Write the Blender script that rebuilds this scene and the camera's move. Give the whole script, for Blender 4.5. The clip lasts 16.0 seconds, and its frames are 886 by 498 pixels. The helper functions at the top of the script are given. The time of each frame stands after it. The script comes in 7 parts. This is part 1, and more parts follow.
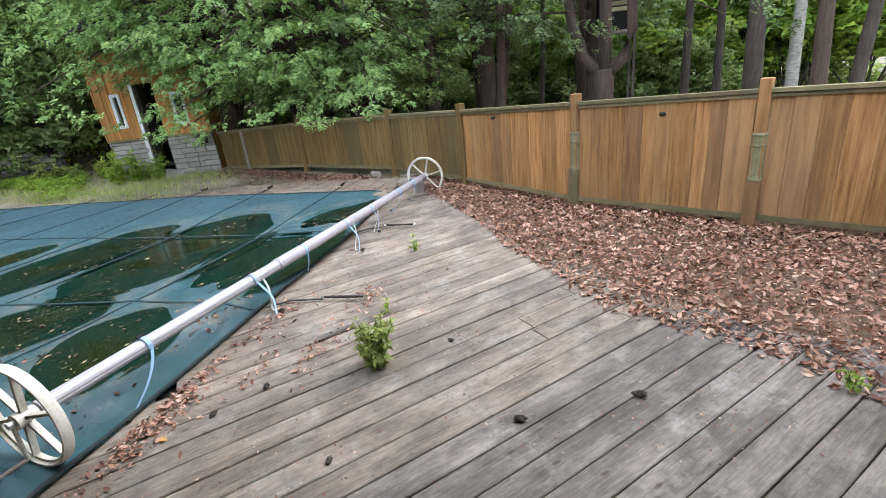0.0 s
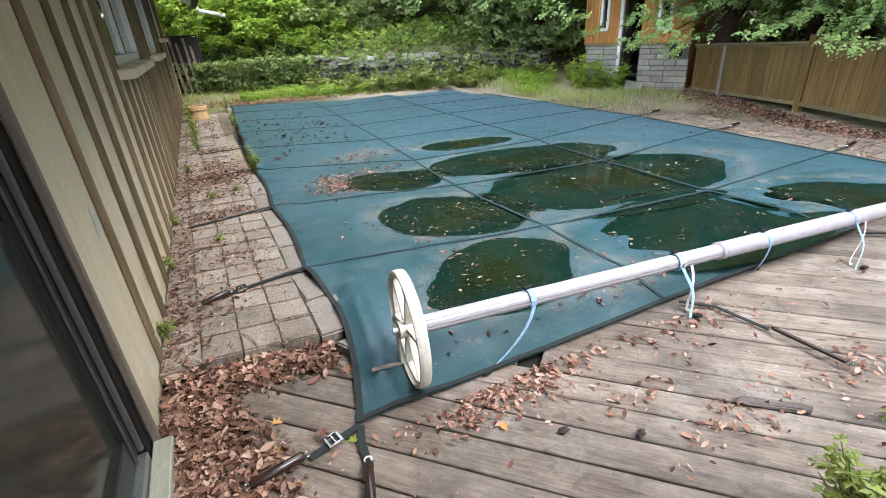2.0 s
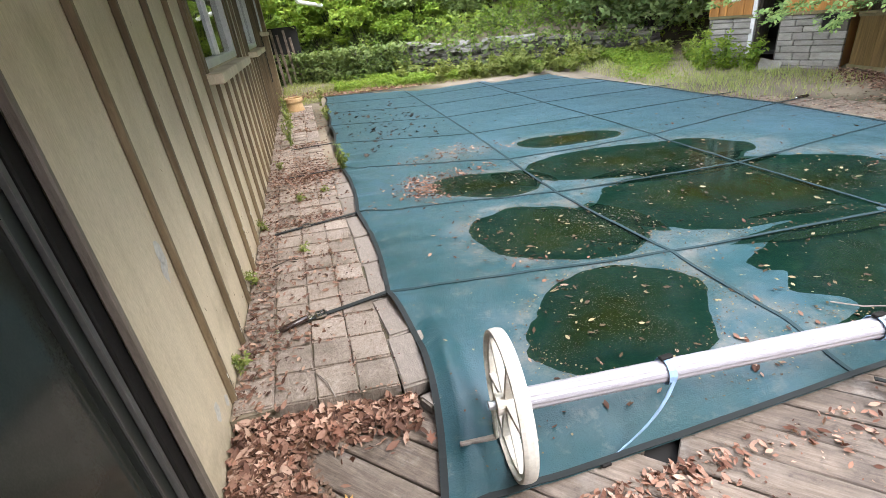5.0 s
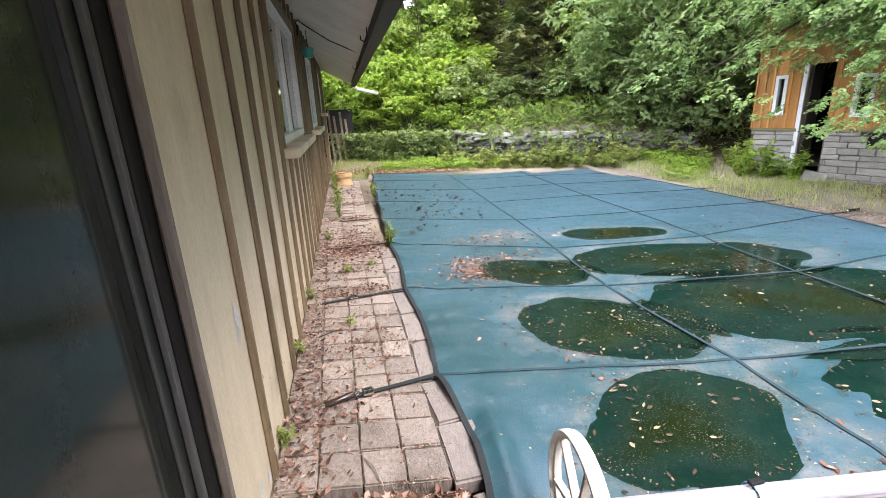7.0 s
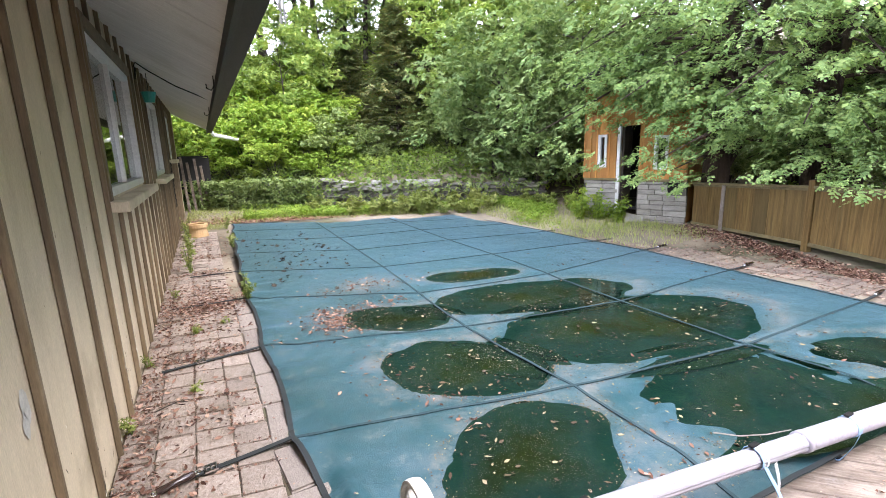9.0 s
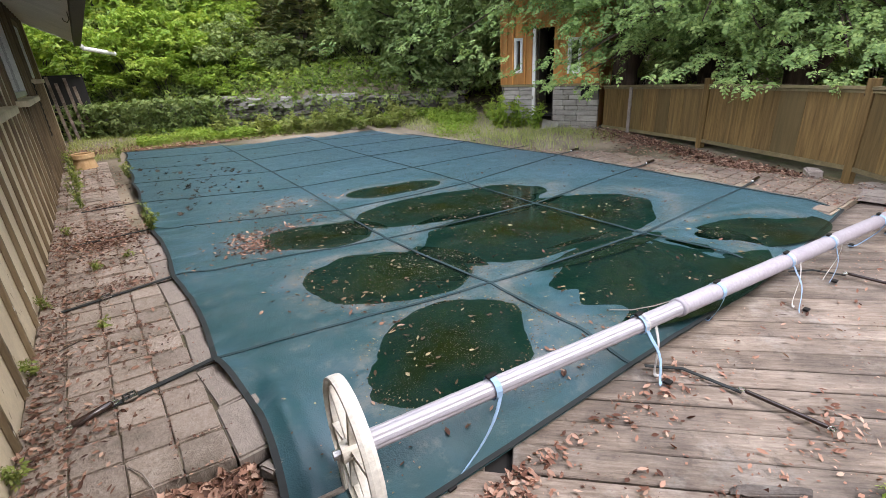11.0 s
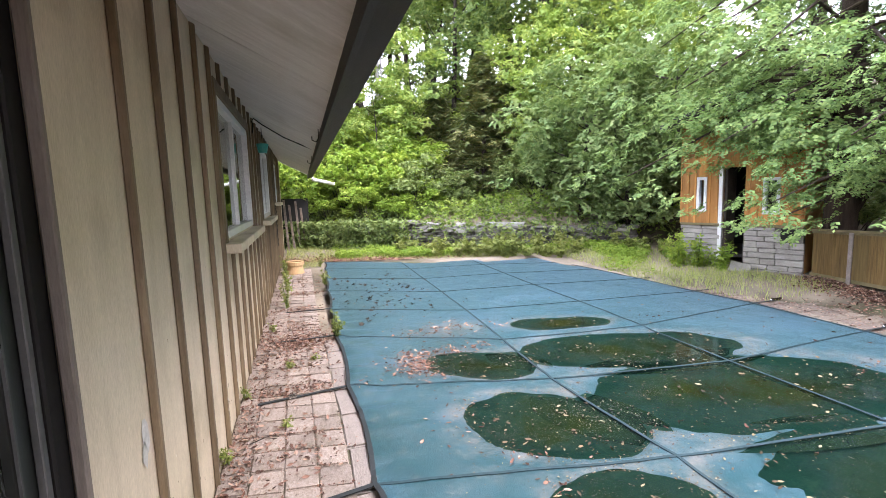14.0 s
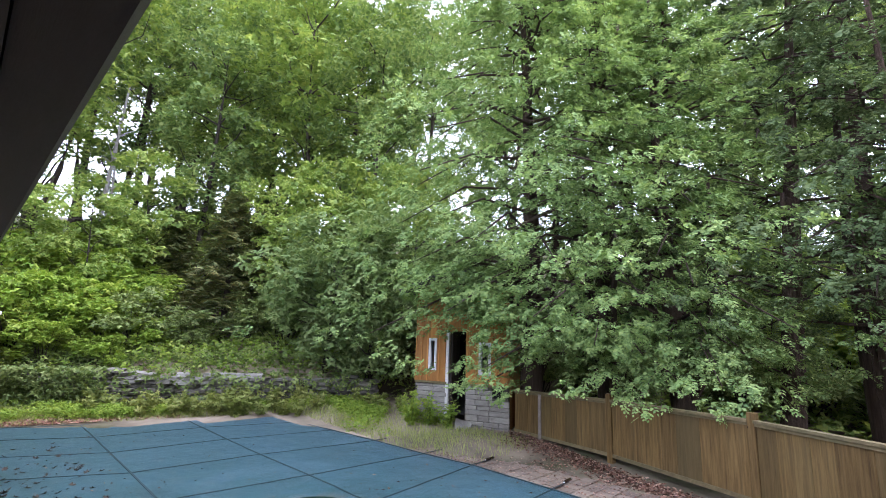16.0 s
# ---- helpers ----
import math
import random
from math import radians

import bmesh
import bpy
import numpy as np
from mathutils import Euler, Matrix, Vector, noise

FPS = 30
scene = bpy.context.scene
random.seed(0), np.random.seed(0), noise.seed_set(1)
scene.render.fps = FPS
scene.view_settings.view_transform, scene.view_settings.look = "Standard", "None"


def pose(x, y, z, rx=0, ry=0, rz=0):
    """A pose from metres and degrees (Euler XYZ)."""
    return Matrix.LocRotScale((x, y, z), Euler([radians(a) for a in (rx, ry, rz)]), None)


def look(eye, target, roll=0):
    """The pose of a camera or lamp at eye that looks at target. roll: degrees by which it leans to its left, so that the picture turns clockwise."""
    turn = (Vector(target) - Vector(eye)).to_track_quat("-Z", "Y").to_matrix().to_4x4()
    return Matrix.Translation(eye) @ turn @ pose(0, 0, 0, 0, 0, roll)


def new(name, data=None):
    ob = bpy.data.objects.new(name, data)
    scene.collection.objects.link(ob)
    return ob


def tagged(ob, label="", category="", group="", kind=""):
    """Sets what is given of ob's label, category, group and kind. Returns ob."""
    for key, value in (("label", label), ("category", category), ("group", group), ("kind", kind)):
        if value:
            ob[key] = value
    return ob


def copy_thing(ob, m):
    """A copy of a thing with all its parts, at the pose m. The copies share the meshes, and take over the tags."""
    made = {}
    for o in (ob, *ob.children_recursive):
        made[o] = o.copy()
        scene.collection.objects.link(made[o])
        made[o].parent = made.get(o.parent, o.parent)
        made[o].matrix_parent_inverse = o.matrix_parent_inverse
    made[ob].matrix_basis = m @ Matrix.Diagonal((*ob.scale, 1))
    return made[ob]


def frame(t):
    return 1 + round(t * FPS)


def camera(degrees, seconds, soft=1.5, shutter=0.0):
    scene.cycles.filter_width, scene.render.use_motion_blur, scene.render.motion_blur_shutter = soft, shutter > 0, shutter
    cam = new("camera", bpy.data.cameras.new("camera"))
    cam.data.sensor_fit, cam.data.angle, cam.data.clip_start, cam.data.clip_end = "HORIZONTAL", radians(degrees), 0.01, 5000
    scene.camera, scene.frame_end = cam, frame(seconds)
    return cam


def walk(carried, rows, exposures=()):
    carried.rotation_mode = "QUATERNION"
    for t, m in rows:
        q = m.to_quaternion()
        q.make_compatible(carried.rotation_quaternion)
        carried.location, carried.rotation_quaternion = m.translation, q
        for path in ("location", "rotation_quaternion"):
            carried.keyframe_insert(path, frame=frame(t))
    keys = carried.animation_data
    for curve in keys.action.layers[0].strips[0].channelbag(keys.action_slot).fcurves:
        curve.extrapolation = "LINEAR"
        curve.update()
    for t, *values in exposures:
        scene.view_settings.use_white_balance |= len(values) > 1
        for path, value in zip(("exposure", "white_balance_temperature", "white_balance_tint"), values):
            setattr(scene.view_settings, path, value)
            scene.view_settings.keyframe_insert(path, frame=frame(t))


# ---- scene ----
PLAN = 0.85  # metres to one unit of the site plan; everything below is laid out in plan units

cam = camera(87.3, 16.0, soft=0.8)
PATH = [
    (0, (-0.182, -3.295, 1.65), (1.636, -2.84, 0.951), -6.0),
    (0.5, (0.046, -3.087, 1.655), (1.699, -2.217, 0.942), -5.5),
    (1, (0.216, -2.897, 1.65), (1.558, -1.604, 0.923), -5.3),
    (1.5, (0.485, -2.736, 1.61), (1.453, -1.155, 0.86), -5.1),
    (2, (0.592, -2.504, 1.602), (1.351, -0.872, 0.729), -3.9),
    (2.5, (0.573, -2.202, 1.6), (1.091, -0.605, 0.513), -4.8),
    (3, (0.525, -2.058, 1.525), (0.746, -0.472, 0.326), -10.6),
    (3.5, (0.583, -2.0, 1.436), (0.737, -0.514, 0.107), -14.4),
    (4, (0.671, -2.027, 1.479), (0.893, -0.45, 0.269), -12.2),
    (4.5, (0.706, -1.974, 1.592), (1.02, -0.303, 0.539), -9.3),
    (5, (0.731, -1.96, 1.663), (1.14, -0.225, 0.756), -7.0),
    (5.2, (0.777, -1.956, 1.662), (1.205, -0.202, 0.802), -6.7),
    (7.3, (0.507, -1.888, 1.729), (0.881, -0.008, 1.158), -2.2),
    (7.5, (0.536, -1.898, 1.745), (0.949, -0.025, 1.18), -2.2),
    (8, (0.603, -1.911, 1.736), (1.165, -0.07, 1.196), -2.0),
    (8.5, (0.654, -1.941, 1.738), (1.394, -0.14, 1.279), -1.8),
    (8.7, (0.658, -1.957, 1.743), (1.468, -0.175, 1.332), -1.6),
    (10.8, (0.745, -2.056, 1.674), (1.82, -0.532, 0.951), -3.2),
    (11, (0.738, -2.059, 1.664), (1.804, -0.55, 0.9), -3.3),
    (11.5, (0.72, -2.064, 1.658), (1.697, -0.529, 0.828), -3.3),
    (12, (0.627, -2.013, 1.641), (1.415, -0.349, 0.859), -3.1),
    (12.5, (0.536, -1.962, 1.701), (1.105, -0.145, 1.087), -2.9),
    (13, (0.514, -1.927, 1.784), (0.9, -0.004, 1.395), -2.1),
    (13.5, (0.555, -1.917, 1.812), (0.96, 0.018, 1.509), -2.0),
    (14, (0.634, -1.931, 1.786), (1.205, -0.029, 1.547), -1.8),
    (14.5, (0.718, -1.959, 1.817), (1.538, -0.138, 1.713), -1.5),
    (15, (0.786, -2.03, 1.888), (1.811, -0.314, 1.968), -0.3),
    (15.5, (0.874, -2.008, 2.019), (2.081, -0.432, 2.263), 0.9),
    (16, (0.922, -1.844, 2.022), (2.336, -0.478, 2.387), 1.8),
]
walk(cam, [(t, look(Vector(eye) * PLAN, Vector(target) * PLAN, roll)) for t, eye, target, roll in PATH],
     exposures=[(0.0, 1.05, 6100, 11), (1.0, 1.1, 6100, 11), (2.0, 1.25, 6200, 13), (3.0, 1.4, 6400, 16), (3.5, 1.5, 6400, 16), (4.2, 1.45, 6400, 16), (5.2, 1.5, 6400, 16),
                (7.3, 1.72, 6300, 22), (8.7, 1.72, 6250, 22), (10.8, 0.95, 6500, 20), (11.5, 0.95, 6500, 20), (12.5, 1.38, 6450, 20), (13.5, 1.78, 6300, 24),
                (14.5, 1.75, 6200, 26), (15.5, 1.3, 6000, 26), (16.0, 0.95, 5900, 26)])

# ---------------------------------------------------------------- light
SUN_AZ, SUN_EL = 138.0, 52.0  # degrees clockwise from +y, degrees over the horizon
world = bpy.data.worlds.new("world")
scene.world = world
world.use_nodes = True
wn, wl = world.node_tree.nodes, world.node_tree.links
sky = wn.new("ShaderNodeTexSky")
sky.sky_type, sky.sun_disc = "NISHITA", False
sky.sun_elevation, sky.sun_rotation = radians(SUN_EL), radians(SUN_AZ)
veil = wn.new("ShaderNodeMix")  # thin overcast in front of the blue
veil.data_type = "RGBA"
veil.inputs["Factor"].default_value = 0.85
veil.inputs["B"].default_value = (14.9, 16.0, 17.6, 1)
wl.new(sky.outputs[0], veil.inputs["A"])
wl.new(veil.outputs["Result"], wn["Background"].inputs[0])
wn["Background"].inputs[1].default_value = 0.15

sun = new("sun", bpy.data.lights.new("sun", "SUN"))
sun.data.energy, sun.data.angle, sun.data.color = 1.6, radians(25), (1.0, 0.95, 0.86)
sun.matrix_world = look((0, 0, 30), (-30 * math.sin(radians(SUN_AZ)) / math.tan(radians(SUN_EL)),
                                     -30 * math.cos(radians(SUN_AZ)) / math.tan(radians(SUN_EL)), 0))


# ---------------------------------------------------------------- materials
class Nodes:
    def __init__(self, name):
        self.mat = bpy.data.materials.new(name)
        self.mat.use_nodes = True
        self.t = self.mat.node_tree
        self.bsdf = self.t.nodes["Principled BSDF"]

    def add(self, kind, **inputs):
        n = self.t.nodes.new(kind)
        for key, value in inputs.items():
            n.inputs[key.replace("_", " ")].default_value = value
        return n

    def link(self, a, b):
        self.t.links.new(a, b)

    def noise(self, vec, scale, detail=6.0, rough=0.6, rand=None):
        n = self.add("ShaderNodeTexNoise", Scale=scale, Detail=detail, Roughness=rough)
        if vec is not None:
            self.link(vec, n.inputs["Vector"])
        if rand is not None:
            n.noise_dimensions = "4D"
            m = self.add("ShaderNodeMath")
            m.operation = "MULTIPLY"
            m.inputs[1].default_value = 37.0
            self.link(rand, m.inputs[0])
            self.link(m.outputs[0], n.inputs["W"])
        return n.outputs["Fac"]

    def ramp(self, fac, stops):
        r = self.add("ShaderNodeValToRGB")
        els = r.color_ramp.elements
        while len(els) < len(stops):
            els.new(0.5)
        for e, (p, c) in zip(els, stops):
            e.position, e.color = p, (*c, 1)
        self.link(fac, r.inputs[0])
        return r.outputs[0]

    def mix(self, a, b, fac, mode="MIX"):
        m = self.add("ShaderNodeMix")
        m.data_type, m.blend_type = "RGBA", mode
        for value, key in ((a, "A"), (b, "B"), (fac, "Factor")):
            if isinstance(value, bpy.types.NodeSocket):
                self.link(value, m.inputs[key])
            else:
                m.inputs[key].default_value = value if key == "Factor" else (*value, 1)
        return m.outputs["Result"]

    def maths(self, op, a, b):
        m = self.add("ShaderNodeMath")
        m.operation = op
        for k, v in enumerate((a, b)):
            if isinstance(v, bpy.types.NodeSocket):
                self.link(v, m.inputs[k])
            else:
                m.inputs[k].default_value = v
        return m.outputs[0]

    def bump(self, height, strength, distance=0.01):
        b = self.add("ShaderNodeBump", Strength=strength, Distance=distance)
        self.link(height, b.inputs["Height"])
        self.link(b.outputs[0], self.bsdf.inputs["Normal"])

    def coords(self, stretch=(1, 1, 1), world=False):
        src = self.add("ShaderNodeNewGeometry").outputs["Position"] if world else self.add("ShaderNodeTexCoord").outputs["Object"]
        m = self.add("ShaderNodeMapping")
        m.inputs["Scale"].default_value = stretch
        self.link(src, m.inputs["Vector"])
        return m.outputs[0]


def surface(name, stops, scale=8.0, stretch=(1, 1, 1), rough=0.8, bump=0.3, stain=None, stain_scale=1.2, stain_at=(0.45, 0.7),
            metal=0.0, world=False, vary=0.25, fine=60.0, rough_vary=0.15, spec=0.4):
    """Grain by a stretched noise, stains by a broad one, and a shade of its own for each piece."""
    n = Nodes(name)
    vec = n.coords(stretch, world)
    rnd = n.add("ShaderNodeObjectInfo").outputs["Random"]
    grain = n.noise(vec, scale, 8.0, 0.65, None if world else rnd)
    col = n.ramp(grain, stops)
    fine_fac = n.noise(vec, fine, 4.0, 0.6)
    col = n.mix(col, n.ramp(fine_fac, [(0.3, (0.72, 0.72, 0.72)), (0.7, (1.15, 1.15, 1.15))]), 0.6, "MULTIPLY")
    if stain:
        broad = n.noise(n.coords((1, 1, 1), True), stain_scale, 5.0, 0.6)
        fac = n.add("ShaderNodeMapRange")
        fac.inputs["From Min"].default_value, fac.inputs["From Max"].default_value = stain_at
        n.link(broad, fac.inputs["Value"])
        col = n.mix(col, stain, fac.outputs[0])
    if vary:
        hs = n.add("ShaderNodeHueSaturation")
        val = n.add("ShaderNodeMapRange")
        val.inputs["To Min"].default_value, val.inputs["To Max"].default_value = 1 - vary, 1 + vary
        n.link(rnd, val.inputs["Value"])
        n.link(val.outputs[0], hs.inputs["Value"])
        n.link(col, hs.inputs["Color"])
        col = hs.outputs[0]
    n.link(col, n.bsdf.inputs["Base Color"])
    n.link(n.maths("ADD", n.maths("MULTIPLY", fine_fac, rough_vary), rough - rough_vary / 2), n.bsdf.inputs["Roughness"])
    n.bsdf.inputs["Metallic"].default_value = metal
    n.bsdf.inputs["Specular IOR Level"].default_value = spec
    if bump:
        n.bump(n.maths("ADD", grain, n.maths("MULTIPLY", fine_fac, 0.5)), bump, 0.02)
    return n.mat


def foliage(name, stops, translucent=0.35, rough=0.5, patch=0.6):
    """Leaves: each leaf has a shade of its own, and whole patches are lighter or darker."""
    n = Nodes(name)
    isl = n.add("ShaderNodeNewGeometry").outputs["Random Per Island"]
    broad = n.noise(n.coords((1, 1, 1), True), 0.9, 4.0, 0.6)
    fac = n.maths("ADD", n.maths("MULTIPLY", isl, 1 - patch), n.maths("MULTIPLY", broad, patch))
    col = n.ramp(fac, stops)
    n.link(col, n.bsdf.inputs["Base Color"])
    n.bsdf.inputs["Roughness"].default_value = rough
    n.bsdf.inputs["Specular IOR Level"].default_value = 0.25
    if translucent:
        tr = n.add("ShaderNodeBsdfTranslucent")
        n.link(n.mix(col, (1.0, 0.97, 0.62), 1.0, "MULTIPLY"), tr.inputs["Color"])
        ms = n.add("ShaderNodeMixShader", Fac=translucent)
        n.link(n.bsdf.outputs[0], ms.inputs[1])
        n.link(tr.outputs[0], ms.inputs[2])
        n.link(ms.outputs[0], n.t.nodes["Material Output"].inputs["Surface"])
    return n.mat


def plain_mat(name, color, rough=0.5, metal=0.0, spec=0.5):
    return surface(name, [(0.2, tuple(c * 0.8 for c in color)), (0.8, tuple(min(1, c * 1.1) for c in color))], 6.0, rough=rough,
                   bump=0.05, metal=metal, vary=0.0, spec=spec)


def glass_mat(name, tint=(0.85, 0.9, 0.88), rough=0.02):
    n = Nodes(name)
    n.bsdf.inputs["Base Color"].default_value = (*tint, 1)
    n.bsdf.inputs["Transmission Weight"].default_value = 1.0
    n.bsdf.inputs["Roughness"].default_value = rough
    n.bsdf.inputs["IOR"].default_value = 1.45
    return n.mat


def cover_mat():
    n = Nodes("cover_fabric")
    vec = n.coords((1, 1, 1), True)
    broad = n.noise(vec, 1.3, 6.0, 0.65)
    col = n.ramp(broad, [(0.28, (0.003, 0.036, 0.040)), (0.50, (0.008, 0.054, 0.064)), (0.76, (0.032, 0.086, 0.116))])
    dirt = n.noise(vec, 7.0, 8.0, 0.75)
    fac = n.add("ShaderNodeMapRange")
    fac.inputs["From Min"].default_value, fac.inputs["From Max"].default_value = 0.55, 0.85
    n.link(dirt, fac.inputs["Value"])
    col = n.mix(col, (0.16, 0.17, 0.15), fac.outputs[0])
    rings = n.add("ShaderNodeAttribute")
    rings.attribute_name = "dried_dirt"
    patchy = n.maths("MULTIPLY", rings.outputs["Fac"], n.ramp(n.noise(vec, 5.0, 8.0, 0.8), [(0.42, (0, 0, 0)), (0.66, (1, 1, 1))]))
    col = n.mix(col, (0.175, 0.160, 0.135), n.maths("MULTIPLY", patchy, 0.85))
    n.link(col, n.bsdf.inputs["Base Color"])
    n.link(n.maths("ADD", n.maths("MULTIPLY", broad, 0.25), 0.31), n.bsdf.inputs["Roughness"])
    n.bsdf.inputs["Specular IOR Level"].default_value = 0.5
    n.bsdf.inputs["Sheen Weight"].default_value = 0.62  # nap of the woven fabric, tinted blue in place of the sky's reflection
    n.bsdf.inputs["Sheen Roughness"].default_value = 0.32
    n.bsdf.inputs["Sheen Tint"].default_value = (0.50, 0.74, 1.0, 1)
    n.bump(n.maths("ADD", n.noise(vec, 160.0, 2.0), n.maths("MULTIPLY", n.noise(vec, 3.4, 7.0, 0.62), 7.0)), 0.22, 0.012)
    return n.mat


def puddle_mat():
    """Murky rain water: clear and greenish where it is thin, olive where it stands deeper, with specks of scum."""
    n = Nodes("murky_water")
    vec = n.coords((1, 1, 1), True)
    deep = n.add("ShaderNodeAttribute")
    deep.attribute_name = "depth"
    cloud = n.noise(vec, 2.2, 5.0, 0.6)
    depth = n.maths("ADD", n.maths("MULTIPLY", deep.outputs["Fac"], 17.0), n.maths("MULTIPLY", n.maths("SUBTRACT", cloud, 0.5), 1.5))
    col = n.ramp(depth, [(0.0, (0.013, 0.034, 0.030)), (0.35, (0.008, 0.023, 0.016)), (0.66, (0.008, 0.014, 0.005)), (0.95, (0.016, 0.017, 0.002))])
    vor = n.add("ShaderNodeTexVoronoi", Scale=95.0)
    n.link(vec, vor.inputs["Vector"])
    specks = n.ramp(n.maths("SUBTRACT", n.maths("MULTIPLY", n.noise(vec, 2.9, 6.0, 0.75), 0.50), vor.outputs["Distance"]),
                    [(0.0, (0, 0, 0)), (0.07, (1, 1, 1))])
    col = n.mix(col, (0.17, 0.17, 0.125), n.maths("MULTIPLY", specks, 0.45))
    n.link(col, n.bsdf.inputs["Base Color"])
    n.link(n.maths("ADD", n.maths("MULTIPLY", specks, 0.4), 0.09), n.bsdf.inputs["Roughness"])
    n.bsdf.inputs["IOR"].default_value = 1.33
    n.bump(n.noise(vec, 5.0, 3.0), 0.03, 0.01)
    see = n.add("ShaderNodeBsdfTransparent")
    see.inputs["Color"].default_value = (0.30, 0.46, 0.34, 1)
    ms = n.add("ShaderNodeMixShader")
    n.link(n.ramp(depth, [(0.0, (0.90, 0.90, 0.90)), (0.30, (0.40, 0.40, 0.40)), (0.7, (0.06, 0.06, 0.06))]), ms.inputs[0])
    n.link(n.bsdf.outputs[0], ms.inputs[1])
    n.link(see.outputs[0], ms.inputs[2])
    n.link(ms.outputs[0], n.t.nodes["Material Output"].inputs["Surface"])
    return n.mat


def deck_mat(name, dark, mid, pale, dirt=0.8):
    """Weathered boards: fine grain lengthwise, knots, bleached patches and dark grime across the boards."""
    n = Nodes(name)
    rnd = n.add("ShaderNodeObjectInfo").outputs["Random"]
    long = n.noise(n.coords((1.2, 14, 14)), 6.0, 9.0, 0.72, rnd)
    soft = n.noise(n.coords((1.0, 3.0, 3.0)), 2.6, 6.0, 0.62, rnd)
    col = n.ramp(n.maths("ADD", n.maths("MULTIPLY", long, 0.45), n.maths("MULTIPLY", soft, 0.55)), [(0.36, dark), (0.49, mid), (0.64, pale)])
    world = n.coords((1, 1, 1), True)
    grime = n.ramp(n.maths("ADD", n.maths("MULTIPLY", n.noise(world, 1.15, 10.0, 0.74), 0.68), n.maths("MULTIPLY", n.noise(n.coords((0.8, 3.5, 1)), 3.0, 8.0, 0.7, rnd), 0.32)),
                   [(0.46, (0, 0, 0)), (0.60, (1, 1, 1))])
    col = n.mix(col, (0.060, 0.051, 0.046), n.maths("MULTIPLY", grime, dirt))
    spots = n.ramp(n.noise(world, 17.0, 6.0, 0.7), [(0.56, (0, 0, 0)), (0.72, (1, 1, 1))])
    col = n.mix(col, (0.055, 0.046, 0.040), n.maths("MULTIPLY", spots, 0.7))
    bleach = n.ramp(n.noise(n.coords((1, 1, 5), True), 2.6, 9.0, 0.75), [(0.54, (0, 0, 0)), (0.70, (1, 1, 1))])
    col = n.mix(col, (0.43, 0.41, 0.375), n.maths("MULTIPLY", bleach, 0.42))
    across = n.add("ShaderNodeSeparateXYZ")  # wet dirt along the board edges
    n.link(n.coords(), across.inputs[0])
    rim = n.ramp(n.maths("ADD", n.maths("MULTIPLY", n.maths("ABSOLUTE", across.outputs["Y"], 0), 13.5), n.maths("MULTIPLY", n.noise(n.coords((1.5, 4, 1)), 4.0, 6.0, 0.7, rnd), 0.7)),
                 [(1.10, (0, 0, 0)), (1.50, (1, 1, 1))])
    col = n.mix(col, (0.045, 0.038, 0.033), n.maths("MULTIPLY", rim, 0.6))
    knots = n.add("ShaderNodeTexVoronoi", Scale=3.1)
    n.link(n.coords((0.8, 2.2, 1)), knots.inputs["Vector"])
    col = n.mix(col, (0.050, 0.032, 0.022), n.ramp(knots.outputs["Distance"], [(0.035, (0.8, 0.8, 0.8)), (0.075, (0, 0, 0))]))
    hs = n.add("ShaderNodeHueSaturation")
    val = n.add("ShaderNodeMapRange")
    val.inputs["To Min"].default_value, val.inputs["To Max"].default_value = 0.84, 1.12
    n.link(rnd, val.inputs["Value"])
    n.link(val.outputs[0], hs.inputs["Value"])
    n.link(col, hs.inputs["Color"])
    n.link(hs.outputs[0], n.bsdf.inputs["Base Color"])
    n.bsdf.inputs["Roughness"].default_value = 0.82
    n.bsdf.inputs["Specular IOR Level"].default_value = 0.35
    n.bump(n.maths("ADD", long, n.maths("MULTIPLY", soft, 0.4)), 0.6, 0.02)
    return n.mat


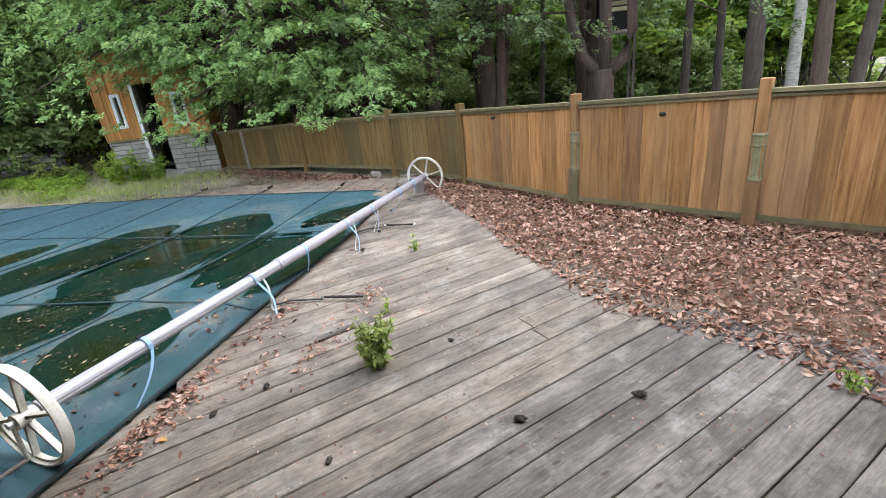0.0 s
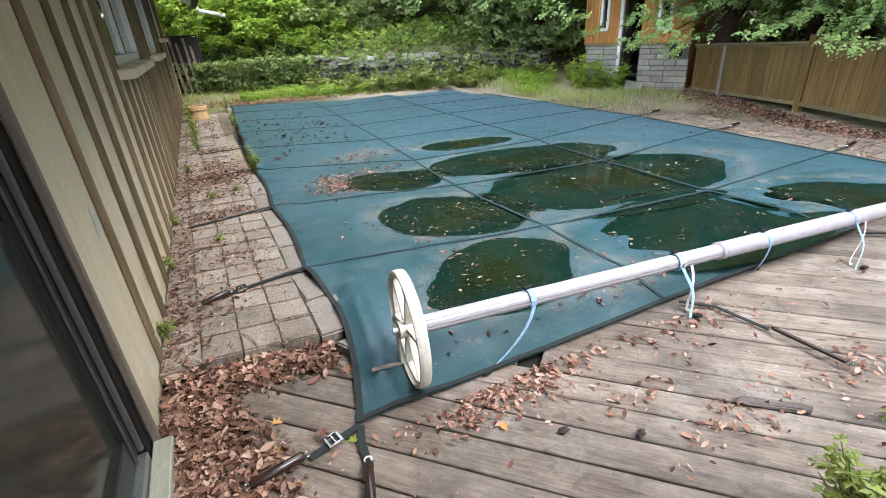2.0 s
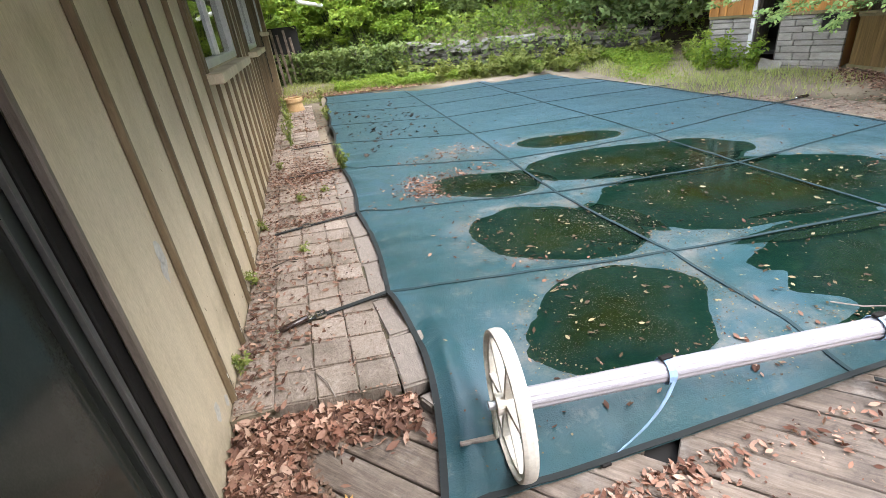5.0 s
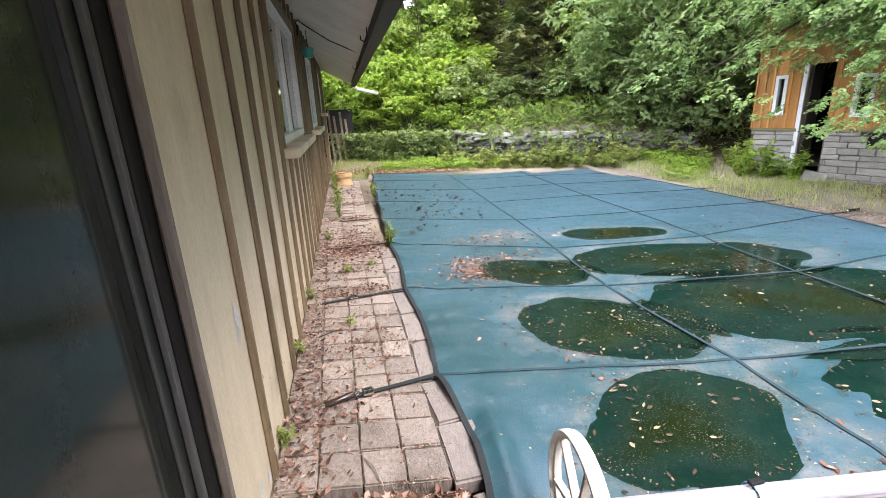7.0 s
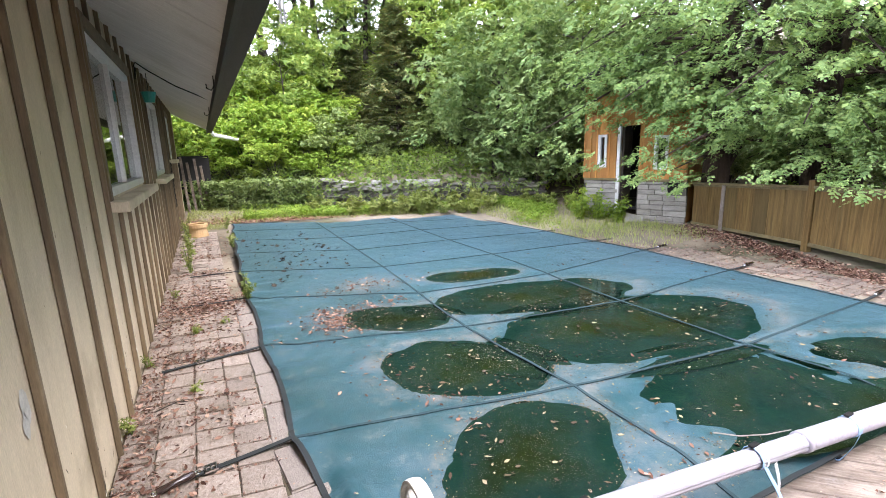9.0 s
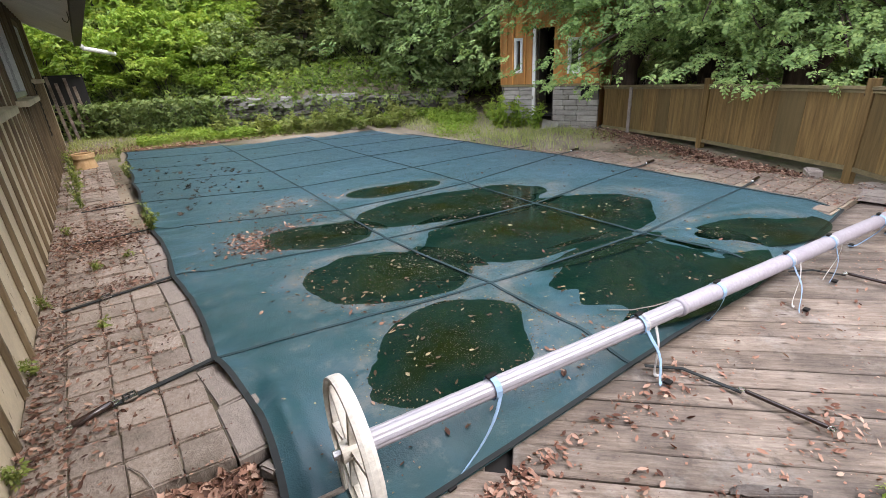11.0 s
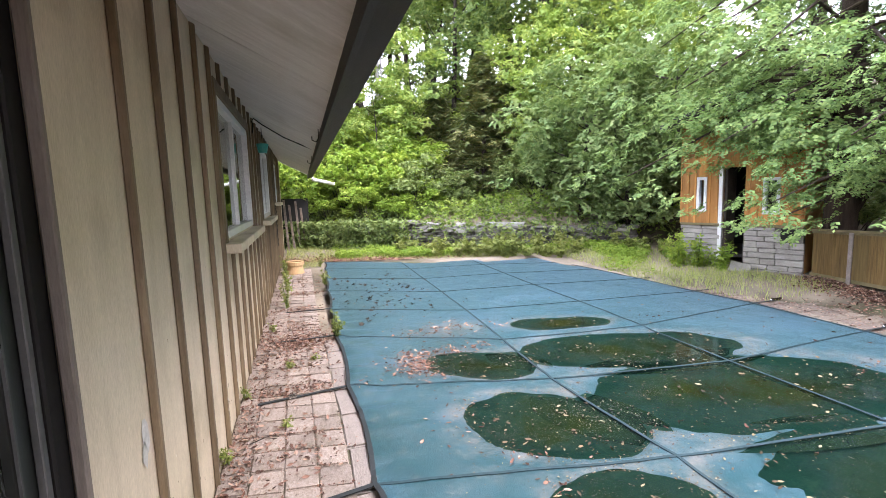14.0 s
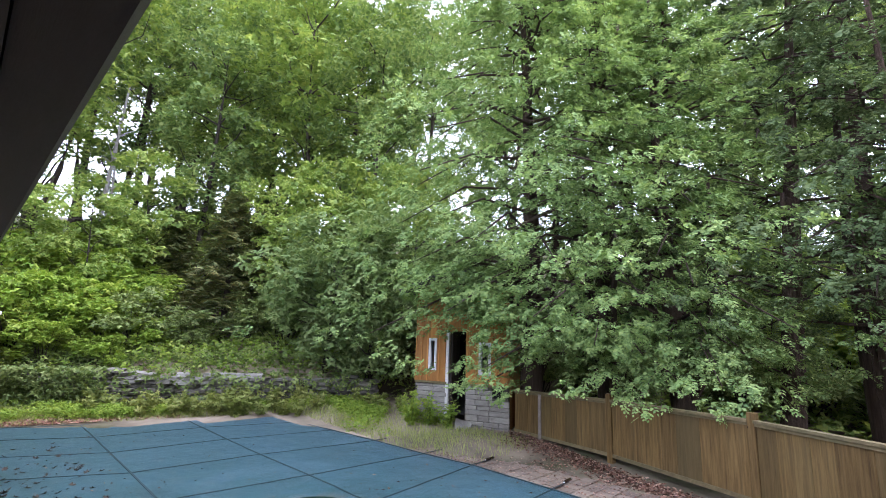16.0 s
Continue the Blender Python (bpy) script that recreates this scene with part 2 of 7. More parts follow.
def fence_mat(name, dark, mid, pale, grey):
    """Upright boards: grain, knots, dark runs of damp and boards that have weathered to grey."""
    n = Nodes(name)
    rnd = n.add("ShaderNodeObjectInfo").outputs["Random"]
    grain = n.noise(n.coords((9, 9, 0.55)), 3.5, 9.0, 0.68, rnd)
    col = n.ramp(grain, [(0.32, dark), (0.5, mid), (0.72, pale)])
    broad = n.noise(n.coords((1.6, 1.6, 0.5), True), 1.3, 5.0, 0.6)
    weather = n.ramp(n.maths("ADD", n.maths("MULTIPLY", rnd, 0.45), n.maths("MULTIPLY", broad, 0.75)), [(0.50, (0, 0, 0)), (0.85, (0.62, 0.62, 0.62))])
    col = n.mix(col, grey, weather)
    runs = n.ramp(n.noise(n.coords((7, 7, 0.35), True), 2.1, 6.0, 0.7), [(0.54, (0, 0, 0)), (0.72, (1, 1, 1))])
    col = n.mix(col, tuple(c * 0.45 for c in grey), n.maths("MULTIPLY", runs, 0.55))
    knots = n.add("ShaderNodeTexVoronoi", Scale=2.6)
    n.link(n.coords((1.5, 1.5, 0.8), True), knots.inputs["Vector"])
    col = n.mix(col, (0.040, 0.022, 0.012), n.ramp(knots.outputs["Distance"], [(0.020, (0.8, 0.8, 0.8)), (0.042, (0, 0, 0))]))
    hs = n.add("ShaderNodeHueSaturation")
    val = n.add("ShaderNodeMapRange")
    val.inputs["To Min"].default_value, val.inputs["To Max"].default_value = 0.72, 1.22
    n.link(n.maths("FRACT", n.maths("MULTIPLY", rnd, 7.3), 0), val.inputs["Value"])
    n.link(val.outputs[0], hs.inputs["Value"])
    n.link(col, hs.inputs["Color"])
    n.link(hs.outputs[0], n.bsdf.inputs["Base Color"])
    n.bsdf.inputs["Roughness"].default_value = 0.8
    n.bsdf.inputs["Specular IOR Level"].default_value = 0.3
    n.bump(grain, 0.45, 0.02)
    return n.mat


WOOD_DECK = deck_mat("weathered_deck_wood", (0.056, 0.046, 0.040), (0.150, 0.122, 0.104), (0.300, 0.254, 0.220))
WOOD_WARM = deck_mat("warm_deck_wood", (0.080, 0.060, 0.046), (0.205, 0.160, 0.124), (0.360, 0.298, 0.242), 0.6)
FENCE_WOOD = fence_mat("cedar_fence_wood", (0.165, 0.072, 0.024), (0.335, 0.165, 0.056), (0.470, 0.270, 0.110), (0.205, 0.128, 0.070))
# Golden brown wood of the far panels, darkened for the shade of the cedars.
FENCE_SHADED = fence_mat("cedar_shaded_fence_wood", (0.075, 0.043, 0.014), (0.150, 0.094, 0.031), (0.225, 0.150, 0.058), (0.125, 0.098, 0.042))
FENCE_RAIL = surface("greenish_fence_rail", [(0.25, (0.09, 0.072, 0.036)), (0.6, (0.19, 0.15, 0.075)), (0.8, (0.26, 0.21, 0.12))], 4.0,
                     (3, 3, 3), 0.85, 0.3, (0.12, 0.112, 0.055), 1.5, (0.5, 0.7))
MOSS_GREEN = surface("mossy_green_paint", [(0.3, (0.13, 0.115, 0.055)), (0.7, (0.24, 0.215, 0.12))], 12.0)
SIDING = surface("tan_painted_siding", [(0.25, (0.43, 0.355, 0.245)), (0.55, (0.57, 0.485, 0.345)), (0.85, (0.63, 0.545, 0.395))], 2.5, (3, 3, 0.6),
                 0.6, 0.15, (0.24, 0.20, 0.125), 1.6, (0.55, 0.8), vary=0.04)
BATTEN = surface("brown_tan_batten", [(0.25, (0.082, 0.057, 0.030)), (0.55, (0.165, 0.120, 0.068)), (0.85, (0.28, 0.215, 0.130))], 4.0, (5, 5, 0.6), 0.65, 0.2)
BARE = surface("bare_flaked_patch", [(0.3, (0.62, 0.60, 0.55)), (0.7, (0.78, 0.76, 0.70))], 20.0)
SOFFIT = surface("white_soffit_boards", [(0.25, (0.55, 0.53, 0.50)), (0.7, (0.74, 0.72, 0.69))], 3.0, (1, 6, 1), 0.7, 0.1, (0.42, 0.39, 0.34), 1.4, (0.55, 0.85), vary=0.05)
GUTTER = surface("brown_gutter_metal", [(0.25, (0.016, 0.011, 0.009)), (0.55, (0.030, 0.022, 0.017)), (0.85, (0.055, 0.043, 0.034))], 4.0, (6, 0.6, 6), 0.55, 0.15, vary=0.0, spec=0.3)
THRESHOLD = surface("grey_green_board", [(0.3, (0.17, 0.17, 0.13)), (0.7, (0.30, 0.30, 0.24))], 4.0, (4, 0.5, 4), 0.85, 0.3)
SIDE_PAVER = surface("pinkish_side_paver", [(0.25, (0.115, 0.088, 0.07)), (0.5, (0.195, 0.152, 0.122)), (0.8, (0.27, 0.22, 0.18))], 9.0, rough=0.9, bump=0.6,
                     stain=(0.25, 0.20, 0.15), stain_scale=2.4, stain_at=(0.42, 0.62), vary=0.16)
DARK_FRAME = plain_mat("dark_bronze_frame", (0.012, 0.011, 0.010), 0.6, spec=0.2)
EDGE_STRIP = plain_mat("dull_grey_edge_strip", (0.075, 0.073, 0.068), 0.5)
DOOR_TRIM = surface("grey_brown_trim_paint", [(0.3, (0.13, 0.105, 0.082)), (0.7, (0.22, 0.185, 0.15))], 5.0, (4, 4, 0.5), 0.7, 0.2)
STILE = plain_mat("dark_grey_green_stile", (0.020, 0.022, 0.019), 0.4)
ALU = plain_mat("dull_aluminium", (0.55, 0.55, 0.55), 0.35, 0.9)
WHITE_VINYL = plain_mat("white_vinyl", (0.72, 0.72, 0.70), 0.4)
WHITE_PLASTIC = surface("aged_white_plastic", [(0.25, (0.48, 0.44, 0.36)), (0.6, (0.66, 0.63, 0.56))], 5.0, rough=0.5, bump=0.1, stain=(0.42, 0.36, 0.25),
                        stain_scale=4.0, stain_at=(0.55, 0.85), vary=0.0)
TUBE_METAL = surface("brushed_reel_tube", [(0.3, (0.33, 0.315, 0.34)), (0.7, (0.45, 0.43, 0.46))], 6.0, (0.3, 20, 20), 0.45, 0.10, metal=0.2, vary=0.0)
SLEEVE = surface("mauve_grey_sleeve", [(0.3, (0.31, 0.285, 0.32)), (0.7, (0.40, 0.375, 0.41))], 5.0, rough=0.5, bump=0.05, vary=0.0)
BLUE_WEB = plain_mat("pale_blue_webbing", (0.30, 0.46, 0.66), 0.8)
WHITE_WEB = plain_mat("faded_white_webbing", (0.62, 0.60, 0.57), 0.8)
BLACK_WEB = plain_mat("black_webbing", (0.012, 0.016, 0.016), 0.8)
SEAM_WEB = plain_mat("dark_teal_webbing", (0.012, 0.038, 0.045), 0.7)
SPRING_SLEEVE = plain_mat("dark_brown_vinyl_sleeve", (0.030, 0.018, 0.014), 0.22)
STEEL = plain_mat("bright_steel", (0.75, 0.75, 0.74), 0.25, 1.0)
COVER = cover_mat()
WATER = puddle_mat()
GLASS = glass_mat("window_glass")
DOOR_GLASS = surface("dusty_dark_glass", [(0.3, (0.024, 0.027, 0.022)), (0.7, (0.040, 0.043, 0.036))], 3.0, (1, 1, 0.5), 0.12, 0.0, (0.050, 0.052, 0.046),
                     1.3, (0.55, 0.8), vary=0.0, fine=300.0, rough_vary=0.05, spec=0.32)
PAVER = surface("concrete_paver", [(0.25, (0.20, 0.155, 0.125)), (0.5, (0.345, 0.282, 0.232)), (0.8, (0.48, 0.412, 0.352))], 11.0, (1, 1, 1), 0.9, 0.8,
                (0.135, 0.112, 0.082), 2.6, (0.50, 0.78), vary=0.18, fine=90.0)
COPING = surface("grey_coping_stone", [(0.25, (0.185, 0.155, 0.13)), (0.8, (0.33, 0.285, 0.245))], 14.0, rough=0.9, bump=0.5, vary=0.1)
# Limestone darkened to take in the shade under the apple tree.
STONE = surface("limestone", [(0.25, (0.065, 0.058, 0.048)), (0.5, (0.145, 0.134, 0.114)), (0.8, (0.27, 0.255, 0.225))], 5.0, rough=0.9, bump=0.7,
                stain=(0.07, 0.08, 0.045), stain_scale=1.6, stain_at=(0.5, 0.75), vary=0.3)
# Paler copy of the limestone for the lit top courses of the wall.
TOP_STONE = surface("lit_limestone", [(0.25, (0.17, 0.16, 0.14)), (0.8, (0.40, 0.385, 0.35))], 5.0, rough=0.9, bump=0.7, stain=(0.09, 0.09, 0.06), stain_scale=2.2, stain_at=(0.48, 0.7), vary=0.25)
PALE_STONE = surface("pale_cut_stone", [(0.25, (0.22, 0.205, 0.18)), (0.8, (0.46, 0.435, 0.39))], 6.0, (1, 1, 3), 0.85, 0.6, vary=0.16)
ORANGE_WOOD = surface("orange_stained_boards", [(0.25, (0.30, 0.125, 0.025)), (0.6, (0.48, 0.22, 0.05)), (0.85, (0.56, 0.30, 0.09))], 4.0, (5, 5, 0.5), 0.6, 0.2)
# Near-black in place of shade: in openings, under boards, behind gaps and panes.
SHADE_BLACK = plain_mat("painted_shade_black", (0.012, 0.011, 0.010), 0.9)
# The dimness of the rooms is put into this low base colour.
ROOM = plain_mat("room_painted_dim", (0.05, 0.048, 0.042), 0.9)
ROOFING = surface("dark_roof_shingle", [(0.3, (0.05, 0.048, 0.045)), (0.7, (0.10, 0.095, 0.09))], 20.0, rough=0.95)
TERRACOTTA = surface("faded_terracotta", [(0.3, (0.40, 0.25, 0.115)), (0.7, (0.52, 0.36, 0.19))], 8.0, rough=0.85)
SOIL = surface("forest_soil_and_moss", [(0.25, (0.035, 0.030, 0.018)), (0.5, (0.075, 0.062, 0.035)), (0.75, (0.05, 0.085, 0.022))], 2.2, rough=0.95, bump=0.8,
               stain=(0.30, 0.245, 0.18), stain_scale=0.30, stain_at=(0.40, 0.60), world=True, vary=0.0, fine=25.0)
LITTER_BED = surface("brown_leaf_mould", [(0.25, (0.07, 0.042, 0.028)), (0.5, (0.15, 0.095, 0.065)), (0.75, (0.24, 0.16, 0.115))], 14.0, rough=0.95, bump=1.0, world=True, vary=0.0)
BARK = surface("grey_brown_bark", [(0.25, (0.022, 0.017, 0.013)), (0.55, (0.060, 0.047, 0.037)), (0.8, (0.12, 0.096, 0.075))], 6.0, (5, 5, 0.7), 0.95, 1.0)
CEDAR_BARK = surface("red_brown_bark", [(0.25, (0.030, 0.020, 0.014)), (0.55, (0.080, 0.054, 0.038)), (0.8, (0.14, 0.100, 0.074))], 6.0, (7, 7, 0.5), 0.95, 1.0)
BIRCH_BARK = surface("pale_bark", [(0.3, (0.14, 0.13, 0.11)), (0.6, (0.36, 0.345, 0.31))], 5.0, (2, 2, 5), 0.85, 0.5)
LEAF_MAPLE = foliage("maple_leaves", [(0.2, (0.118, 0.201, 0.050)), (0.5, (0.241, 0.352, 0.084)), (0.8, (0.460, 0.528, 0.139))], 0.4)
LEAF_DARK = foliage("forest_leaves", [(0.2, (0.087, 0.150, 0.054)), (0.5, (0.184, 0.282, 0.087)), (0.8, (0.366, 0.443, 0.146))], 0.35)
LEAF_CEDAR = foliage("cedar_sprays", [(0.2, (0.100, 0.180, 0.065)), (0.5, (0.250, 0.380, 0.135)), (0.8, (0.430, 0.550, 0.200))], 0.4, 0.8)
LEAF_CEDAR_DEEP = foliage("deep_green_cedar_sprays", [(0.2, (0.044, 0.080, 0.034)), (0.5, (0.118, 0.178, 0.074)), (0.8, (0.240, 0.310, 0.130))], 0.3, 0.75)
LEAF_APPLE = foliage("apple_leaves", [(0.2, (0.098, 0.168, 0.058)), (0.5, (0.205, 0.298, 0.108)), (0.8, (0.340, 0.420, 0.180))], 0.4, 0.75)
LEAF_FIR = foliage("fir_needles", [(0.2, (0.057, 0.095, 0.037)), (0.5, (0.126, 0.163, 0.057)), (0.8, (0.296, 0.252, 0.088))], 0.2, 0.6)
LEAF_BRIGHT = foliage("bright_shrub_leaves", [(0.2, (0.128, 0.241, 0.035)), (0.5, (0.256, 0.387, 0.057)), (0.8, (0.442, 0.516, 0.096))], 0.45)
LEAF_WEED = foliage("olive_weed_leaves", [(0.2, (0.117, 0.170, 0.034)), (0.5, (0.222, 0.270, 0.067)), (0.8, (0.374, 0.380, 0.123))], 0.35)
LEAF_VINE = foliage("vine_leaves", [(0.2, (0.085, 0.135, 0.042)), (0.5, (0.190, 0.265, 0.088)), (0.8, (0.350, 0.410, 0.150))], 0.35, 0.6)
GRASS = foliage("lawn_grass", [(0.2, (0.200, 0.280, 0.070)), (0.5, (0.380, 0.440, 0.140)), (0.8, (0.560, 0.540, 0.280))], 0.4)
DRY_LEAF = foliage("dry_brown_leaves", [(0.15, (0.075, 0.032, 0.021)), (0.4, (0.225, 0.105, 0.069)), (0.65, (0.380, 0.210, 0.146)), (0.9, (0.52, 0.360, 0.275))], 0.1, 0.75, 0.25)
DARK_LEAF = foliage("damp_brown_leaves", [(0.15, (0.050, 0.025, 0.017)), (0.4, (0.135, 0.066, 0.044)), (0.65, (0.265, 0.150, 0.104)), (0.9, (0.46, 0.320, 0.240))], 0.08, 0.7, 0.25)
FLOAT_LEAF = foliage("pale_fallen_leaves", [(0.25, (0.07, 0.048, 0.028)), (0.6, (0.17, 0.125, 0.070)), (0.95, (0.36, 0.30, 0.17))], 0.1, 0.6, 0.1)
YELLOW_LEAF = foliage("yellow_leaf", [(0.3, (0.36, 0.17, 0.05)), (0.7, (0.46, 0.26, 0.08))], 0.2)


# ---------------------------------------------------------------- building blocks
def part(name, bm, material, parent=None, label="", smooth=False):
    """Links a bmesh as one mesh object, under a thing or a part."""
    me = bpy.data.meshes.new(name)
    bm.to_mesh(me)
    bm.free()
    me.materials.append(material)
    if smooth:
        me.polygons.foreach_set("use_smooth", [True] * len(me.polygons))
    ob = new(name, me)
    if parent:
        ob.parent = parent
    if label:
        ob["label"] = label
    return ob


def piece(name, mesh, matrix, parent):
    ob = new(name, mesh)
    ob.parent = parent
    ob.matrix_basis = matrix
    return ob


def root(name, at=(0, 0, 0), label="", category="", group="", kind="", turn=0.0):
    ob = new(name)
    ob.matrix_basis = pose(*at, 0, 0, turn)
    return tagged(ob, label, category, group, kind)


def mesh_of(name, bm, material):
    me = bpy.data.meshes.new(name)
    bm.to_mesh(me)
    bm.free()
    me.materials.append(material)
    return me


def add_box(bm, x0, x1, y0, y1, z0, z1, bevel=0.0):
    made = bmesh.ops.create_cube(bm, size=1)["verts"]
    for v in made:
        v.co = ((x0 + x1) / 2 + v.co.x * (x1 - x0), (y0 + y1) / 2 + v.co.y * (y1 - y0), (z0 + z1) / 2 + v.co.z * (z1 - z0))
    if bevel:
        edges = list({e for v in made for e in v.link_edges})
        bmesh.ops.bevel(bm, geom=edges, offset=bevel, segments=1, affect="EDGES")
    return bm


def boxed(x0, x1, y0, y1, z0, z1, bevel=0.0):
    return add_box(bmesh.new(), x0, x1, y0, y1, z0, z1, bevel)


def add_tube(bm, pts, radii, sides=8, caps=True):
    """A tapered tube along points."""
    pts = [Vector(p) for p in pts]
    rings = []
    for i, p in enumerate(pts):
        d = (pts[min(i + 1, len(pts) - 1)] - pts[max(i - 1, 0)]).normalized()
        a = d.orthogonal().normalized() if abs(d.z) > 0.99 else d.cross(Vector((0, 0, 1))).normalized()
        b = d.cross(a)
        r = radii[i] if hasattr(radii, "__len__") else radii
        rings.append([bm.verts.new(p + r * (math.cos(k * math.tau / sides) * a + math.sin(k * math.tau / sides) * b)) for k in range(sides)])
    for u, v in zip(rings, rings[1:]):
        for k in range(sides):
            bm.faces.new((u[k], u[(k + 1) % sides], v[(k + 1) % sides], v[k]))
    if caps:
        bm.faces.new(rings[0][::-1])
        bm.faces.new(rings[-1])
    return bm


def add_ribbon(bm, pts, width, thick=0.004, side=None):
    """A flat strap along points; side: the way across it, level by default."""
    pts = [Vector(p) for p in pts]
    rows = []
    for i, p in enumerate(pts):
        d = (pts[min(i + 1, len(pts) - 1)] - pts[max(i - 1, 0)]).normalized()
        s = (Vector(side) if side else d.cross(Vector((0, 0, 1)))).normalized()
        u = s.cross(d).normalized()
        rows.append([bm.verts.new(p + a * s * width / 2 + b * u * thick) for a, b in ((-1, 0), (1, 0), (1, 1), (-1, 1))])
    for u, v in zip(rows, rows[1:]):
        for k in range(4):
            bm.faces.new((u[k], u[(k + 1) % 4], v[(k + 1) % 4], v[k]))
    bm.faces.new(rows[0][::-1])
    bm.faces.new(rows[-1])
    bmesh.ops.recalc_face_normals(bm, faces=bm.faces)
    return bm


def sheet(name, verts, quads, material, smooth=False):
    """A mesh from arrays of points and of faces with one number of corners."""
    verts, quads = np.asarray(verts, np.float32), np.asarray(quads, np.int32)
    me = bpy.data.meshes.new(name)
    k = quads.shape[1]
    me.vertices.add(len(verts))
    me.vertices.foreach_set("co", verts.ravel())
    me.loops.add(quads.size)
    me.loops.foreach_set("vertex_index", quads.ravel())
    me.polygons.add(len(quads))
    me.polygons.foreach_set("loop_start", np.arange(0, quads.size, k, dtype=np.int32))
    me.polygons.foreach_set("loop_total", np.full(len(quads), k, np.int32))
    if smooth:
        me.polygons.foreach_set("use_smooth", np.ones(len(quads), bool))
    me.update(calc_edges=True)
    me.materials.append(material)
    return me


def scatter(name, centres, template, faces, size, material, rng, tilt=1.0, aim=None, droop=0.0):
    """Many copies of a small template, each turned and sized by chance, in one mesh. tilt: 1 any way up, 0 flat."""
    n = len(centres)
    yaw = rng.uniform(0, math.tau, n) if aim is None else np.asarray(aim) - math.pi / 2 + rng.normal(0, 0.6, n)
    pitch = rng.normal(-droop, 0.9 * tilt, n)
    rollv = rng.normal(0, 0.9 * tilt, n)
    s = size[0] + (size[1] - size[0]) * rng.uniform(0, 1, n) ** 1.6
    cy, sy, cp, sp, cr, sr = np.cos(yaw), np.sin(yaw), np.cos(pitch), np.sin(pitch), np.cos(rollv), np.sin(rollv)
    zero, one = np.zeros(n), np.ones(n)
    rz = np.stack([np.stack([cy, -sy, zero], -1), np.stack([sy, cy, zero], -1), np.stack([zero, zero, one], -1)], 1)
    rx = np.stack([np.stack([one, zero, zero], -1), np.stack([zero, cp, -sp], -1), np.stack([zero, sp, cp], -1)], 1)
    ry = np.stack([np.stack([cr, zero, sr], -1), np.stack([zero, one, zero], -1), np.stack([-sr, zero, cr], -1)], 1)
    r = rz @ rx @ ry
    tv = np.asarray(template, float)
    verts = np.einsum("nij,kj->nki", r, tv) * s[:, None, None] + np.asarray(centres)[:, None, :]
    tf = np.asarray(faces, int)
    quads = (tf[None] + (np.arange(n) * len(tv))[:, None, None]).reshape(-1, tf.shape[1])
    return sheet(name, verts.reshape(-1, 3), quads, material)


def fan(count, spread, length, width, droop=0.15, along=0.0, slim=False):
    """A spray of folded leaves: points and four-cornered faces, or three-cornered slim ones."""
    v, f = [], []
    for i in range(count):
        a = spread * (i / max(count - 1, 1) - 0.5)
        l = length * (0.7 + 0.3 * math.cos(a)) * (1 if i % 2 else 0.85)
        o = np.array([0, along * i / count, 0])
        d = np.array([math.sin(a), math.cos(a), 0])
        s = np.array([d[1], -d[0], 0]) * width
        base = o + d * length * 0.12
        mid = o + d * l * 0.55
        tip = o + d * l + np.array([0, 0, -droop * l])
        k = len(v)
        if slim:
            low = o + d * l * 0.30
            v += [low + s - np.array([0, 0, 0.25 * width]), tip, low - s + np.array([0, 0, 0.25 * width])]
            f.append((k, k + 1, k + 2))
            continue
        v += [base, mid + s + np.array([0, 0, -0.25 * width]), tip, mid - s + np.array([0, 0, 0.25 * width])]
        f.append((k, k + 1, k + 2, k + 3))
    return v, f


TWIG = fan(5, 4.6, 1.0, 0.30, 0.3, 0.25, True)


def lace(pairs):
    """A flat lacy spray: short leaflets in pairs along a drooping axis, and one at its tip."""
    v, f = [], []
    for i in range(2 * pairs + 1):
        at, side = (i // 2 + 0.3) / (pairs + 0.6), (0 if i == 2 * pairs else (-1) ** i)
        a = side * (1.05 - 0.45 * at)
        size = 0.52 - 0.22 * at
        d, o = np.array([math.sin(a), math.cos(a), 0]), np.array([0, 0.85 * at, -0.12 * at * at])
        w = np.array([d[1], -d[0], 0]) * 0.30 * size
        k = len(v)
        v += [o - 0.1 * size * d, o + 0.55 * size * d + w + np.array([0, 0, 0.05]), o + size * d - np.array([0, 0, 0.10 * size]), o + 0.45 * size * d - w - np.array([0, 0, 0.04])]
        f.append((k, k + 1, k + 2, k + 3))
    return v, f


SPRAY = lace(2)
NEEDLES = fan(7, 2.6, 1.0, 0.07, 0.15, 0.55)
_L = [(0, -0.5, 0.04), (0.15, -0.25, 0.06), (0.42, -0.18, 0.20), (0.19, 0.02, 0.05), (0.36, 0.28, 0.22), (0.08, 0.25, 0.04), (0, 0.52, 0.16),
      (-0.10, 0.24, 0.08), (-0.33, 0.30, 0.10), (-0.17, 0.04, 0.03), (-0.38, -0.12, 0.24), (-0.14, -0.27, 0.03), (0, 0, -0.03)]
LITTER = (_L, [(12, 0, 1, 2), (12, 2, 3, 4), (12, 4, 5, 6), (12, 6, 7, 8), (12, 8, 9, 10), (12, 10, 11, 0)])
OVAL = ([(0, -0.5, 0.05), (0.2, -0.1, 0.13), (0.15, 0.25, 0.15), (0, 0.52, 0.10), (-0.17, 0.22, 0.02), (-0.21, -0.12, 0.05), (0, 0, -0.03)],
        [(6, 0, 1, 2), (6, 2, 3, 4), (6, 4, 5, 0)])
CRUMB = ([(-0.4, -0.15, 0.03), (0.1, -0.3, 0.15), (0.45, 0.1, 0.05), (-0.1, 0.28, 0.12)], [(0, 1, 2, 3)])
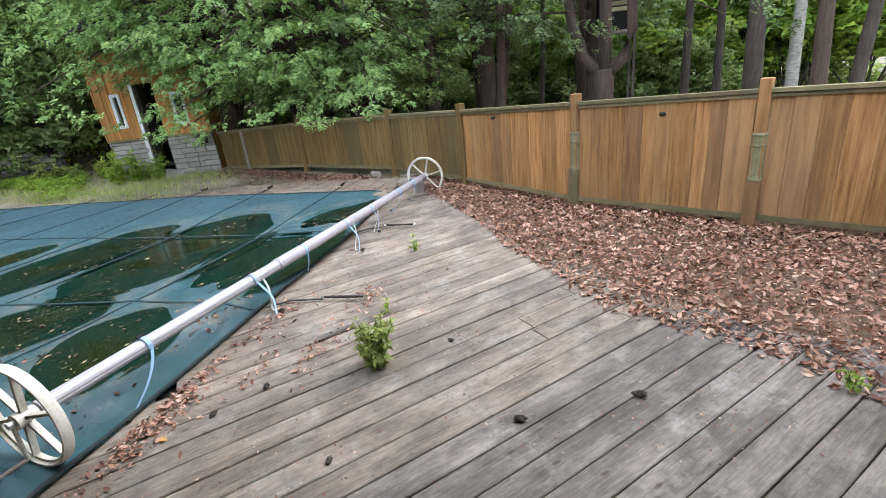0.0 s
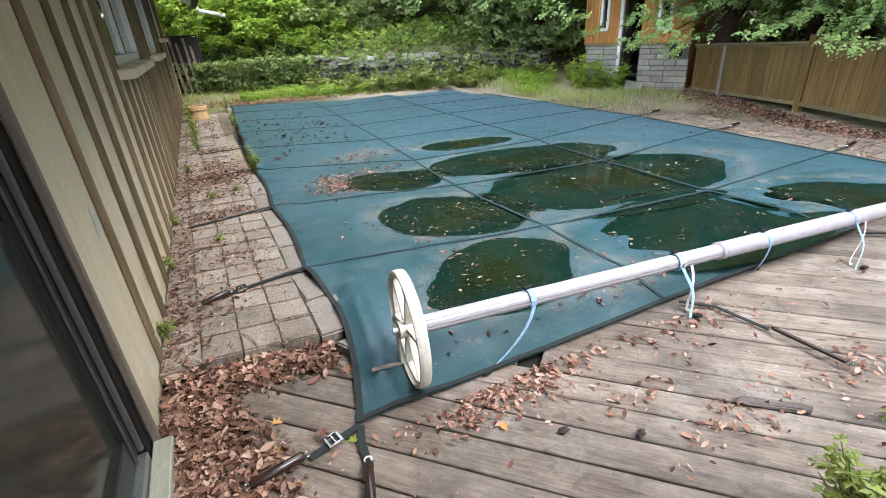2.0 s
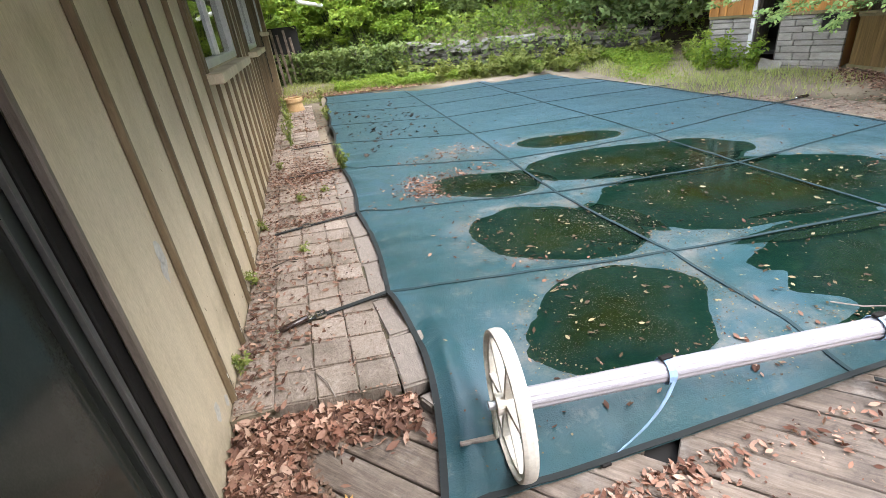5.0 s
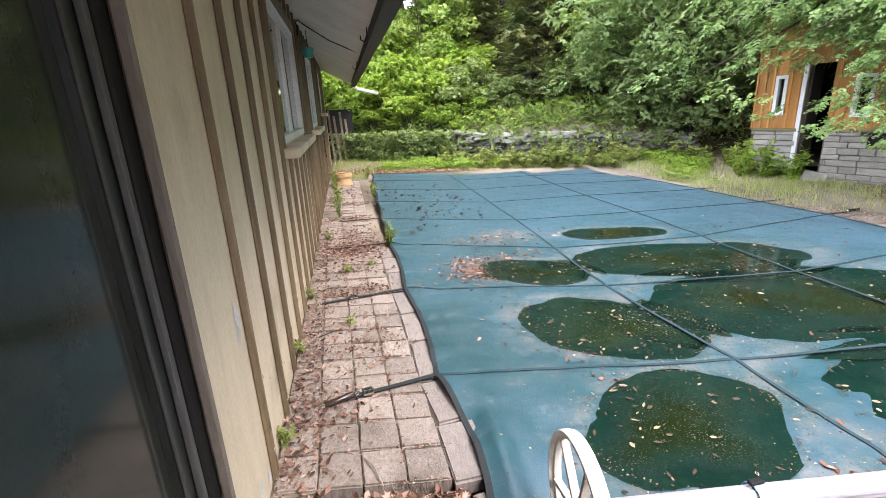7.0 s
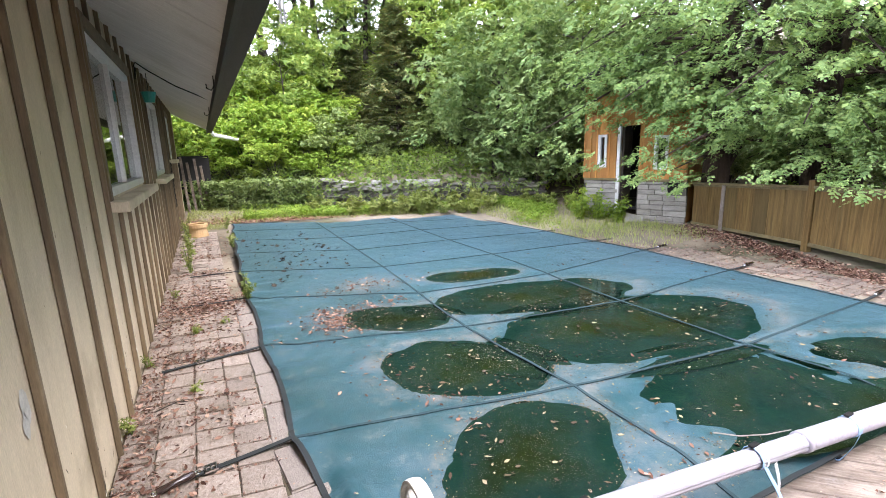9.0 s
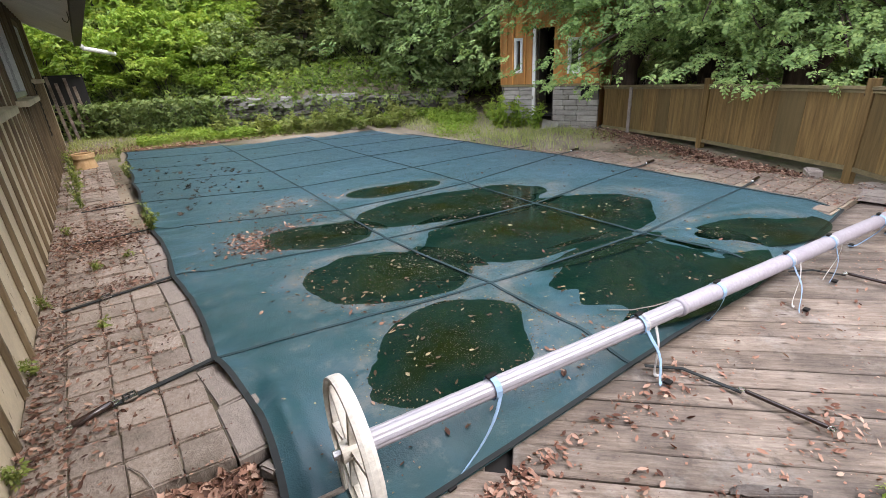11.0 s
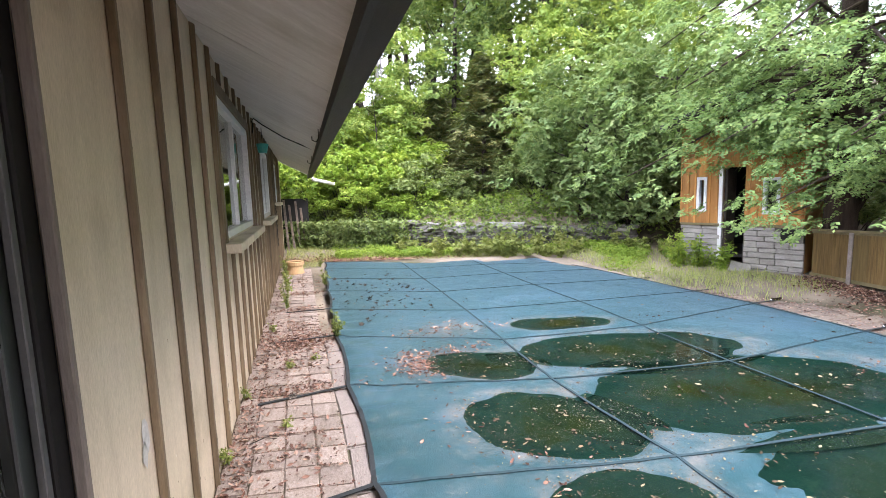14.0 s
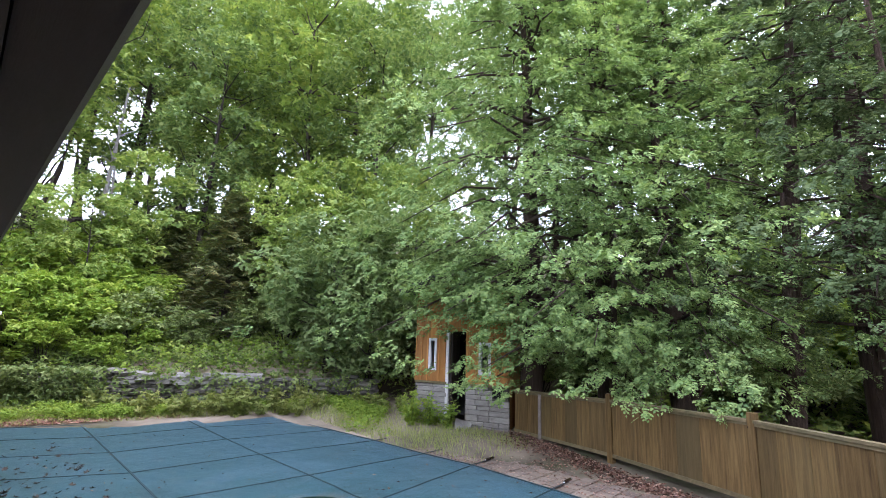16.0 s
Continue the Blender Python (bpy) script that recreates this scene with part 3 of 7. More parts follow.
BLADE = ([(-0.035, 0, 0), (0.035, 0, 0), (0.06, 0.10, 0.6), (0.05, 0.22, 1.0)], [(0, 1, 2, 3)])


# ---------------------------------------------------------------- the ground
WALL_FOOT, WALL_WAY = Vector((0.64, 14.7)), Vector((0.815, -0.58)).normalized()


def behind_wall(x, y):
    """How far a place lies uphill of the dry stone wall."""
    return (x - WALL_FOOT.x) * -WALL_WAY.y + (y - WALL_FOOT.y) * WALL_WAY.x


def smooth(a, b, v):
    v = min(1.0, max(0.0, (v - a) / (b - a)))
    return v * v * (3 - 2 * v)


def ground_z(x, y):
    s = behind_wall(x, y)
    z = -0.16 + 0.13 * smooth(-7.0, -3.5, s) + 0.13 * smooth(-4, 0, s)
    z += 0.10 * smooth(6.9, 7.3, x) * smooth(-1.5, 0.5, y)
    if s > 0:
        z += 0.70 * smooth(0.30, 0.85, s) + 0.34 * max(0, min(s, 30) - 0.5)
    if s > -20:
        z += 0.05 * noise.noise((x * 0.5, y * 0.5, 0)) * smooth(-1, 2, s) * 4
    # the pool is a pit under its cover
    if 1.3 < x < 6.5 and -0.4 < y < 10.2 - 0.25 * x:
        z = -1.2
    return z


def build_ground():
    axis_x = sorted({*np.arange(-12, 26, 0.5).round(2), *np.arange(-300, 301, 30.0), -60, 45, 60, -30, -20, 32, 38, 1.25, 1.3, 6.5, 6.55})
    axis_y = sorted({*np.arange(-12, 34, 0.5).round(2), *np.arange(-300, 301, 30.0), -20, 40, 48, 60, -0.45, -0.4})
    nx, ny = len(axis_x), len(axis_y)
    verts = [(x, y, ground_z(x, y)) for y in axis_y for x in axis_x]
    quads = [(j * nx + i, j * nx + i + 1, (j + 1) * nx + i + 1, (j + 1) * nx + i) for j in range(ny - 1) for i in range(nx - 1)]
    return tagged(new("ground", sheet("ground", verts, quads, SOIL, True)), "bare soil, moss and thin lawn rising into a wooded bank", "ground", kind="structure")


ground = build_ground()

# ---------------------------------------------------------------- the house
DOOR_Y, DOOR_TOP, WALL_END, WALL_TOP = -0.50, 2.52, 13.6, 3.02
WINDOWS = [(2.30, 4.65, 1.45, 2.66), (6.30, 8.30, 1.45, 2.66), (10.4, 11.5, 1.70, 2.66)]


def build_house_wall():
    wall = root("wall_house", (0, 0, 0), "tan painted board and batten wall of a bungalow", "wall", kind="structure")
    y, spans = DOOR_Y, []
    for y0, y1, z0, z1 in WINDOWS:
        spans += [(y, y0, -0.12, WALL_TOP), (y0, y1, -0.12, z0), (y0, y1, z1, WALL_TOP)]
        y = y1
    spans += [(y, WALL_END, -0.12, WALL_TOP), (-4.6, DOOR_Y, DOOR_TOP, WALL_TOP), (-9.0, -4.6, -0.12, WALL_TOP)]
    for q in spans:
        part("wall_panel", boxed(-0.18, 0, *q), SIDING, wall)
    return wall


wall_house = build_house_wall()


def build_house_shell():
    bm = bmesh.new()
    add_box(bm, -6.0, -5.8, -9, WALL_END, -0.12, 2.9)
    add_box(bm, -5.8, -0.18, -9.2, -9.0, -0.12, 2.9)
    add_box(bm, -5.8, -0.18, WALL_END - 0.2, WALL_END, -0.12, 2.9)
    shell = tagged(part("wall_inner", bm, ROOM), "inner walls of the house with dimness put into their colour", "wall", kind="structure")
    floor = tagged(part("floor_inner", boxed(-5.8, -0.02, -9, WALL_END - 0.2, -0.14, -0.10), ROOM), "floor inside the house with dimness put into its colour", "floor", kind="structure")
    ceil = tagged(part("ceiling_inner", boxed(-5.8, -0.18, -9, WALL_END - 0.2, 2.9, 2.94), ROOM), "ceiling inside the house with dimness put into its colour", "ceiling", kind="structure")
    bm = bmesh.new()
    for lo, hi in (((1.0, 2.62), (-3.0, 4.5)), ((-3.0, 4.5), (-7.0, 2.6))):
        pts = [(lo[0], -9.3, lo[1]), (hi[0], -9.3, hi[1]), (hi[0], -9.3, hi[1] + 0.12), (lo[0], -9.3, lo[1] + 0.12)]
        a = [bm.verts.new(p) for p in pts]
        b = [bm.verts.new((p[0], WALL_END + 0.5, p[2])) for p in pts]
        bm.faces.new(a), bm.faces.new(b[::-1])
        for k in range(4):
            bm.faces.new((a[k], b[k], b[(k + 1) % 4], a[(k + 1) % 4]))
    bmesh.ops.recalc_face_normals(bm, faces=bm.faces)
    tagged(part("roof_house", bm, ROOFING), "low dark shingle roof of the bungalow", "roof", kind="structure")


build_house_shell()


def build_soffit():
    """Long lapped boards under the eave, falling from the wall to the gutter."""
    soffit = root("soffit", (0, 0, 0), "white painted soffit boards under the eave", "soffit", kind="structure")
    x0, x1, z0, z1 = 0.0, 0.89, 2.96, 2.50
    for y0 in np.arange(-9.0, WALL_END + 0.3, 0.42):
        bm = bmesh.new()
        y1 = min(y0 + 0.408, WALL_END + 0.4)
        lift = random.uniform(0, 0.006)
        a = [bm.verts.new(p) for p in ((x0, y0, z0 + lift), (x1, y0, z1 + lift), (x1, y1, z1), (x0, y1, z0))]
        b = [bm.verts.new(v.co + Vector((0, 0, 0.02))) for v in a]
        bm.faces.new(a), bm.faces.new(b[::-1])
        for k in range(4):
            bm.faces.new((a[k], b[k], b[(k + 1) % 4], a[(k + 1) % 4]))
        bmesh.ops.recalc_face_normals(bm, faces=bm.faces)
        part("soffit_board", bm, SOFFIT, soffit)


build_soffit()


def build_gutter():
    gutter = root("gutter", (0, 0, 0), "dark brown metal eaves gutter", "gutter")
    prof = [(0.915, 2.58), (0.915, 2.42), (1.02, 2.405), (1.05, 2.48), (1.055, 2.60), (1.035, 2.60), (1.03, 2.49), (1.01, 2.425), (0.935, 2.44), (0.935, 2.58)]
    bm = bmesh.new()
    rows = [[bm.verts.new((x, y, z)) for x, z in prof] for y in (-9.2, WALL_END + 0.45)]
    for k in range(len(prof)):
        bm.faces.new((rows[0][k], rows[0][(k + 1) % len(prof)], rows[1][(k + 1) % len(prof)], rows[1][k]))
    bm.faces.new(rows[0]), bm.faces.new(rows[1][::-1])
    bmesh.ops.recalc_face_normals(bm, faces=bm.faces)
    part("trough", bm, GUTTER, gutter)
    part("fascia", boxed(0.88, 0.912, -9.2, WALL_END + 0.45, 2.40, 2.62), GUTTER, gutter)
    bm = add_tube(bmesh.new(), [(1.03, WALL_END + 0.42, 2.42), (1.06, WALL_END + 0.5, 2.36), (1.75, WALL_END + 0.9, 2.22)], 0.055, 10)
    part("outlet_pipe", bm, WHITE_VINYL, gutter, "short white plastic outlet pipe")
    for y in (3.4, 6.8):
        bm = add_tube(bmesh.new(), [(0.86, y, 2.54), (0.86, y, 2.42), (0.83, y, 2.38), (0.79, y, 2.40), (0.79, y, 2.44)], 0.006, 6)
        part("hook", bm, DARK_FRAME, gutter, "dark wire hook")


build_gutter()


def window_unit(name, y0, y1, z0, z1, label):
    win = root(name, (0, (y0 + y1) / 2, z0), label, "window", kind="structure")
    w, h = (y1 - y0) / 2, z1 - z0
    bm = bmesh.new()
    for a in ((-w, -w + 0.07, 0, h), (w - 0.07, w, 0, h), (-w + 0.07, w - 0.07, 0, 0.07), (-w + 0.07, w - 0.07, h - 0.07, h)):
        add_box(bm, -0.10, 0.015, *a, 0.006)
    frame_ob = part("window_frame", bm, WHITE_VINYL, win, "white vinyl sliding window frame")
    part("mullion", boxed(-0.08, -0.01, -0.035, 0.035, 0.072, h - 0.072), WHITE_VINYL, frame_ob)
    for a, b in ((-w + 0.07, -0.036), (0.036, w - 0.07)):
        pane = part("pane", boxed(-0.05, -0.044, a, b, 0.07, h - 0.07), GLASS, win)
        pane.visible_shadow = False
    # added near-black panel that keeps part of the window dark
    part("curtain", boxed(-0.30, -0.27, -w + 0.1, -w + 0.1 + 0.8 * w, -0.05, h), SHADE_BLACK, win, "near-black panel added behind the pane")
    bm = bmesh.new()
    for a in ((-w - 0.09, -w - 0.003, -0.02, h + 0.1), (w + 0.003, w + 0.09, -0.02, h + 0.1), (-w, w, h + 0.003, h + 0.1)):
        add_box(bm, 0.003, 0.035, *a, 0.004)
    part("trim", bm, BATTEN, win)
    bm = add_box(bmesh.new(), 0.003, 0.15, -w - 0.16, w + 0.08, -0.10, -0.02, 0.008)
    part("window_sill", bm, SIDING, win, "tan wooden sill jutting from the wall")
    return win


window_unit("window_1", *WINDOWS[0], "white sliding window in the tan wall")
window_unit("window_2", *WINDOWS[1], "white sliding window further along the tan wall")
window_unit("window_3", *WINDOWS[2], "small high window near the house end")


def build_sliding_door():
    door = root("door_1", (0, 0, 0), "dark framed sliding patio door with a dusty glass pane", "door", kind="structure")
    for y0, y1, deep in ((DOOR_Y + 0.002, DOOR_Y + 0.030, 0.022), (DOOR_Y - 0.026, DOOR_Y - 0.001, 0.036)):
        part("jamb_trim", boxed(0.002, deep, y0, y1, -0.08, DOOR_TOP, 0.005), DOOR_TRIM, door, "grey-brown painted trim strip")
    bm = bmesh.new()
    add_box(bm, -0.16, -0.004, DOOR_Y - 0.085, DOOR_Y - 0.006, -0.06, DOOR_TOP, 0.006)
    add_box(bm, -0.16, -0.02, -4.6, -4.52, -0.06, DOOR_TOP, 0.006)
    add_box(bm, -0.16, -0.02, -4.52, DOOR_Y - 0.085, DOOR_TOP - 0.08, DOOR_TOP, 0.006)
    part("door_frame", bm, DARK_FRAME, door)
    sash = root("sliding_sash", (0, 0, 0))
    sash.parent = door
    for y0, y1, z0, z1 in ((-0.68, -0.590, 0.02, DOOR_TOP - 0.09), (-2.72, -2.62, 0.02, DOOR_TOP - 0.09), (-2.62, -0.68, 0.02, 0.16), (-2.62, -0.68, DOOR_TOP - 0.20, DOOR_TOP - 0.09)):
        part("stile", boxed(-0.085, -0.035, y0, y1, z0, z1, 0.006), STILE, sash)
    part("door_pane", boxed(-0.066, -0.060, -2.62, -0.68, 0.16, DOOR_TOP - 0.20), DOOR_GLASS, sash, "dark dusty glass pane")
    part("edge_strip", boxed(-0.032, -0.012, -0.616, -0.590, 0.03, DOOR_TOP - 0.1, 0.003), EDGE_STRIP, sash, "dull grey aluminium edge strip")
    part("glazing_bead", boxed(-0.033, -0.026, -0.684, -0.676, 0.03, DOOR_TOP - 0.1), EDGE_STRIP, sash)
    part("track", boxed(-0.14, 0.0, -4.5, DOOR_Y - 0.11, -0.06, 0.018, 0.004), ALU, door, "pale aluminium track")
    part("threshold", boxed(0.004, 0.085, -4.5, DOOR_Y - 0.02, -0.088, -0.015, 0.006), THRESHOLD, door, "greenish grey wooden threshold board")
    # added dim panel that keeps the space behind the pane dark
    part("blind", boxed(-0.55, -0.50, -2.7, -0.3, -0.09, 2.6), ROOM, door, "dim grey panel added behind the pane")


build_sliding_door()


def build_wall_fittings():
    tip = root("extension_cord", (0, 5.3, 2.72), "black cable hanging from the soffit", "cable")
    bm = add_tube(bmesh.new(), [(0.03, 0, 0.14), (0.06, 0, 0.20), (0.16, 0.1, 0.13), (0.45, 0.3, -0.03), (0.9, 0.5, -0.21)], 0.008, 6)
    part("cable", bm, DARK_FRAME, tip)
    bm = add_tube(bmesh.new(), [(0.05, 0.0, 0.14), (0.035, 0.0, 0.0)], 0.01, 6)
    part("lead", bm, DARK_FRAME, tip)
    bird = root("hanging_pot", (0.14, 5.5, 2.52), "small teal pot hanging under the soffit", "pot")
    bm = bmesh.new()
    bmesh.ops.create_cone(bm, cap_ends=True, segments=14, radius1=0.06, radius2=0.09, depth=0.13)
    part("bowl", bm, plain_mat("teal_glaze", (0.03, 0.30, 0.26), 0.3), bird)
    part("hanger", add_tube(bmesh.new(), [(0, 0, 0.06), (0, 0, 0.30)], 0.005, 6), DARK_FRAME, bird)
    chain = root("rain_chain", (0.03, 10.0, 1.62), "dark hanging chain against the wall", "chain")
    for i in range(9):
        bm = add_tube(bmesh.new(), [(0, 0, -0.11 * i), (0.015, 0.012, -0.11 * i - 0.05), (0, 0, -0.11 * i - 0.1)], 0.012, 6)
        part("link", bm, DARK_FRAME, chain)
    bm = bmesh.new()
    rng = random.Random(4)
    for cy, cz, r in ((0.03, 0.90, 0.048), (0.0, 0.83, 0.036), (-0.1, 0.12, 0.04), (0.06, 0.05, 0.03)):
        vs = [bm.verts.new((0.004, cy + r * rng.uniform(0.5, 1.1) * math.cos(a * math.tau / 9), cz + 1.6 * r * rng.uniform(0.6, 1.1) * math.sin(a * math.tau / 9))) for a in range(9)]
        bm.faces.new(vs)
    tagged(part("paint_flake", bm, BARE, wall_house), "bare whitish patches of flaked paint")


build_wall_fittings()


def build_lean_to():
    """Stacked boards against the end of the house, and a black sheet for the dark gap behind."""
    for k, (y, h, tilt) in enumerate(((0.0, 1.75, 5), (0.14, 1.6, 8), (0.26, 1.7, 6), (0.40, 1.5, 10))):
        b = root("leaning_board", (0.16 + 0.18 * k, WALL_END + 0.25 + y, -0.02), "old grey board leaning against the house end", "board", "boards at the house end")
        b.matrix_basis = pose(0.16 + 0.18 * k, WALL_END + 0.25 + y, -0.02, tilt, -tilt * 0.4, 0)
        part("plank", boxed(-0.035, 0.035, -0.02, 0.02, 0, h, 0.004), WOOD_WARM, b)
    # sheet added to paint the shade in the gap behind the boards
    tagged(part("shade_sheet", boxed(-0.9, 0.85, WALL_END + 0.9, WALL_END + 0.95, -0.05, 1.75), SHADE_BLACK), "near-black sheet put in for the dark gap behind the boards", "tarpaulin")


build_lean_to()

# ---------------------------------------------------------------- pool cover
# Corners of the panels, front to back; columns: house side, two long seams, fence side.
COVER_Y = [(-0.84, -0.86, -0.92, -0.78), (0.76, 0.40, 0.21, 0.22), (2.33, 1.83, 1.60, 1.72), (4.00, 3.08, 2.92, 3.20), (5.5, 4.55, 4.36, 4.20),
           (7.0, 6.0, 5.85, 5.5), (8.4, 7.4, 7.25, 6.8), (9.8, 8.8, 8.6, 8.0), (11.0, 10.2, 9.6, 9.0)]
COVER_X = [(0.86, 2.90, 4.85, 6.78), (0.94, 2.91, 4.70, 6.80), (0.93, 2.80, 4.70, 6.90), (0.93, 2.86, 4.74, 6.98), (0.95, 2.92, 4.76, 6.88),
           (0.98, 2.96, 4.74, 6.84), (1.02, 2.99, 4.76, 6.74), (1.07, 3.02, 4.80, 6.62), (1.13, 3.04, 4.82, 6.50)]
# Puddles: middle x, y, half length, half width, turn in degrees
PUDDLES = [(2.20, -0.03, 0.62, 0.46, 14), (2.40, 1.12, 0.73, 0.52, -38), (2.32, 2.46, 0.62, 0.38, -28), (3.88, 3.48, 0.70, 0.29, -12),
           (4.05, 2.30, 1.36, 0.60, -12), (4.30, 1.08, 1.64, 0.82, -8), (4.02, -0.16, 1.14, 0.63, -8), (5.50, -0.36, 0.74, 0.36, -24)]


def cover_xy(u, v):
    """u 0 to 3 across, v 0 to 8 along."""
    i, j = min(int(u), 2), min(int(v), 7)
    a, b = u - i, v - j
    w = ((1 - a) * (1 - b), a * (1 - b), (1 - a) * b, a * b)
    x = w[0] * COVER_X[j][i] + w[1] * COVER_X[j][i + 1] + w[2] * COVER_X[j + 1][i] + w[3] * COVER_X[j + 1][i + 1]
    y = w[0] * COVER_Y[j][i] + w[1] * COVER_Y[j][i + 1] + w[2] * COVER_Y[j + 1][i] + w[3] * COVER_Y[j + 1][i + 1]
    if i == 0:  # the free edge hangs in shallow bows between its straps
        x += (1 - a) ** 2 * math.sin(math.pi * b) * (0.11 if j == 0 else 0.045)
    return x, y


def pond(x, y):
    x, y = x + 0.09 * noise.noise((x * 1.9, y * 1.9, 21)) + 0.035 * noise.noise((x * 6, y * 6, 23)) + 0.018 * noise.noise((x * 17, y * 17, 24)), y + 0.07 * noise.noise((x * 1.9, y * 1.9, 22))
    best = 0.0
    for cx, cy, a, b, turn in PUDDLES:
        c, s = math.cos(radians(turn)), math.sin(radians(turn))
        u, v = ((x - cx) * c + (y - cy) * s) / a, (-(x - cx) * s + (y - cy) * c) / b
        r = u * u + v * v
        if r < 2.2:
            best = max(best, (1 - r / 2.2) ** 2)
    return best


POND_DEPTH = 0.060


def cover_base(x, y):
    corner = smooth(1.75, 1.15, x)
    z = 0.012 - 0.085 * smooth(-0.42 + 0.40 * corner, -0.84 + 0.30 * corner, y) * (1 - 0.4 * smooth(2, 5, x))
    z += 0.0045 * noise.noise((x * 2.3, y * 2.3, 1)) + 0.003 * noise.noise((x * 5.5, y * 5.5, 4))
    edge = smooth(1.50, 1.0, x) * smooth(6.5, 4.0, y)
    z += 0.034 * edge * noise.noise((x * 3.4, y * 5.0, 2)) + 0.012 * edge * noise.noise((x * 9.0, y * 4.0, 6)) + 0.004 * edge
    # soft creases running in from the first corner, and a fan of folds in the front panels
    z += 0.048 * math.exp(-((x - 1.09 - 0.10 * (y + 0.5)) / 0.045) ** 2) * smooth(0.55, -0.1, y) * smooth(-0.95, -0.5, y)
    z -= 0.026 * math.exp(-((x - 1.32 - 0.20 * (y + 0.5)) / 0.10) ** 2) * smooth(0.6, 0.0, y) * smooth(-0.8, -0.4, y)
    ang = math.atan2(y - 0.35, x - 4.7)
    ridge = max(0.0, math.sin(ang * 15 + 0.8 * noise.noise((x, y, 31)))) ** 3
    z += 0.017 * ridge * smooth(0.30, 0.05, y) * smooth(2.9, 3.5, x) * smooth(6.6, 6.1, x) * (0.6 + 0.4 * noise.noise((x * 2, y * 2, 33)))
    return z


def cover_z(x, y):
    return cover_base(x, y) - POND_DEPTH * pond(x, y)


def build_cover():
    cover = root("pool_cover", (0, 0, 0), "teal fabric winter cover stretched over the pool", "pool cover")
    nu, nv = 3 * 38, 8 * 32
    verts = []
    for j in range(nv + 1):
        for i in range(nu + 1):
            x, y = cover_xy(3 * i / nu, 8 * j / nv)
            verts.append((x, y, cover_z(x, y)))
    quads = [(j * (nu + 1) + i, j * (nu + 1) + i + 1, (j + 1) * (nu + 1) + i + 1, (j + 1) * (nu + 1) + i) for j in range(nv) for i in range(nu)]
    fabric = new("fabric", sheet("fabric", verts, quads, COVER, True))
    fabric.parent = cover
    rings = fabric.data.attributes.new("dried_dirt", "FLOAT", "POINT")
    rim = (1 - 1 / 2.2) ** 2
    values = []
    for x, y, _ in verts:
        p = pond(x, y)
        v = 0.85 * math.exp(-((p - rim * 0.82) / 0.11) ** 2) if p > 0.02 else 0.0
        for cx, cy, sx, sy in ((1.75, 2.7, 0.25, 0.3), (2.4, 3.75, 0.5, 0.3), (1.9, 1.2, 0.3, 0.5), (2.8, -0.6, 0.4, 0.12)):
            v = max(v, 1.1 * math.exp(-((x - cx) / sx) ** 2 - ((y - cy) / sy) ** 2))
        values.append(v + 0.10)
    rings.data.foreach_set("value", values)

    def band(name, uv, width, lift=0.003, mat=SEAM_WEB):
        pts = []
        for u, v in uv:
            x, y = cover_xy(u, v)
            pts.append((x, y, max(cover_z(x, y), cover_base(x, y) - 0.25 * POND_DEPTH) + lift))
        part(name, add_ribbon(bmesh.new(), pts, width, 0.005), mat, cover)

    for u in (1, 2):
        band("long_seam", [(u, 8 * k / 160) for k in range(161)], 0.024)
    for v in range(1, 8):
        band("cross_seam", [(3 * k / 66, v) for k in range(67)], 0.024)
    band("hem", [(0.008, 8 * k / 200) for k in range(201)], 0.034, 0.006, BLACK_WEB)
    band("hem", [(3 * k / 90, 0.009) for k in range(91)], 0.028, 0.008, BLACK_WEB)
    band("hem", [(2.992, 8 * k / 120) for k in range(121)], 0.04, 0.006)
    band("hem", [(3 * k / 60, 7.99) for k in range(61)], 0.04, 0.006)
    return cover


pool_cover = build_cover()


def build_puddles():
    for k, (cx, cy, a, b, turn) in enumerate(PUDDLES):
        c, s = math.cos(radians(turn)), math.sin(radians(turn))
        rim = []
        for q in range(24):
            f = q * math.tau / 24
            x, y = cx + a * math.cos(f) * c - b * math.sin(f) * s, cy + a * math.cos(f) * s + b * math.sin(f) * c
            rim.append(cover_z(x, y))
        level = sum(rim) / len(rim)
        reach, rings, around = (1.10 if k == 0 else 1.2), 16, 72
        verts, depth = [], []
        for i in range(rings + 1):
            g = reach * i / rings
            for q in range(around):
                f = q * math.tau / around
                x, y = g * (a * math.cos(f) * c - b * math.sin(f) * s), g * (a * math.cos(f) * s + b * math.sin(f) * c)
                verts.append((x, y, 0))
                depth.append(level - cover_z(cx + x, cy + y))
        quads = [(i * around + q, (i + 1) * around + q, (i + 1) * around + (q + 1) % around, i * around + (q + 1) % around) for i in range(rings) for q in range(around)]
        pud = new("rain_puddle", sheet("rain_puddle", verts, quads, WATER, True))
        pud.data.attributes.new("depth", "FLOAT", "POINT").data.foreach_set("value", depth)
        pud.location = (cx, cy, level)
        tagged(pud, "murky green rain puddle with floating leaves on the cover", "puddle", "puddles on the cover", "stuff")


build_puddles()


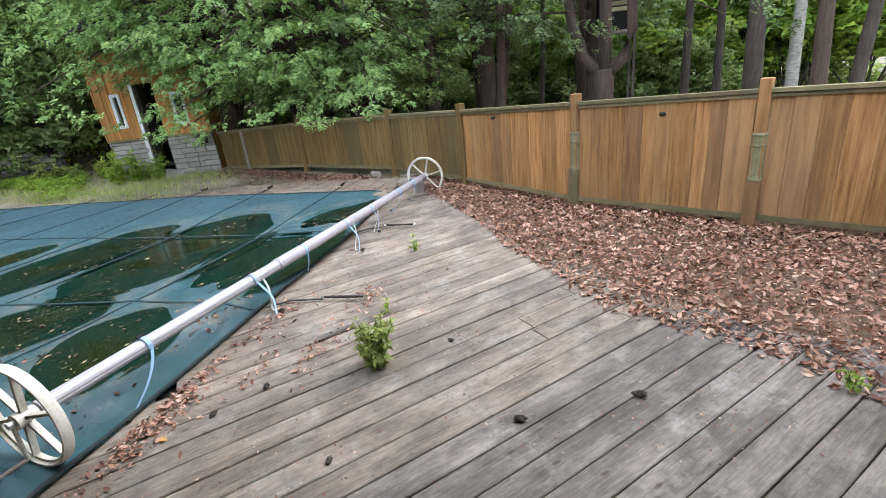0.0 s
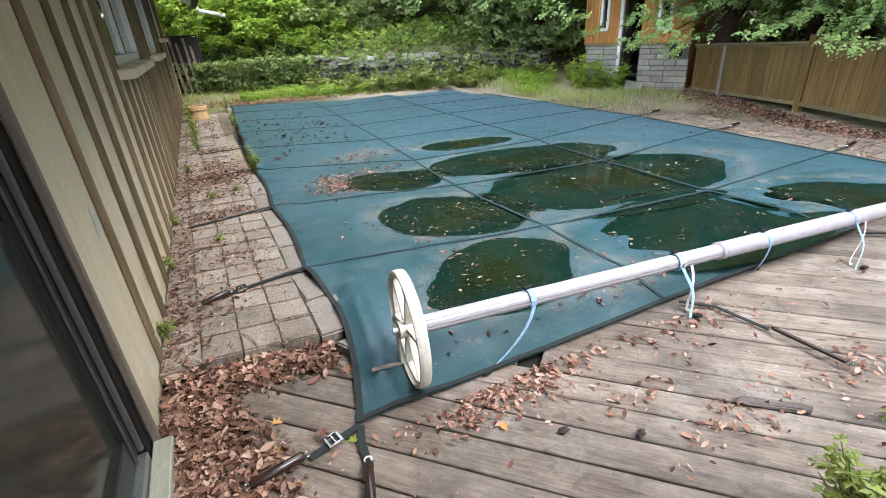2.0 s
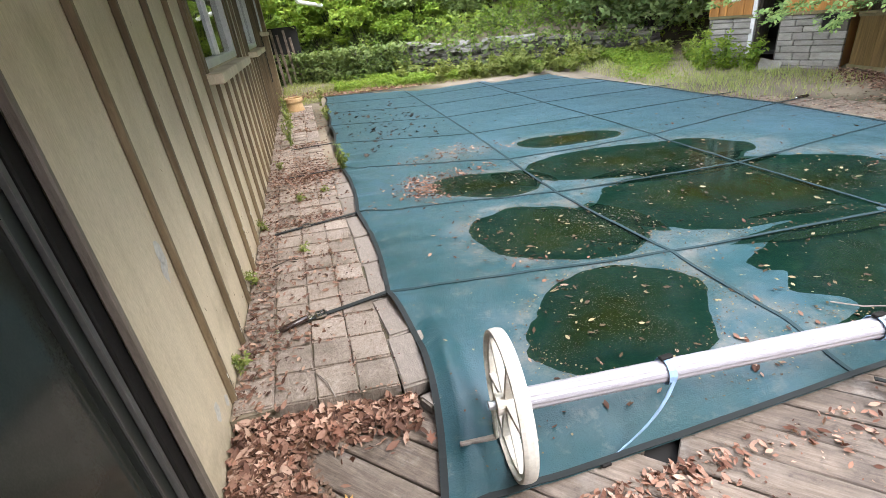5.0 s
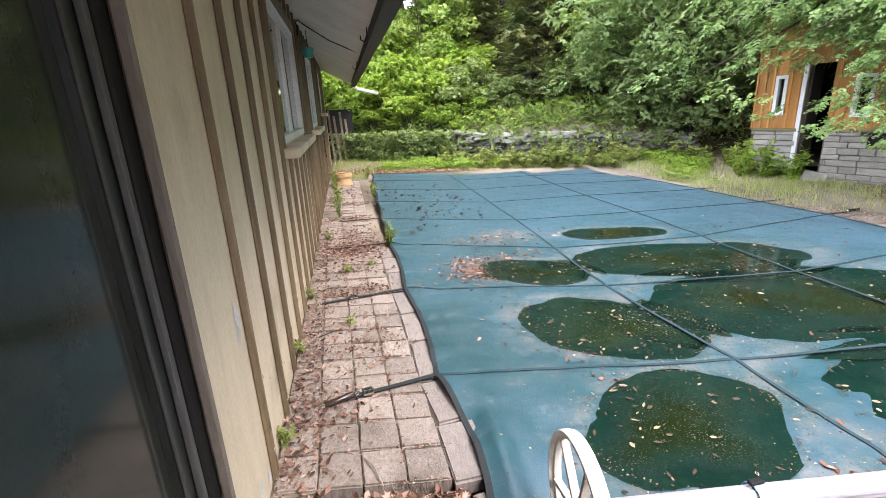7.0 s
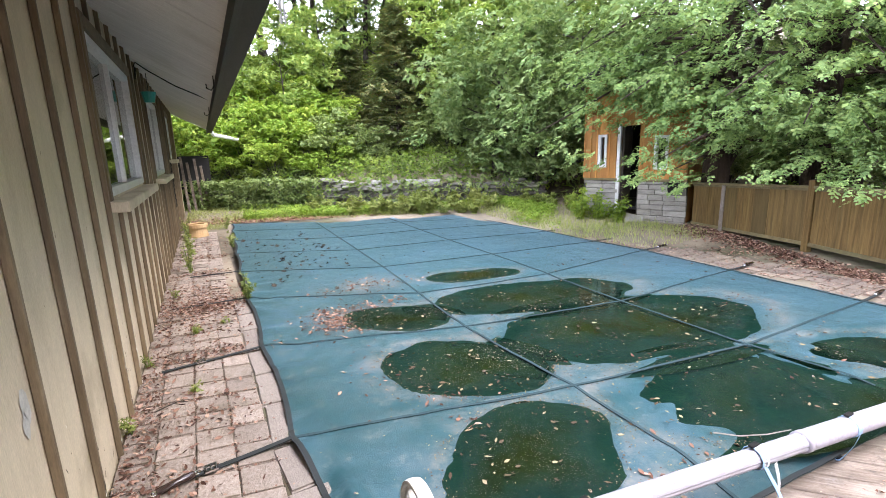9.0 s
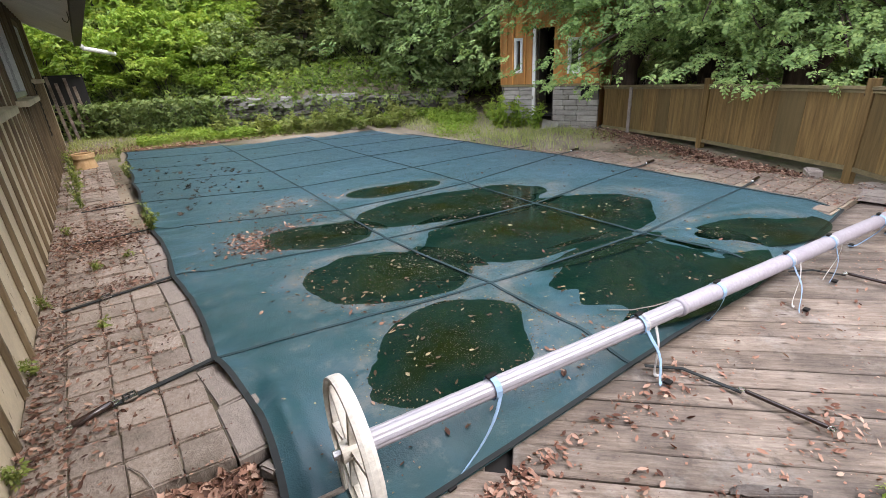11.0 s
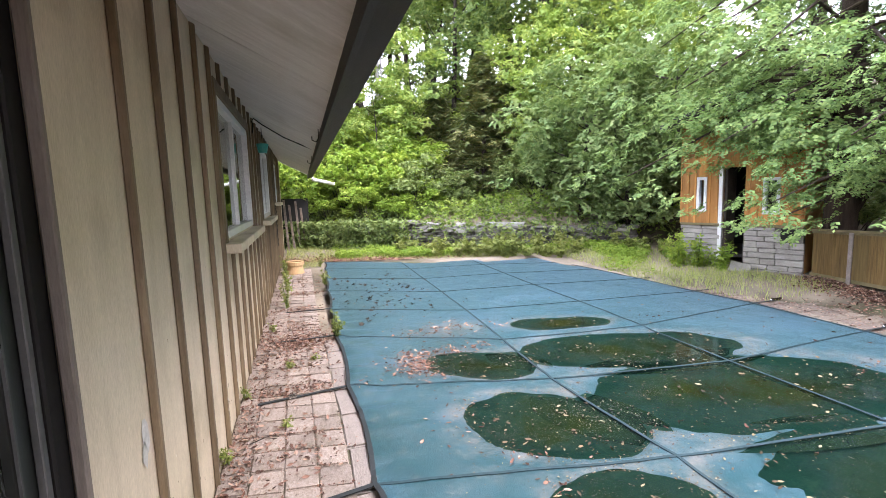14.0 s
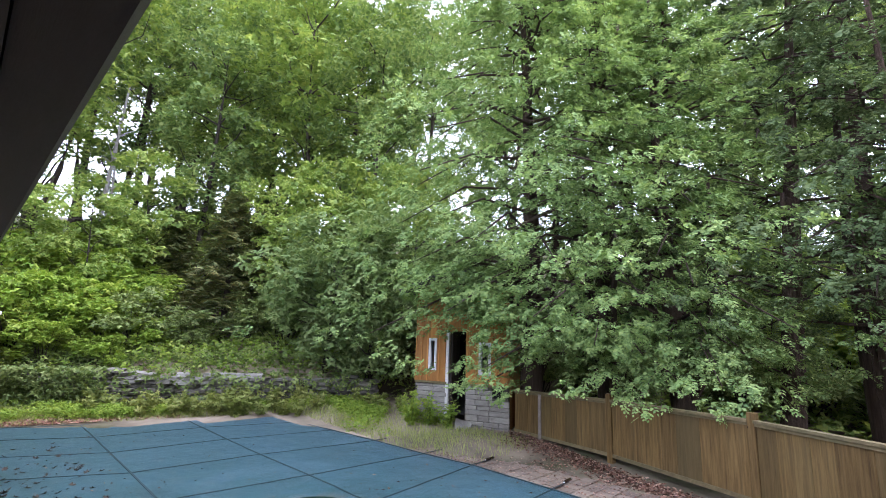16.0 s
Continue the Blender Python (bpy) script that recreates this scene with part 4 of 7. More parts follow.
def build_anchor_strap(pts, buckle_at, sleeve, label, group="anchor straps", fat=0.021):
    """A webbing strap with a steel buckle and a sleeved spring at its far end."""
    strap = root("anchor_strap", pts[0], label, "strap", group)
    o = Vector(pts[0])
    rel = [Vector(p) - o for p in pts]
    part("webbing", add_ribbon(bmesh.new(), rel, min(0.036, 1.9 * fat), 0.006), BLACK_WEB, strap)
    if buckle_at is not None:
        p, d = Vector(buckle_at) - o, (rel[-1] - rel[0]).normalized()
        m = Matrix.Translation(p) @ d.to_track_quat("Y", "Z").to_matrix().to_4x4()
        bm = bmesh.new()
        for q in ((-0.035, 0.035, -0.034, -0.024), (-0.035, 0.035, 0.024, 0.034), (-0.035, -0.025, -0.024, 0.024), (0.025, 0.035, -0.024, 0.024), (-0.025, 0.025, -0.004, 0.004)):
            add_box(bm, *q, 0.004, 0.014)
        bm.transform(m)
        part("buckle", bm, STEEL, strap, "bright steel buckle")
    if sleeve:
        a, b = (Vector(p) - o for p in sleeve)
        bm = add_tube(bmesh.new(), [a, a + (b - a) * 0.04, b - (b - a) * 0.04, b], [0.7 * fat, fat, 0.95 * fat, 0.7 * fat], 12)
        part("spring_sleeve", bm, SPRING_SLEEVE, strap, "glossy dark brown vinyl spring sleeve", True)
        d = (b - a).normalized()
        side = d.cross(Vector((0, 0, 1)))
        ring = [a - d * 0.012 + 0.016 * (math.cos(k * math.tau / 10) * d + math.sin(k * math.tau / 10) * side) for k in range(11)]
        part("ring", add_tube(bmesh.new(), ring, 0.005, 6, False), STEEL, strap, "steel ring")
        ring = [b + d * 0.012 + 0.015 * (math.cos(k * math.tau / 10) * d + math.sin(k * math.tau / 10) * side) for k in range(11)]
        part("hook", add_tube(bmesh.new(), ring, 0.005, 6, False), STEEL, strap)
    return strap


D = -0.082
build_anchor_strap([(0.87, -0.85, D + 0.01), (0.76, -0.885, D + 0.012), (0.62, -0.92, D + 0.008)], (0.735, -0.885, D + 0.016), ((0.60, -0.915, D + 0.036), (0.37, -0.955, D + 0.036)),
                   "black corner strap with steel buckle and spring on the deck")
build_anchor_strap([(0.87, -0.86, D + 0.01), (0.845, -0.96, D + 0.016), (0.835, -1.08, D + 0.008)], None, ((0.835, -1.09, D + 0.036), (0.78, -1.30, D + 0.036)),
                   "second black corner strap with a sleeved spring")
build_anchor_strap([(0.95, 0.75, 0.022), (0.72, 0.715, 0.014), (0.40, 0.665, 0.012)], (0.50, 0.68, 0.018), ((0.42, 0.665, 0.03), (0.24, 0.61, 0.02)),
                   "black strap with buckle lying over the pavers")
build_anchor_strap([(0.95, 2.33, 0.022), (0.6, 2.29, 0.012), (0.16, 2.22, 0.012)], (0.45, 2.27, 0.018), None, "black strap crossing the pavers")
build_anchor_strap([(0.95, 4.0, 0.022), (0.6, 4.02, 0.012), (0.2, 4.0, 0.012)], None, None, "black strap crossing the pavers under dead leaves")
build_anchor_strap([(0.98, 5.5, 0.022), (0.6, 5.55, 0.012), (0.3, 5.55, 0.012)], None, None, "black strap crossing the pavers under dead leaves")
build_anchor_strap([(2.95, -0.90, D + 0.014), (3.09, -1.05, D + 0.01), (3.13, -1.35, D + 0.008)], None, ((3.13, -1.36, D + 0.03), (3.15, -1.72, D + 0.03)), "black strap and spring stretched over the deck", fat=0.012)
build_anchor_strap([(4.88, -0.95, D + 0.014), (5.05, -1.06, D + 0.01), (5.12, -1.25, D + 0.008)], None, ((5.12, -1.26, D + 0.03), (5.13, -1.62, D + 0.03)), "black strap and spring stretched over the deck", fat=0.012)
for j in range(1, 6):
    x, y = COVER_X[j][3], COVER_Y[j][3]
    build_anchor_strap([(x - 0.02, y, 0.02), (x + 0.25, y + 0.03, 0.008), (x + 0.5, y + 0.05, 0.006)], None, ((x + 0.4, y + 0.05, 0.02), (x + 0.62, y + 0.07, 0.02)) if j < 4 else None,
                       "short black strap on the paving beside the cover", fat=0.02)

# ---------------------------------------------------------------- cover reel
HUB_A, HUB_B, WHEEL_R = Vector((1.23, -0.65, 0.225)), Vector((6.94, -1.345, 0.17)), 0.30


def build_wheel(parent, at, way, handle):
    """A moulded six-spoke wheel; its axle runs along way."""
    m = Matrix.Translation(at) @ way.to_track_quat("Z", "X").to_matrix().to_4x4()
    wheel = root("wheel")
    wheel.parent = parent
    bm = bmesh.new()
    prof = [(WHEEL_R, -0.027), (WHEEL_R + 0.004, -0.012), (WHEEL_R + 0.004, 0.012), (WHEEL_R, 0.027), (WHEEL_R - 0.013, 0.028), (WHEEL_R - 0.017, 0.010),
            (WHEEL_R - 0.030, 0.008), (WHEEL_R - 0.030, -0.008), (WHEEL_R - 0.017, -0.010), (WHEEL_R - 0.013, -0.028)]
    rows = [[bm.verts.new((r * math.cos(k * math.tau / 56), r * math.sin(k * math.tau / 56), z)) for r, z in prof] for k in range(56)]
    for k in range(56):
        u, v = rows[k], rows[(k + 1) % 56]
        for q in range(len(prof)):
            bm.faces.new((u[q], u[(q + 1) % len(prof)], v[(q + 1) % len(prof)], v[q]))
    bmesh.ops.recalc_face_normals(bm, faces=bm.faces)
    bm.transform(m)
    part("rim", bm, WHITE_PLASTIC, wheel)
    for k in range(6):
        bm = bmesh.new()
        for side in (-1, 1):  # a ribbed, tapering spoke
            add_box(bm, 0.035, WHEEL_R - 0.035, side * 0.010 - 0.003, side * 0.010 + 0.003, -0.016, 0.016)
        add_box(bm, 0.035, WHEEL_R - 0.035, -0.010, 0.010, -0.004, 0.004)
        for v in bm.verts:
            v.co.y *= 0.95 - 0.45 * (v.co.x / WHEEL_R)
        bm.transform(m @ pose(0, 0, 0, 0, 0, 60 * k + 14))
        part("spoke", bm, WHITE_PLASTIC, wheel)
    bm = bmesh.new()
    bmesh.ops.create_cone(bm, cap_ends=True, segments=20, radius1=0.045, radius2=0.038, depth=0.10)
    bm.transform(m)
    part("hub", bm, WHITE_PLASTIC, wheel)
    bm = bmesh.new()
    bmesh.ops.create_cone(bm, cap_ends=True, segments=12, radius1=0.020, radius2=0.018, depth=0.16)
    bm.transform(m)
    part("axle", bm, ALU, wheel)
    if handle:
        up, side = Vector((0, 0, 1)), Vector((0, 0, 1)).cross(way)
        knee = at + 0.85 * WHEEL_R * (side * math.sin(handle) - up * math.cos(handle)) - way * 0.05
        bm = add_tube(bmesh.new(), [at - way * 0.06, knee + way * 0.005], [0.011, 0.010], 8)
        part("crank_arm", bm, WHITE_PLASTIC, wheel)
        bm = add_tube(bmesh.new(), [knee, knee - way * 0.05, knee - way * 0.16], [0.013, 0.012, 0.011], 8)
        part("crank_handle", bm, COPING, wheel, "stubby grey crank handle")


def build_reel():
    reel = root("cover_reel", (0, 0, 0), "long pole cover reel on white spoked wheels", "cover reel")
    way = (HUB_B - HUB_A).normalized()
    build_wheel(reel, HUB_A, way, 0.22)
    build_wheel(reel, HUB_B, way, None)
    length = (HUB_B - HUB_A).length
    bm = bmesh.new()
    sides = 32
    rows = []
    for d in (0.06, length * 0.36):
        c = HUB_A + way * d
        a, b = way.cross(Vector((0, 0, 1))).normalized(), None
        b = way.cross(a)
        rows.append([bm.verts.new(c + (0.047 if k % 4 else 0.0443) * (math.cos(k * math.tau / sides) * a + math.sin(k * math.tau / sides) * b)) for k in range(sides)])
    for k in range(sides):
        bm.faces.new((rows[0][k], rows[0][(k + 1) % sides], rows[1][(k + 1) % sides], rows[1][k]))
    bm.faces.new(rows[0][::-1])
    bmesh.ops.recalc_face_normals(bm, faces=bm.faces)
    part("inner_tube", bm, TUBE_METAL, reel, "ribbed silver aluminium tube")
    bm = add_tube(bmesh.new(), [HUB_A + way * d for d in (length * 0.355, length * 0.36, length * 0.985)], [0.050, 0.054, 0.052], 24)
    part("outer_tube", bm, SLEEVE, reel, "mauve grey outer tube", True)
    bm = add_tube(bmesh.new(), [HUB_A + way * d for d in (length * 0.352, length * 0.358)], 0.057, 24)
    part("collar", bm, SLEEVE, reel, "tube collar", True)
    bm = boxed(-0.06, 0.06, -0.06, 0.06, -0.19, 0.02, 0.01)
    bm.transform(Matrix.Translation(HUB_B - way * 0.28))
    part("stand", bm, ALU, reel, "small metal stand under the far end")
    # webbing straps looped over the tube, with loose tails
    rng = random.Random(7)
    for d, foot, white, slack in ((0.12, (1.57, -0.83), 0, 0.05), (0.295, (2.92, -1.05), 1, 0.08), (0.42, (3.74, -0.87), 0, 0.02), (0.56, (4.33, -1.24), 1, 0.12),
                                  (0.665, (4.95, -1.22), 1, 0.12), (0.81, (5.86, -1.08), 0, 0.05), (0.90, (6.4, -1.2), 0, 0.04)):
        c = HUB_A + way * length * d
        for w, mat in ((0, BLUE_WEB), (1, WHITE_WEB))[: 1 + white]:
            s = root("webbing_strap")
            s.parent = reel
            loop = [c + 0.058 * (math.cos(a) * Vector((0, 0, 1)) + math.sin(a) * way.cross(Vector((0, 0, 1)))) + way * 0.012 * w for a in np.linspace(0, math.tau, 15)]
            part("loop", add_ribbon(bmesh.new(), loop, 0.034, 0.003, way), mat, s)
            f = Vector((foot[0] + 0.06 * w, foot[1] + 0.05 * w, -0.080))
            top = c + Vector((0, -0.055, -0.02)) + way * 0.03 * w
            tail = []
            for q in range(9):
                k = q / 8
                p = top.lerp(f, k)
                p.z = top.z + (f.z - top.z) * min(1, k * 1.25) ** 0.8 + 0.004
                p += way * slack * math.sin(k * 4.2 + w) * 0.6
                p.z = max(p.z, -0.078)
                tail.append(p)
            part("tail", add_ribbon(bmesh.new(), tail, 0.030, 0.003, way + Vector((0, 0.3, 0))), mat, s)
            if w == 0:
                bm = boxed(-0.022, 0.022, -0.018, 0.018, -0.006, 0.010, 0.003)
                bm.transform(Matrix.Translation(f + Vector((0, -0.01, 0.008))))
                part("clip", bm, DARK_FRAME, s, "dark plastic clip")
                bm = boxed(-0.03, 0.03, -0.012, 0.012, -0.006, 0.008, 0.003)
                bm.transform(Matrix.Translation(c + Vector((0, 0.01, 0.064))))
                part("cam_buckle", bm, DARK_FRAME, s)


build_reel()

# ---------------------------------------------------------------- fence
FENCE = [(2.9, -8.9, -0.12, 1.26), (3.85, -7.05, -0.12, 1.26), (4.78, -5.22, -0.11, 1.25), (5.75, -3.60, -0.11, 1.20), (7.20, -1.95, -0.10, 1.12),
         (8.28, -0.40, -0.06, 1.07), (9.02, 1.85, -0.04, 1.02), (9.42, 4.15, -0.02, 0.94)]


def build_fence():
    fence = root("fence", (0, 0, 0), "orange-brown vertical board fence with carved posts", "fence")
    for k, (a, b) in enumerate(zip(FENCE, FENCE[1:])):
        ax, ay, az, at = a
        bx, by, bz, bt = b
        length, turn = math.hypot(bx - ax, by - ay), math.degrees(math.atan2(by - ay, bx - ax))
        panel = root("fence_panel", (ax, ay, 0), "" if k < 4 else "olive-brown panel with cedar shade put into its colour", turn=turn)
        panel.parent = fence
        # far panels carry the cedar shade in their wood colour
        wood = FENCE_WOOD if k < 4 else FENCE_SHADED

        def zat(x, lo, hi):
            return lo + (hi - lo) * x / length

        n = max(5, round((length - 0.12) / (0.185 if k < 4 else 0.33)))
        rng = random.Random(20 + k)
        wide = [rng.uniform(0.75, 1.3) for _ in range(n)]
        cut = [0.06 + (length - 0.12) * sum(wide[:i]) / sum(wide) for i in range(n + 1)]
        for x0, x1 in zip(cut, cut[1:]):
            x0, x1 = x0 + 0.0012, x1 - 0.0008
            bm = boxed(x0, x1, -0.014, 0.014, zat(x0, az, bz) + 0.15, zat(x0, at, bt) - 0.075, 0.003)
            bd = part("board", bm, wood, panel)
            bd.location.y = rng.uniform(-0.005, 0.005)
            bd.rotation_euler.x = radians(rng.uniform(-0.25, 0.25))
        for name, lo, hi, th in (("top_rail", -0.035, 0.0, 0.055), ("cap_rail", -0.075, -0.04, 0.035), ("bottom_rail", None, None, 0.03)):
            bm = bmesh.new()
            for s in (0, 1):
                x = 0.05 + s * (length - 0.10)
                zt = zat(x, at, bt)
                zb = zat(x, az, bz)
                z0, z1 = (zb + 0.12, zb + 0.175) if lo is None else (zt + lo, zt + hi)
                for y, z in ((-th, z0), (th, z0), (th, z1), (-th, z1)):
                    bm.verts.new((x, y, z))
            v = list(bm.verts)
            bm.faces.new(v[:4][::-1]), bm.faces.new(v[4:])
            for q in range(4):
                bm.faces.new((v[q], v[(q + 1) % 4], v[4 + (q + 1) % 4], v[4 + q]))
            bmesh.ops.recalc_face_normals(bm, faces=bm.faces)
            part(name, bm, FENCE_RAIL, panel)
        if k > 0:
            part("post", boxed(-0.05, 0.05, -0.06, 0.05, az - 0.05, at + 0.09, 0.006), wood, panel, "square fence post")
            if 1 < k < 4:
                rings = [(0.40, 0.068), (0.42, 0.072), (0.44, 0.066), (0.46, 0.062), (0.60, 0.064), (0.72, 0.062), (0.74, 0.070), (0.76, 0.066), (0.82, 0.066), (0.84, 0.072), (0.86, 0.064)]
                part("turned_shaft", add_tube(bmesh.new(), [(0, 0, z) for z, _ in rings], [r for _, r in rings], 12), MOSS_GREEN, panel, "mossy green turned shaft")
                part("post_foot", boxed(-0.062, 0.062, -0.072, 0.062, az - 0.02, 0.40, 0.006), FENCE_RAIL if k == 3 else wood, panel, "weathered post foot")
                part("footing", boxed(-0.07, 0.07, -0.07, 0.08, az - 0.03, az + 0.05, 0.008), COPING, panel, "pale concrete footing")
        part("ground_beam", boxed(0.05, length - 0.05, -0.05, 0.03, min(az, bz) - 0.08, min(az, bz) - 0.01), FENCE_RAIL, panel, "weathered ground beam")
    lean = root("leaning_plank", (9.20, 3.2, -0.02), "pale weathered plank leaning on the fence", "plank")
    lean.matrix_basis = pose(9.17, 3.35, -0.04, 4, -8, 6)
    part("plank", boxed(-0.015, 0.015, -0.03, 0.03, 0, 1.0, 0.004), COPING, lean)
    for x, y, z in ((6.55, -2.55, 1.02), (5.15, -4.45, 1.05)):
        k = part("knob", boxed(-0.03, 0.03, -0.03, 0.03, -0.02, 0.02, 0.012), DARK_FRAME, fence, "small dark metal knob")
        k.location = (x - 0.02, y + 0.02, z)


build_fence()

# ---------------------------------------------------------------- shed
SHED_R, SHED_L = Vector((9.36, 4.24, 0)), Vector((8.58, 6.30, 0))


def build_shed():
    way = (SHED_L - SHED_R)
    length = way.length
    turn = math.degrees(math.atan2(way.y, way.x))
    shed = root("shed", SHED_R, "orange board shed on a pale stone base, door ajar", "shed", turn=turn)
    # local x runs along the front, y points out towards the pool
    d0, d1, z_st, top, back = 0.98, 1.38, 0.97, 3.15, -2.6
    panels = [(x0, x1, z_st, top) for x0, x1 in ((0, 0.42), (0.64, d0), (d1, 1.72), (1.86, length))] + [(d0, d1, 2.12, top)]
    for x0, x1, z0, z1 in ((0.42, 0.64, 1.22, 1.86), (1.72, 1.86, 1.26, 1.92)):
        panels += [(x0, x1, z_st, z0), (x0, x1, z1, top)]
    for x0, x1, z0, z1 in panels:
        part("wall_panel", boxed(x0, x1, -0.12, 0, z0, z1), ORANGE_WOOD, shed)
    bm = bmesh.new()
    add_box(bm, 0, 0.12, back, -0.12, -0.05, top)
    add_box(bm, length - 0.12, length, back, -0.12, -0.05, top)
    add_box(bm, 0.12, length - 0.12, back, back + 0.12, -0.05, top)
    part("side_wall", bm, ORANGE_WOOD, shed)
    # backing and floor paint the darkness inside the shed
    part("inside", boxed(0.125, length - 0.125, back + 0.13, back + 0.5, -0.02, top), SHADE_BLACK, shed)
    part("inner_floor", boxed(0.125, length - 0.125, back + 0.5, -0.13, 0.30, 0.36), SHADE_BLACK, shed)
    x = 0.02
    while x < length:
        if not (d0 - 0.05 < x < d1 + 0.02) and not 0.36 < x < 0.66 and not 1.68 < x < 1.88:
            part("batten", boxed(x, x + 0.035, 0.002, 0.02, z_st + 0.02, top - 0.02, 0.003), ORANGE_WOOD, shed)
        x += 0.145
    part("sill_beam", boxed(-0.02, d0 - 0.04, 0.002, 0.05, z_st - 0.03, z_st + 0.02, 0.004), FENCE_RAIL, shed)
    part("sill_beam", boxed(d1 + 0.04, length, 0.002, 0.05, z_st - 0.03, z_st + 0.02, 0.004), FENCE_RAIL, shed)
    rng = random.Random(3)
    base = bmesh.new()
    add_box(base, 0, d0, -0.12, -0.004, -0.1, z_st - 0.03)
    add_box(base, d1, length, -0.12, -0.004, -0.1, z_st - 0.03)
    base_ob = part("stone_base", base, STONE, shed)
    z = -0.08
    while z < z_st - 0.06:
        h = rng.uniform(0.08, 0.13)
        z2 = min(z + h, z_st - 0.035)
        for lo, hi in ((-0.03, d0 - 0.02), (d1 + 0.02, length)):
            x = lo
            while x < hi - 0.05:
                w = min(rng.uniform(0.22, 0.48), hi - x)
                if not (lo < 0 and 0.12 < x + w / 2 < 0.34 and z > 0.62 and z < 0.9):
                    part("stone", boxed(x + 0.006, x + w - 0.006, -0.06, rng.uniform(0.012, 0.04), z + 0.006, z2 - 0.004, 0.008), PALE_STONE, base_ob)
                x += w
        z = z2
    part("vent", boxed(0.12, 0.34, -0.05, 0.030, 0.72, 0.92, 0.004), DARK_FRAME, base_ob, "black vent grille")
    for x0, x1, z0, z1 in ((0.42, 0.64, 1.22, 1.86), (1.72, 1.86, 1.26, 1.92)):
        win = root("window")
        win.parent = shed
        bm = bmesh.new()
        for q in ((x0 - 0.03, x0 + 0.025, z0 - 0.03, z1 + 0.03), (x1 - 0.025, x1 + 0.03, z0 - 0.03, z1 + 0.03), (x0 + 0.025, x1 - 0.025, z0 - 0.03, z0 + 0.03), (x0 + 0.025, x1 - 0.025, z1 - 0.03, z1 + 0.03)):
            add_box(bm, q[0], q[1], -0.08, 0.025, q[2], q[3])
        part("frame", bm, WHITE_VINYL, win, "white window frame")
        pane = part("pane", boxed(x0 + 0.025, x1 - 0.025, -0.05, -0.045, z0 + 0.03, z1 - 0.03), GLASS, win)
        pane.visible_shadow = False
    part("door_jamb", boxed(d1, d1 + 0.07, -0.06, 0.035, 0.25, 2.15, 0.004), WHITE_VINYL, shed, "white door jamb")
    door = part("door", boxed(0, 0.05, -0.62, 0, 0.36, 2.1, 0.004), BARK, shed, "dark door standing open inwards")
    door.matrix_basis = pose(d1 - 0.06, -0.05, 0, 0, 0, 6)
    # gable roof
    bm = bmesh.new()
    mid = length / 2
    for lo, hi in ((-0.35, mid), (length + 0.35, mid)):
        a = [bm.verts.new(p) for p in ((lo, 0.35, top - 0.15), (hi, 0.35, top + 0.36), (hi, back - 0.3, top + 0.36), (lo, back - 0.3, top - 0.15))]
        b = [bm.verts.new(v.co + Vector((0, 0, 0.08))) for v in a]
        bm.faces.new(a), bm.faces.new(b[::-1])
        for k in range(4):
            bm.faces.new((a[k], b[k], b[(k + 1) % 4], a[(k + 1) % 4]))
    bmesh.ops.recalc_face_normals(bm, faces=bm.faces)
    part("roof", bm, ROOFING, shed)
    slab = root("fallen_slab", (8.72, 5.05, 0.08), "pale stone slab leaning by the shed door", "slab")
    slab.matrix_basis = pose(8.78, 5.02, 0.10, 24, -52, 20)
    part("slab", boxed(-0.16, 0.16, -0.18, 0.18, -0.03, 0.03, 0.01), PALE_STONE, slab)


build_shed()

# ---------------------------------------------------------------- small things on the terrace
def build_pot():
    pot = root("flower_pot", (0.40, 9.55, 0.0), "upturned faded terracotta flower pot on the pavers", "flower pot")
    for name, prof in (("body", [(0.205, 0.0), (0.165, 0.215), (0.0, 0.22)]), ("rim", [(0.165, 0.20), (0.205, 0.205), (0.205, 0.275), (0.185, 0.29), (0.165, 0.275)])):
        bm = bmesh.new()
        rows = [[bm.verts.new((r * math.cos(k * math.tau / 24), r * math.sin(k * math.tau / 24), z)) for r, z in prof] for k in range(24)]
        for k in range(24):
            for q in range(len(prof) - 1):
                bm.faces.new((rows[k][q], rows[(k + 1) % 24][q], rows[(k + 1) % 24][q + 1], rows[k][q + 1]))
        bmesh.ops.remove_doubles(bm, verts=bm.verts, dist=0.0005)
        bmesh.ops.recalc_face_normals(bm, faces=bm.faces)
        part(name, bm, TERRACOTTA, pot)


build_pot()


def rough_stone(name, at, size, turn, material, label, category="stone", group=""):
    bm = bmesh.new()
    bmesh.ops.create_cube(bm, size=1)
    bmesh.ops.bevel(bm, geom=list(bm.edges), offset=0.12, segments=2, affect="EDGES")
    for v in bm.verts:
        v.co += Vector(noise.noise_vector(v.co * 1.7 + Vector(at))) * 0.22
        v.co = Vector((v.co.x * size[0], v.co.y * size[1], (v.co.z + 0.5) * size[2]))
    ob = part(name, bm, material)
    ob.matrix_basis = pose(*at, 0, 0, turn)
    return tagged(ob, label, category, group)


rough_stone("corner_rock", (0.985, -0.25, -0.09), (0.075, 0.10, 0.07), 35, COPING, "broken grey stone wedged by the cover corner")
rough_stone("concrete_block", (8.02, -0.10, -0.05), (0.20, 0.16, 0.13), 35, COPING, "pale concrete block by the fence")
rough_stone("flat_stone", (7.55, -0.85, -0.06), (0.40, 0.30, 0.06), 10, COPING, "flat pale stone near the reel wheel", "stone", "loose stones")
rough_stone("flat_stone", (8.0, -0.75, -0.06), (0.3, 0.26, 0.05), 50, COPING, "flat pale stone near the reel wheel", "stone", "loose stones")
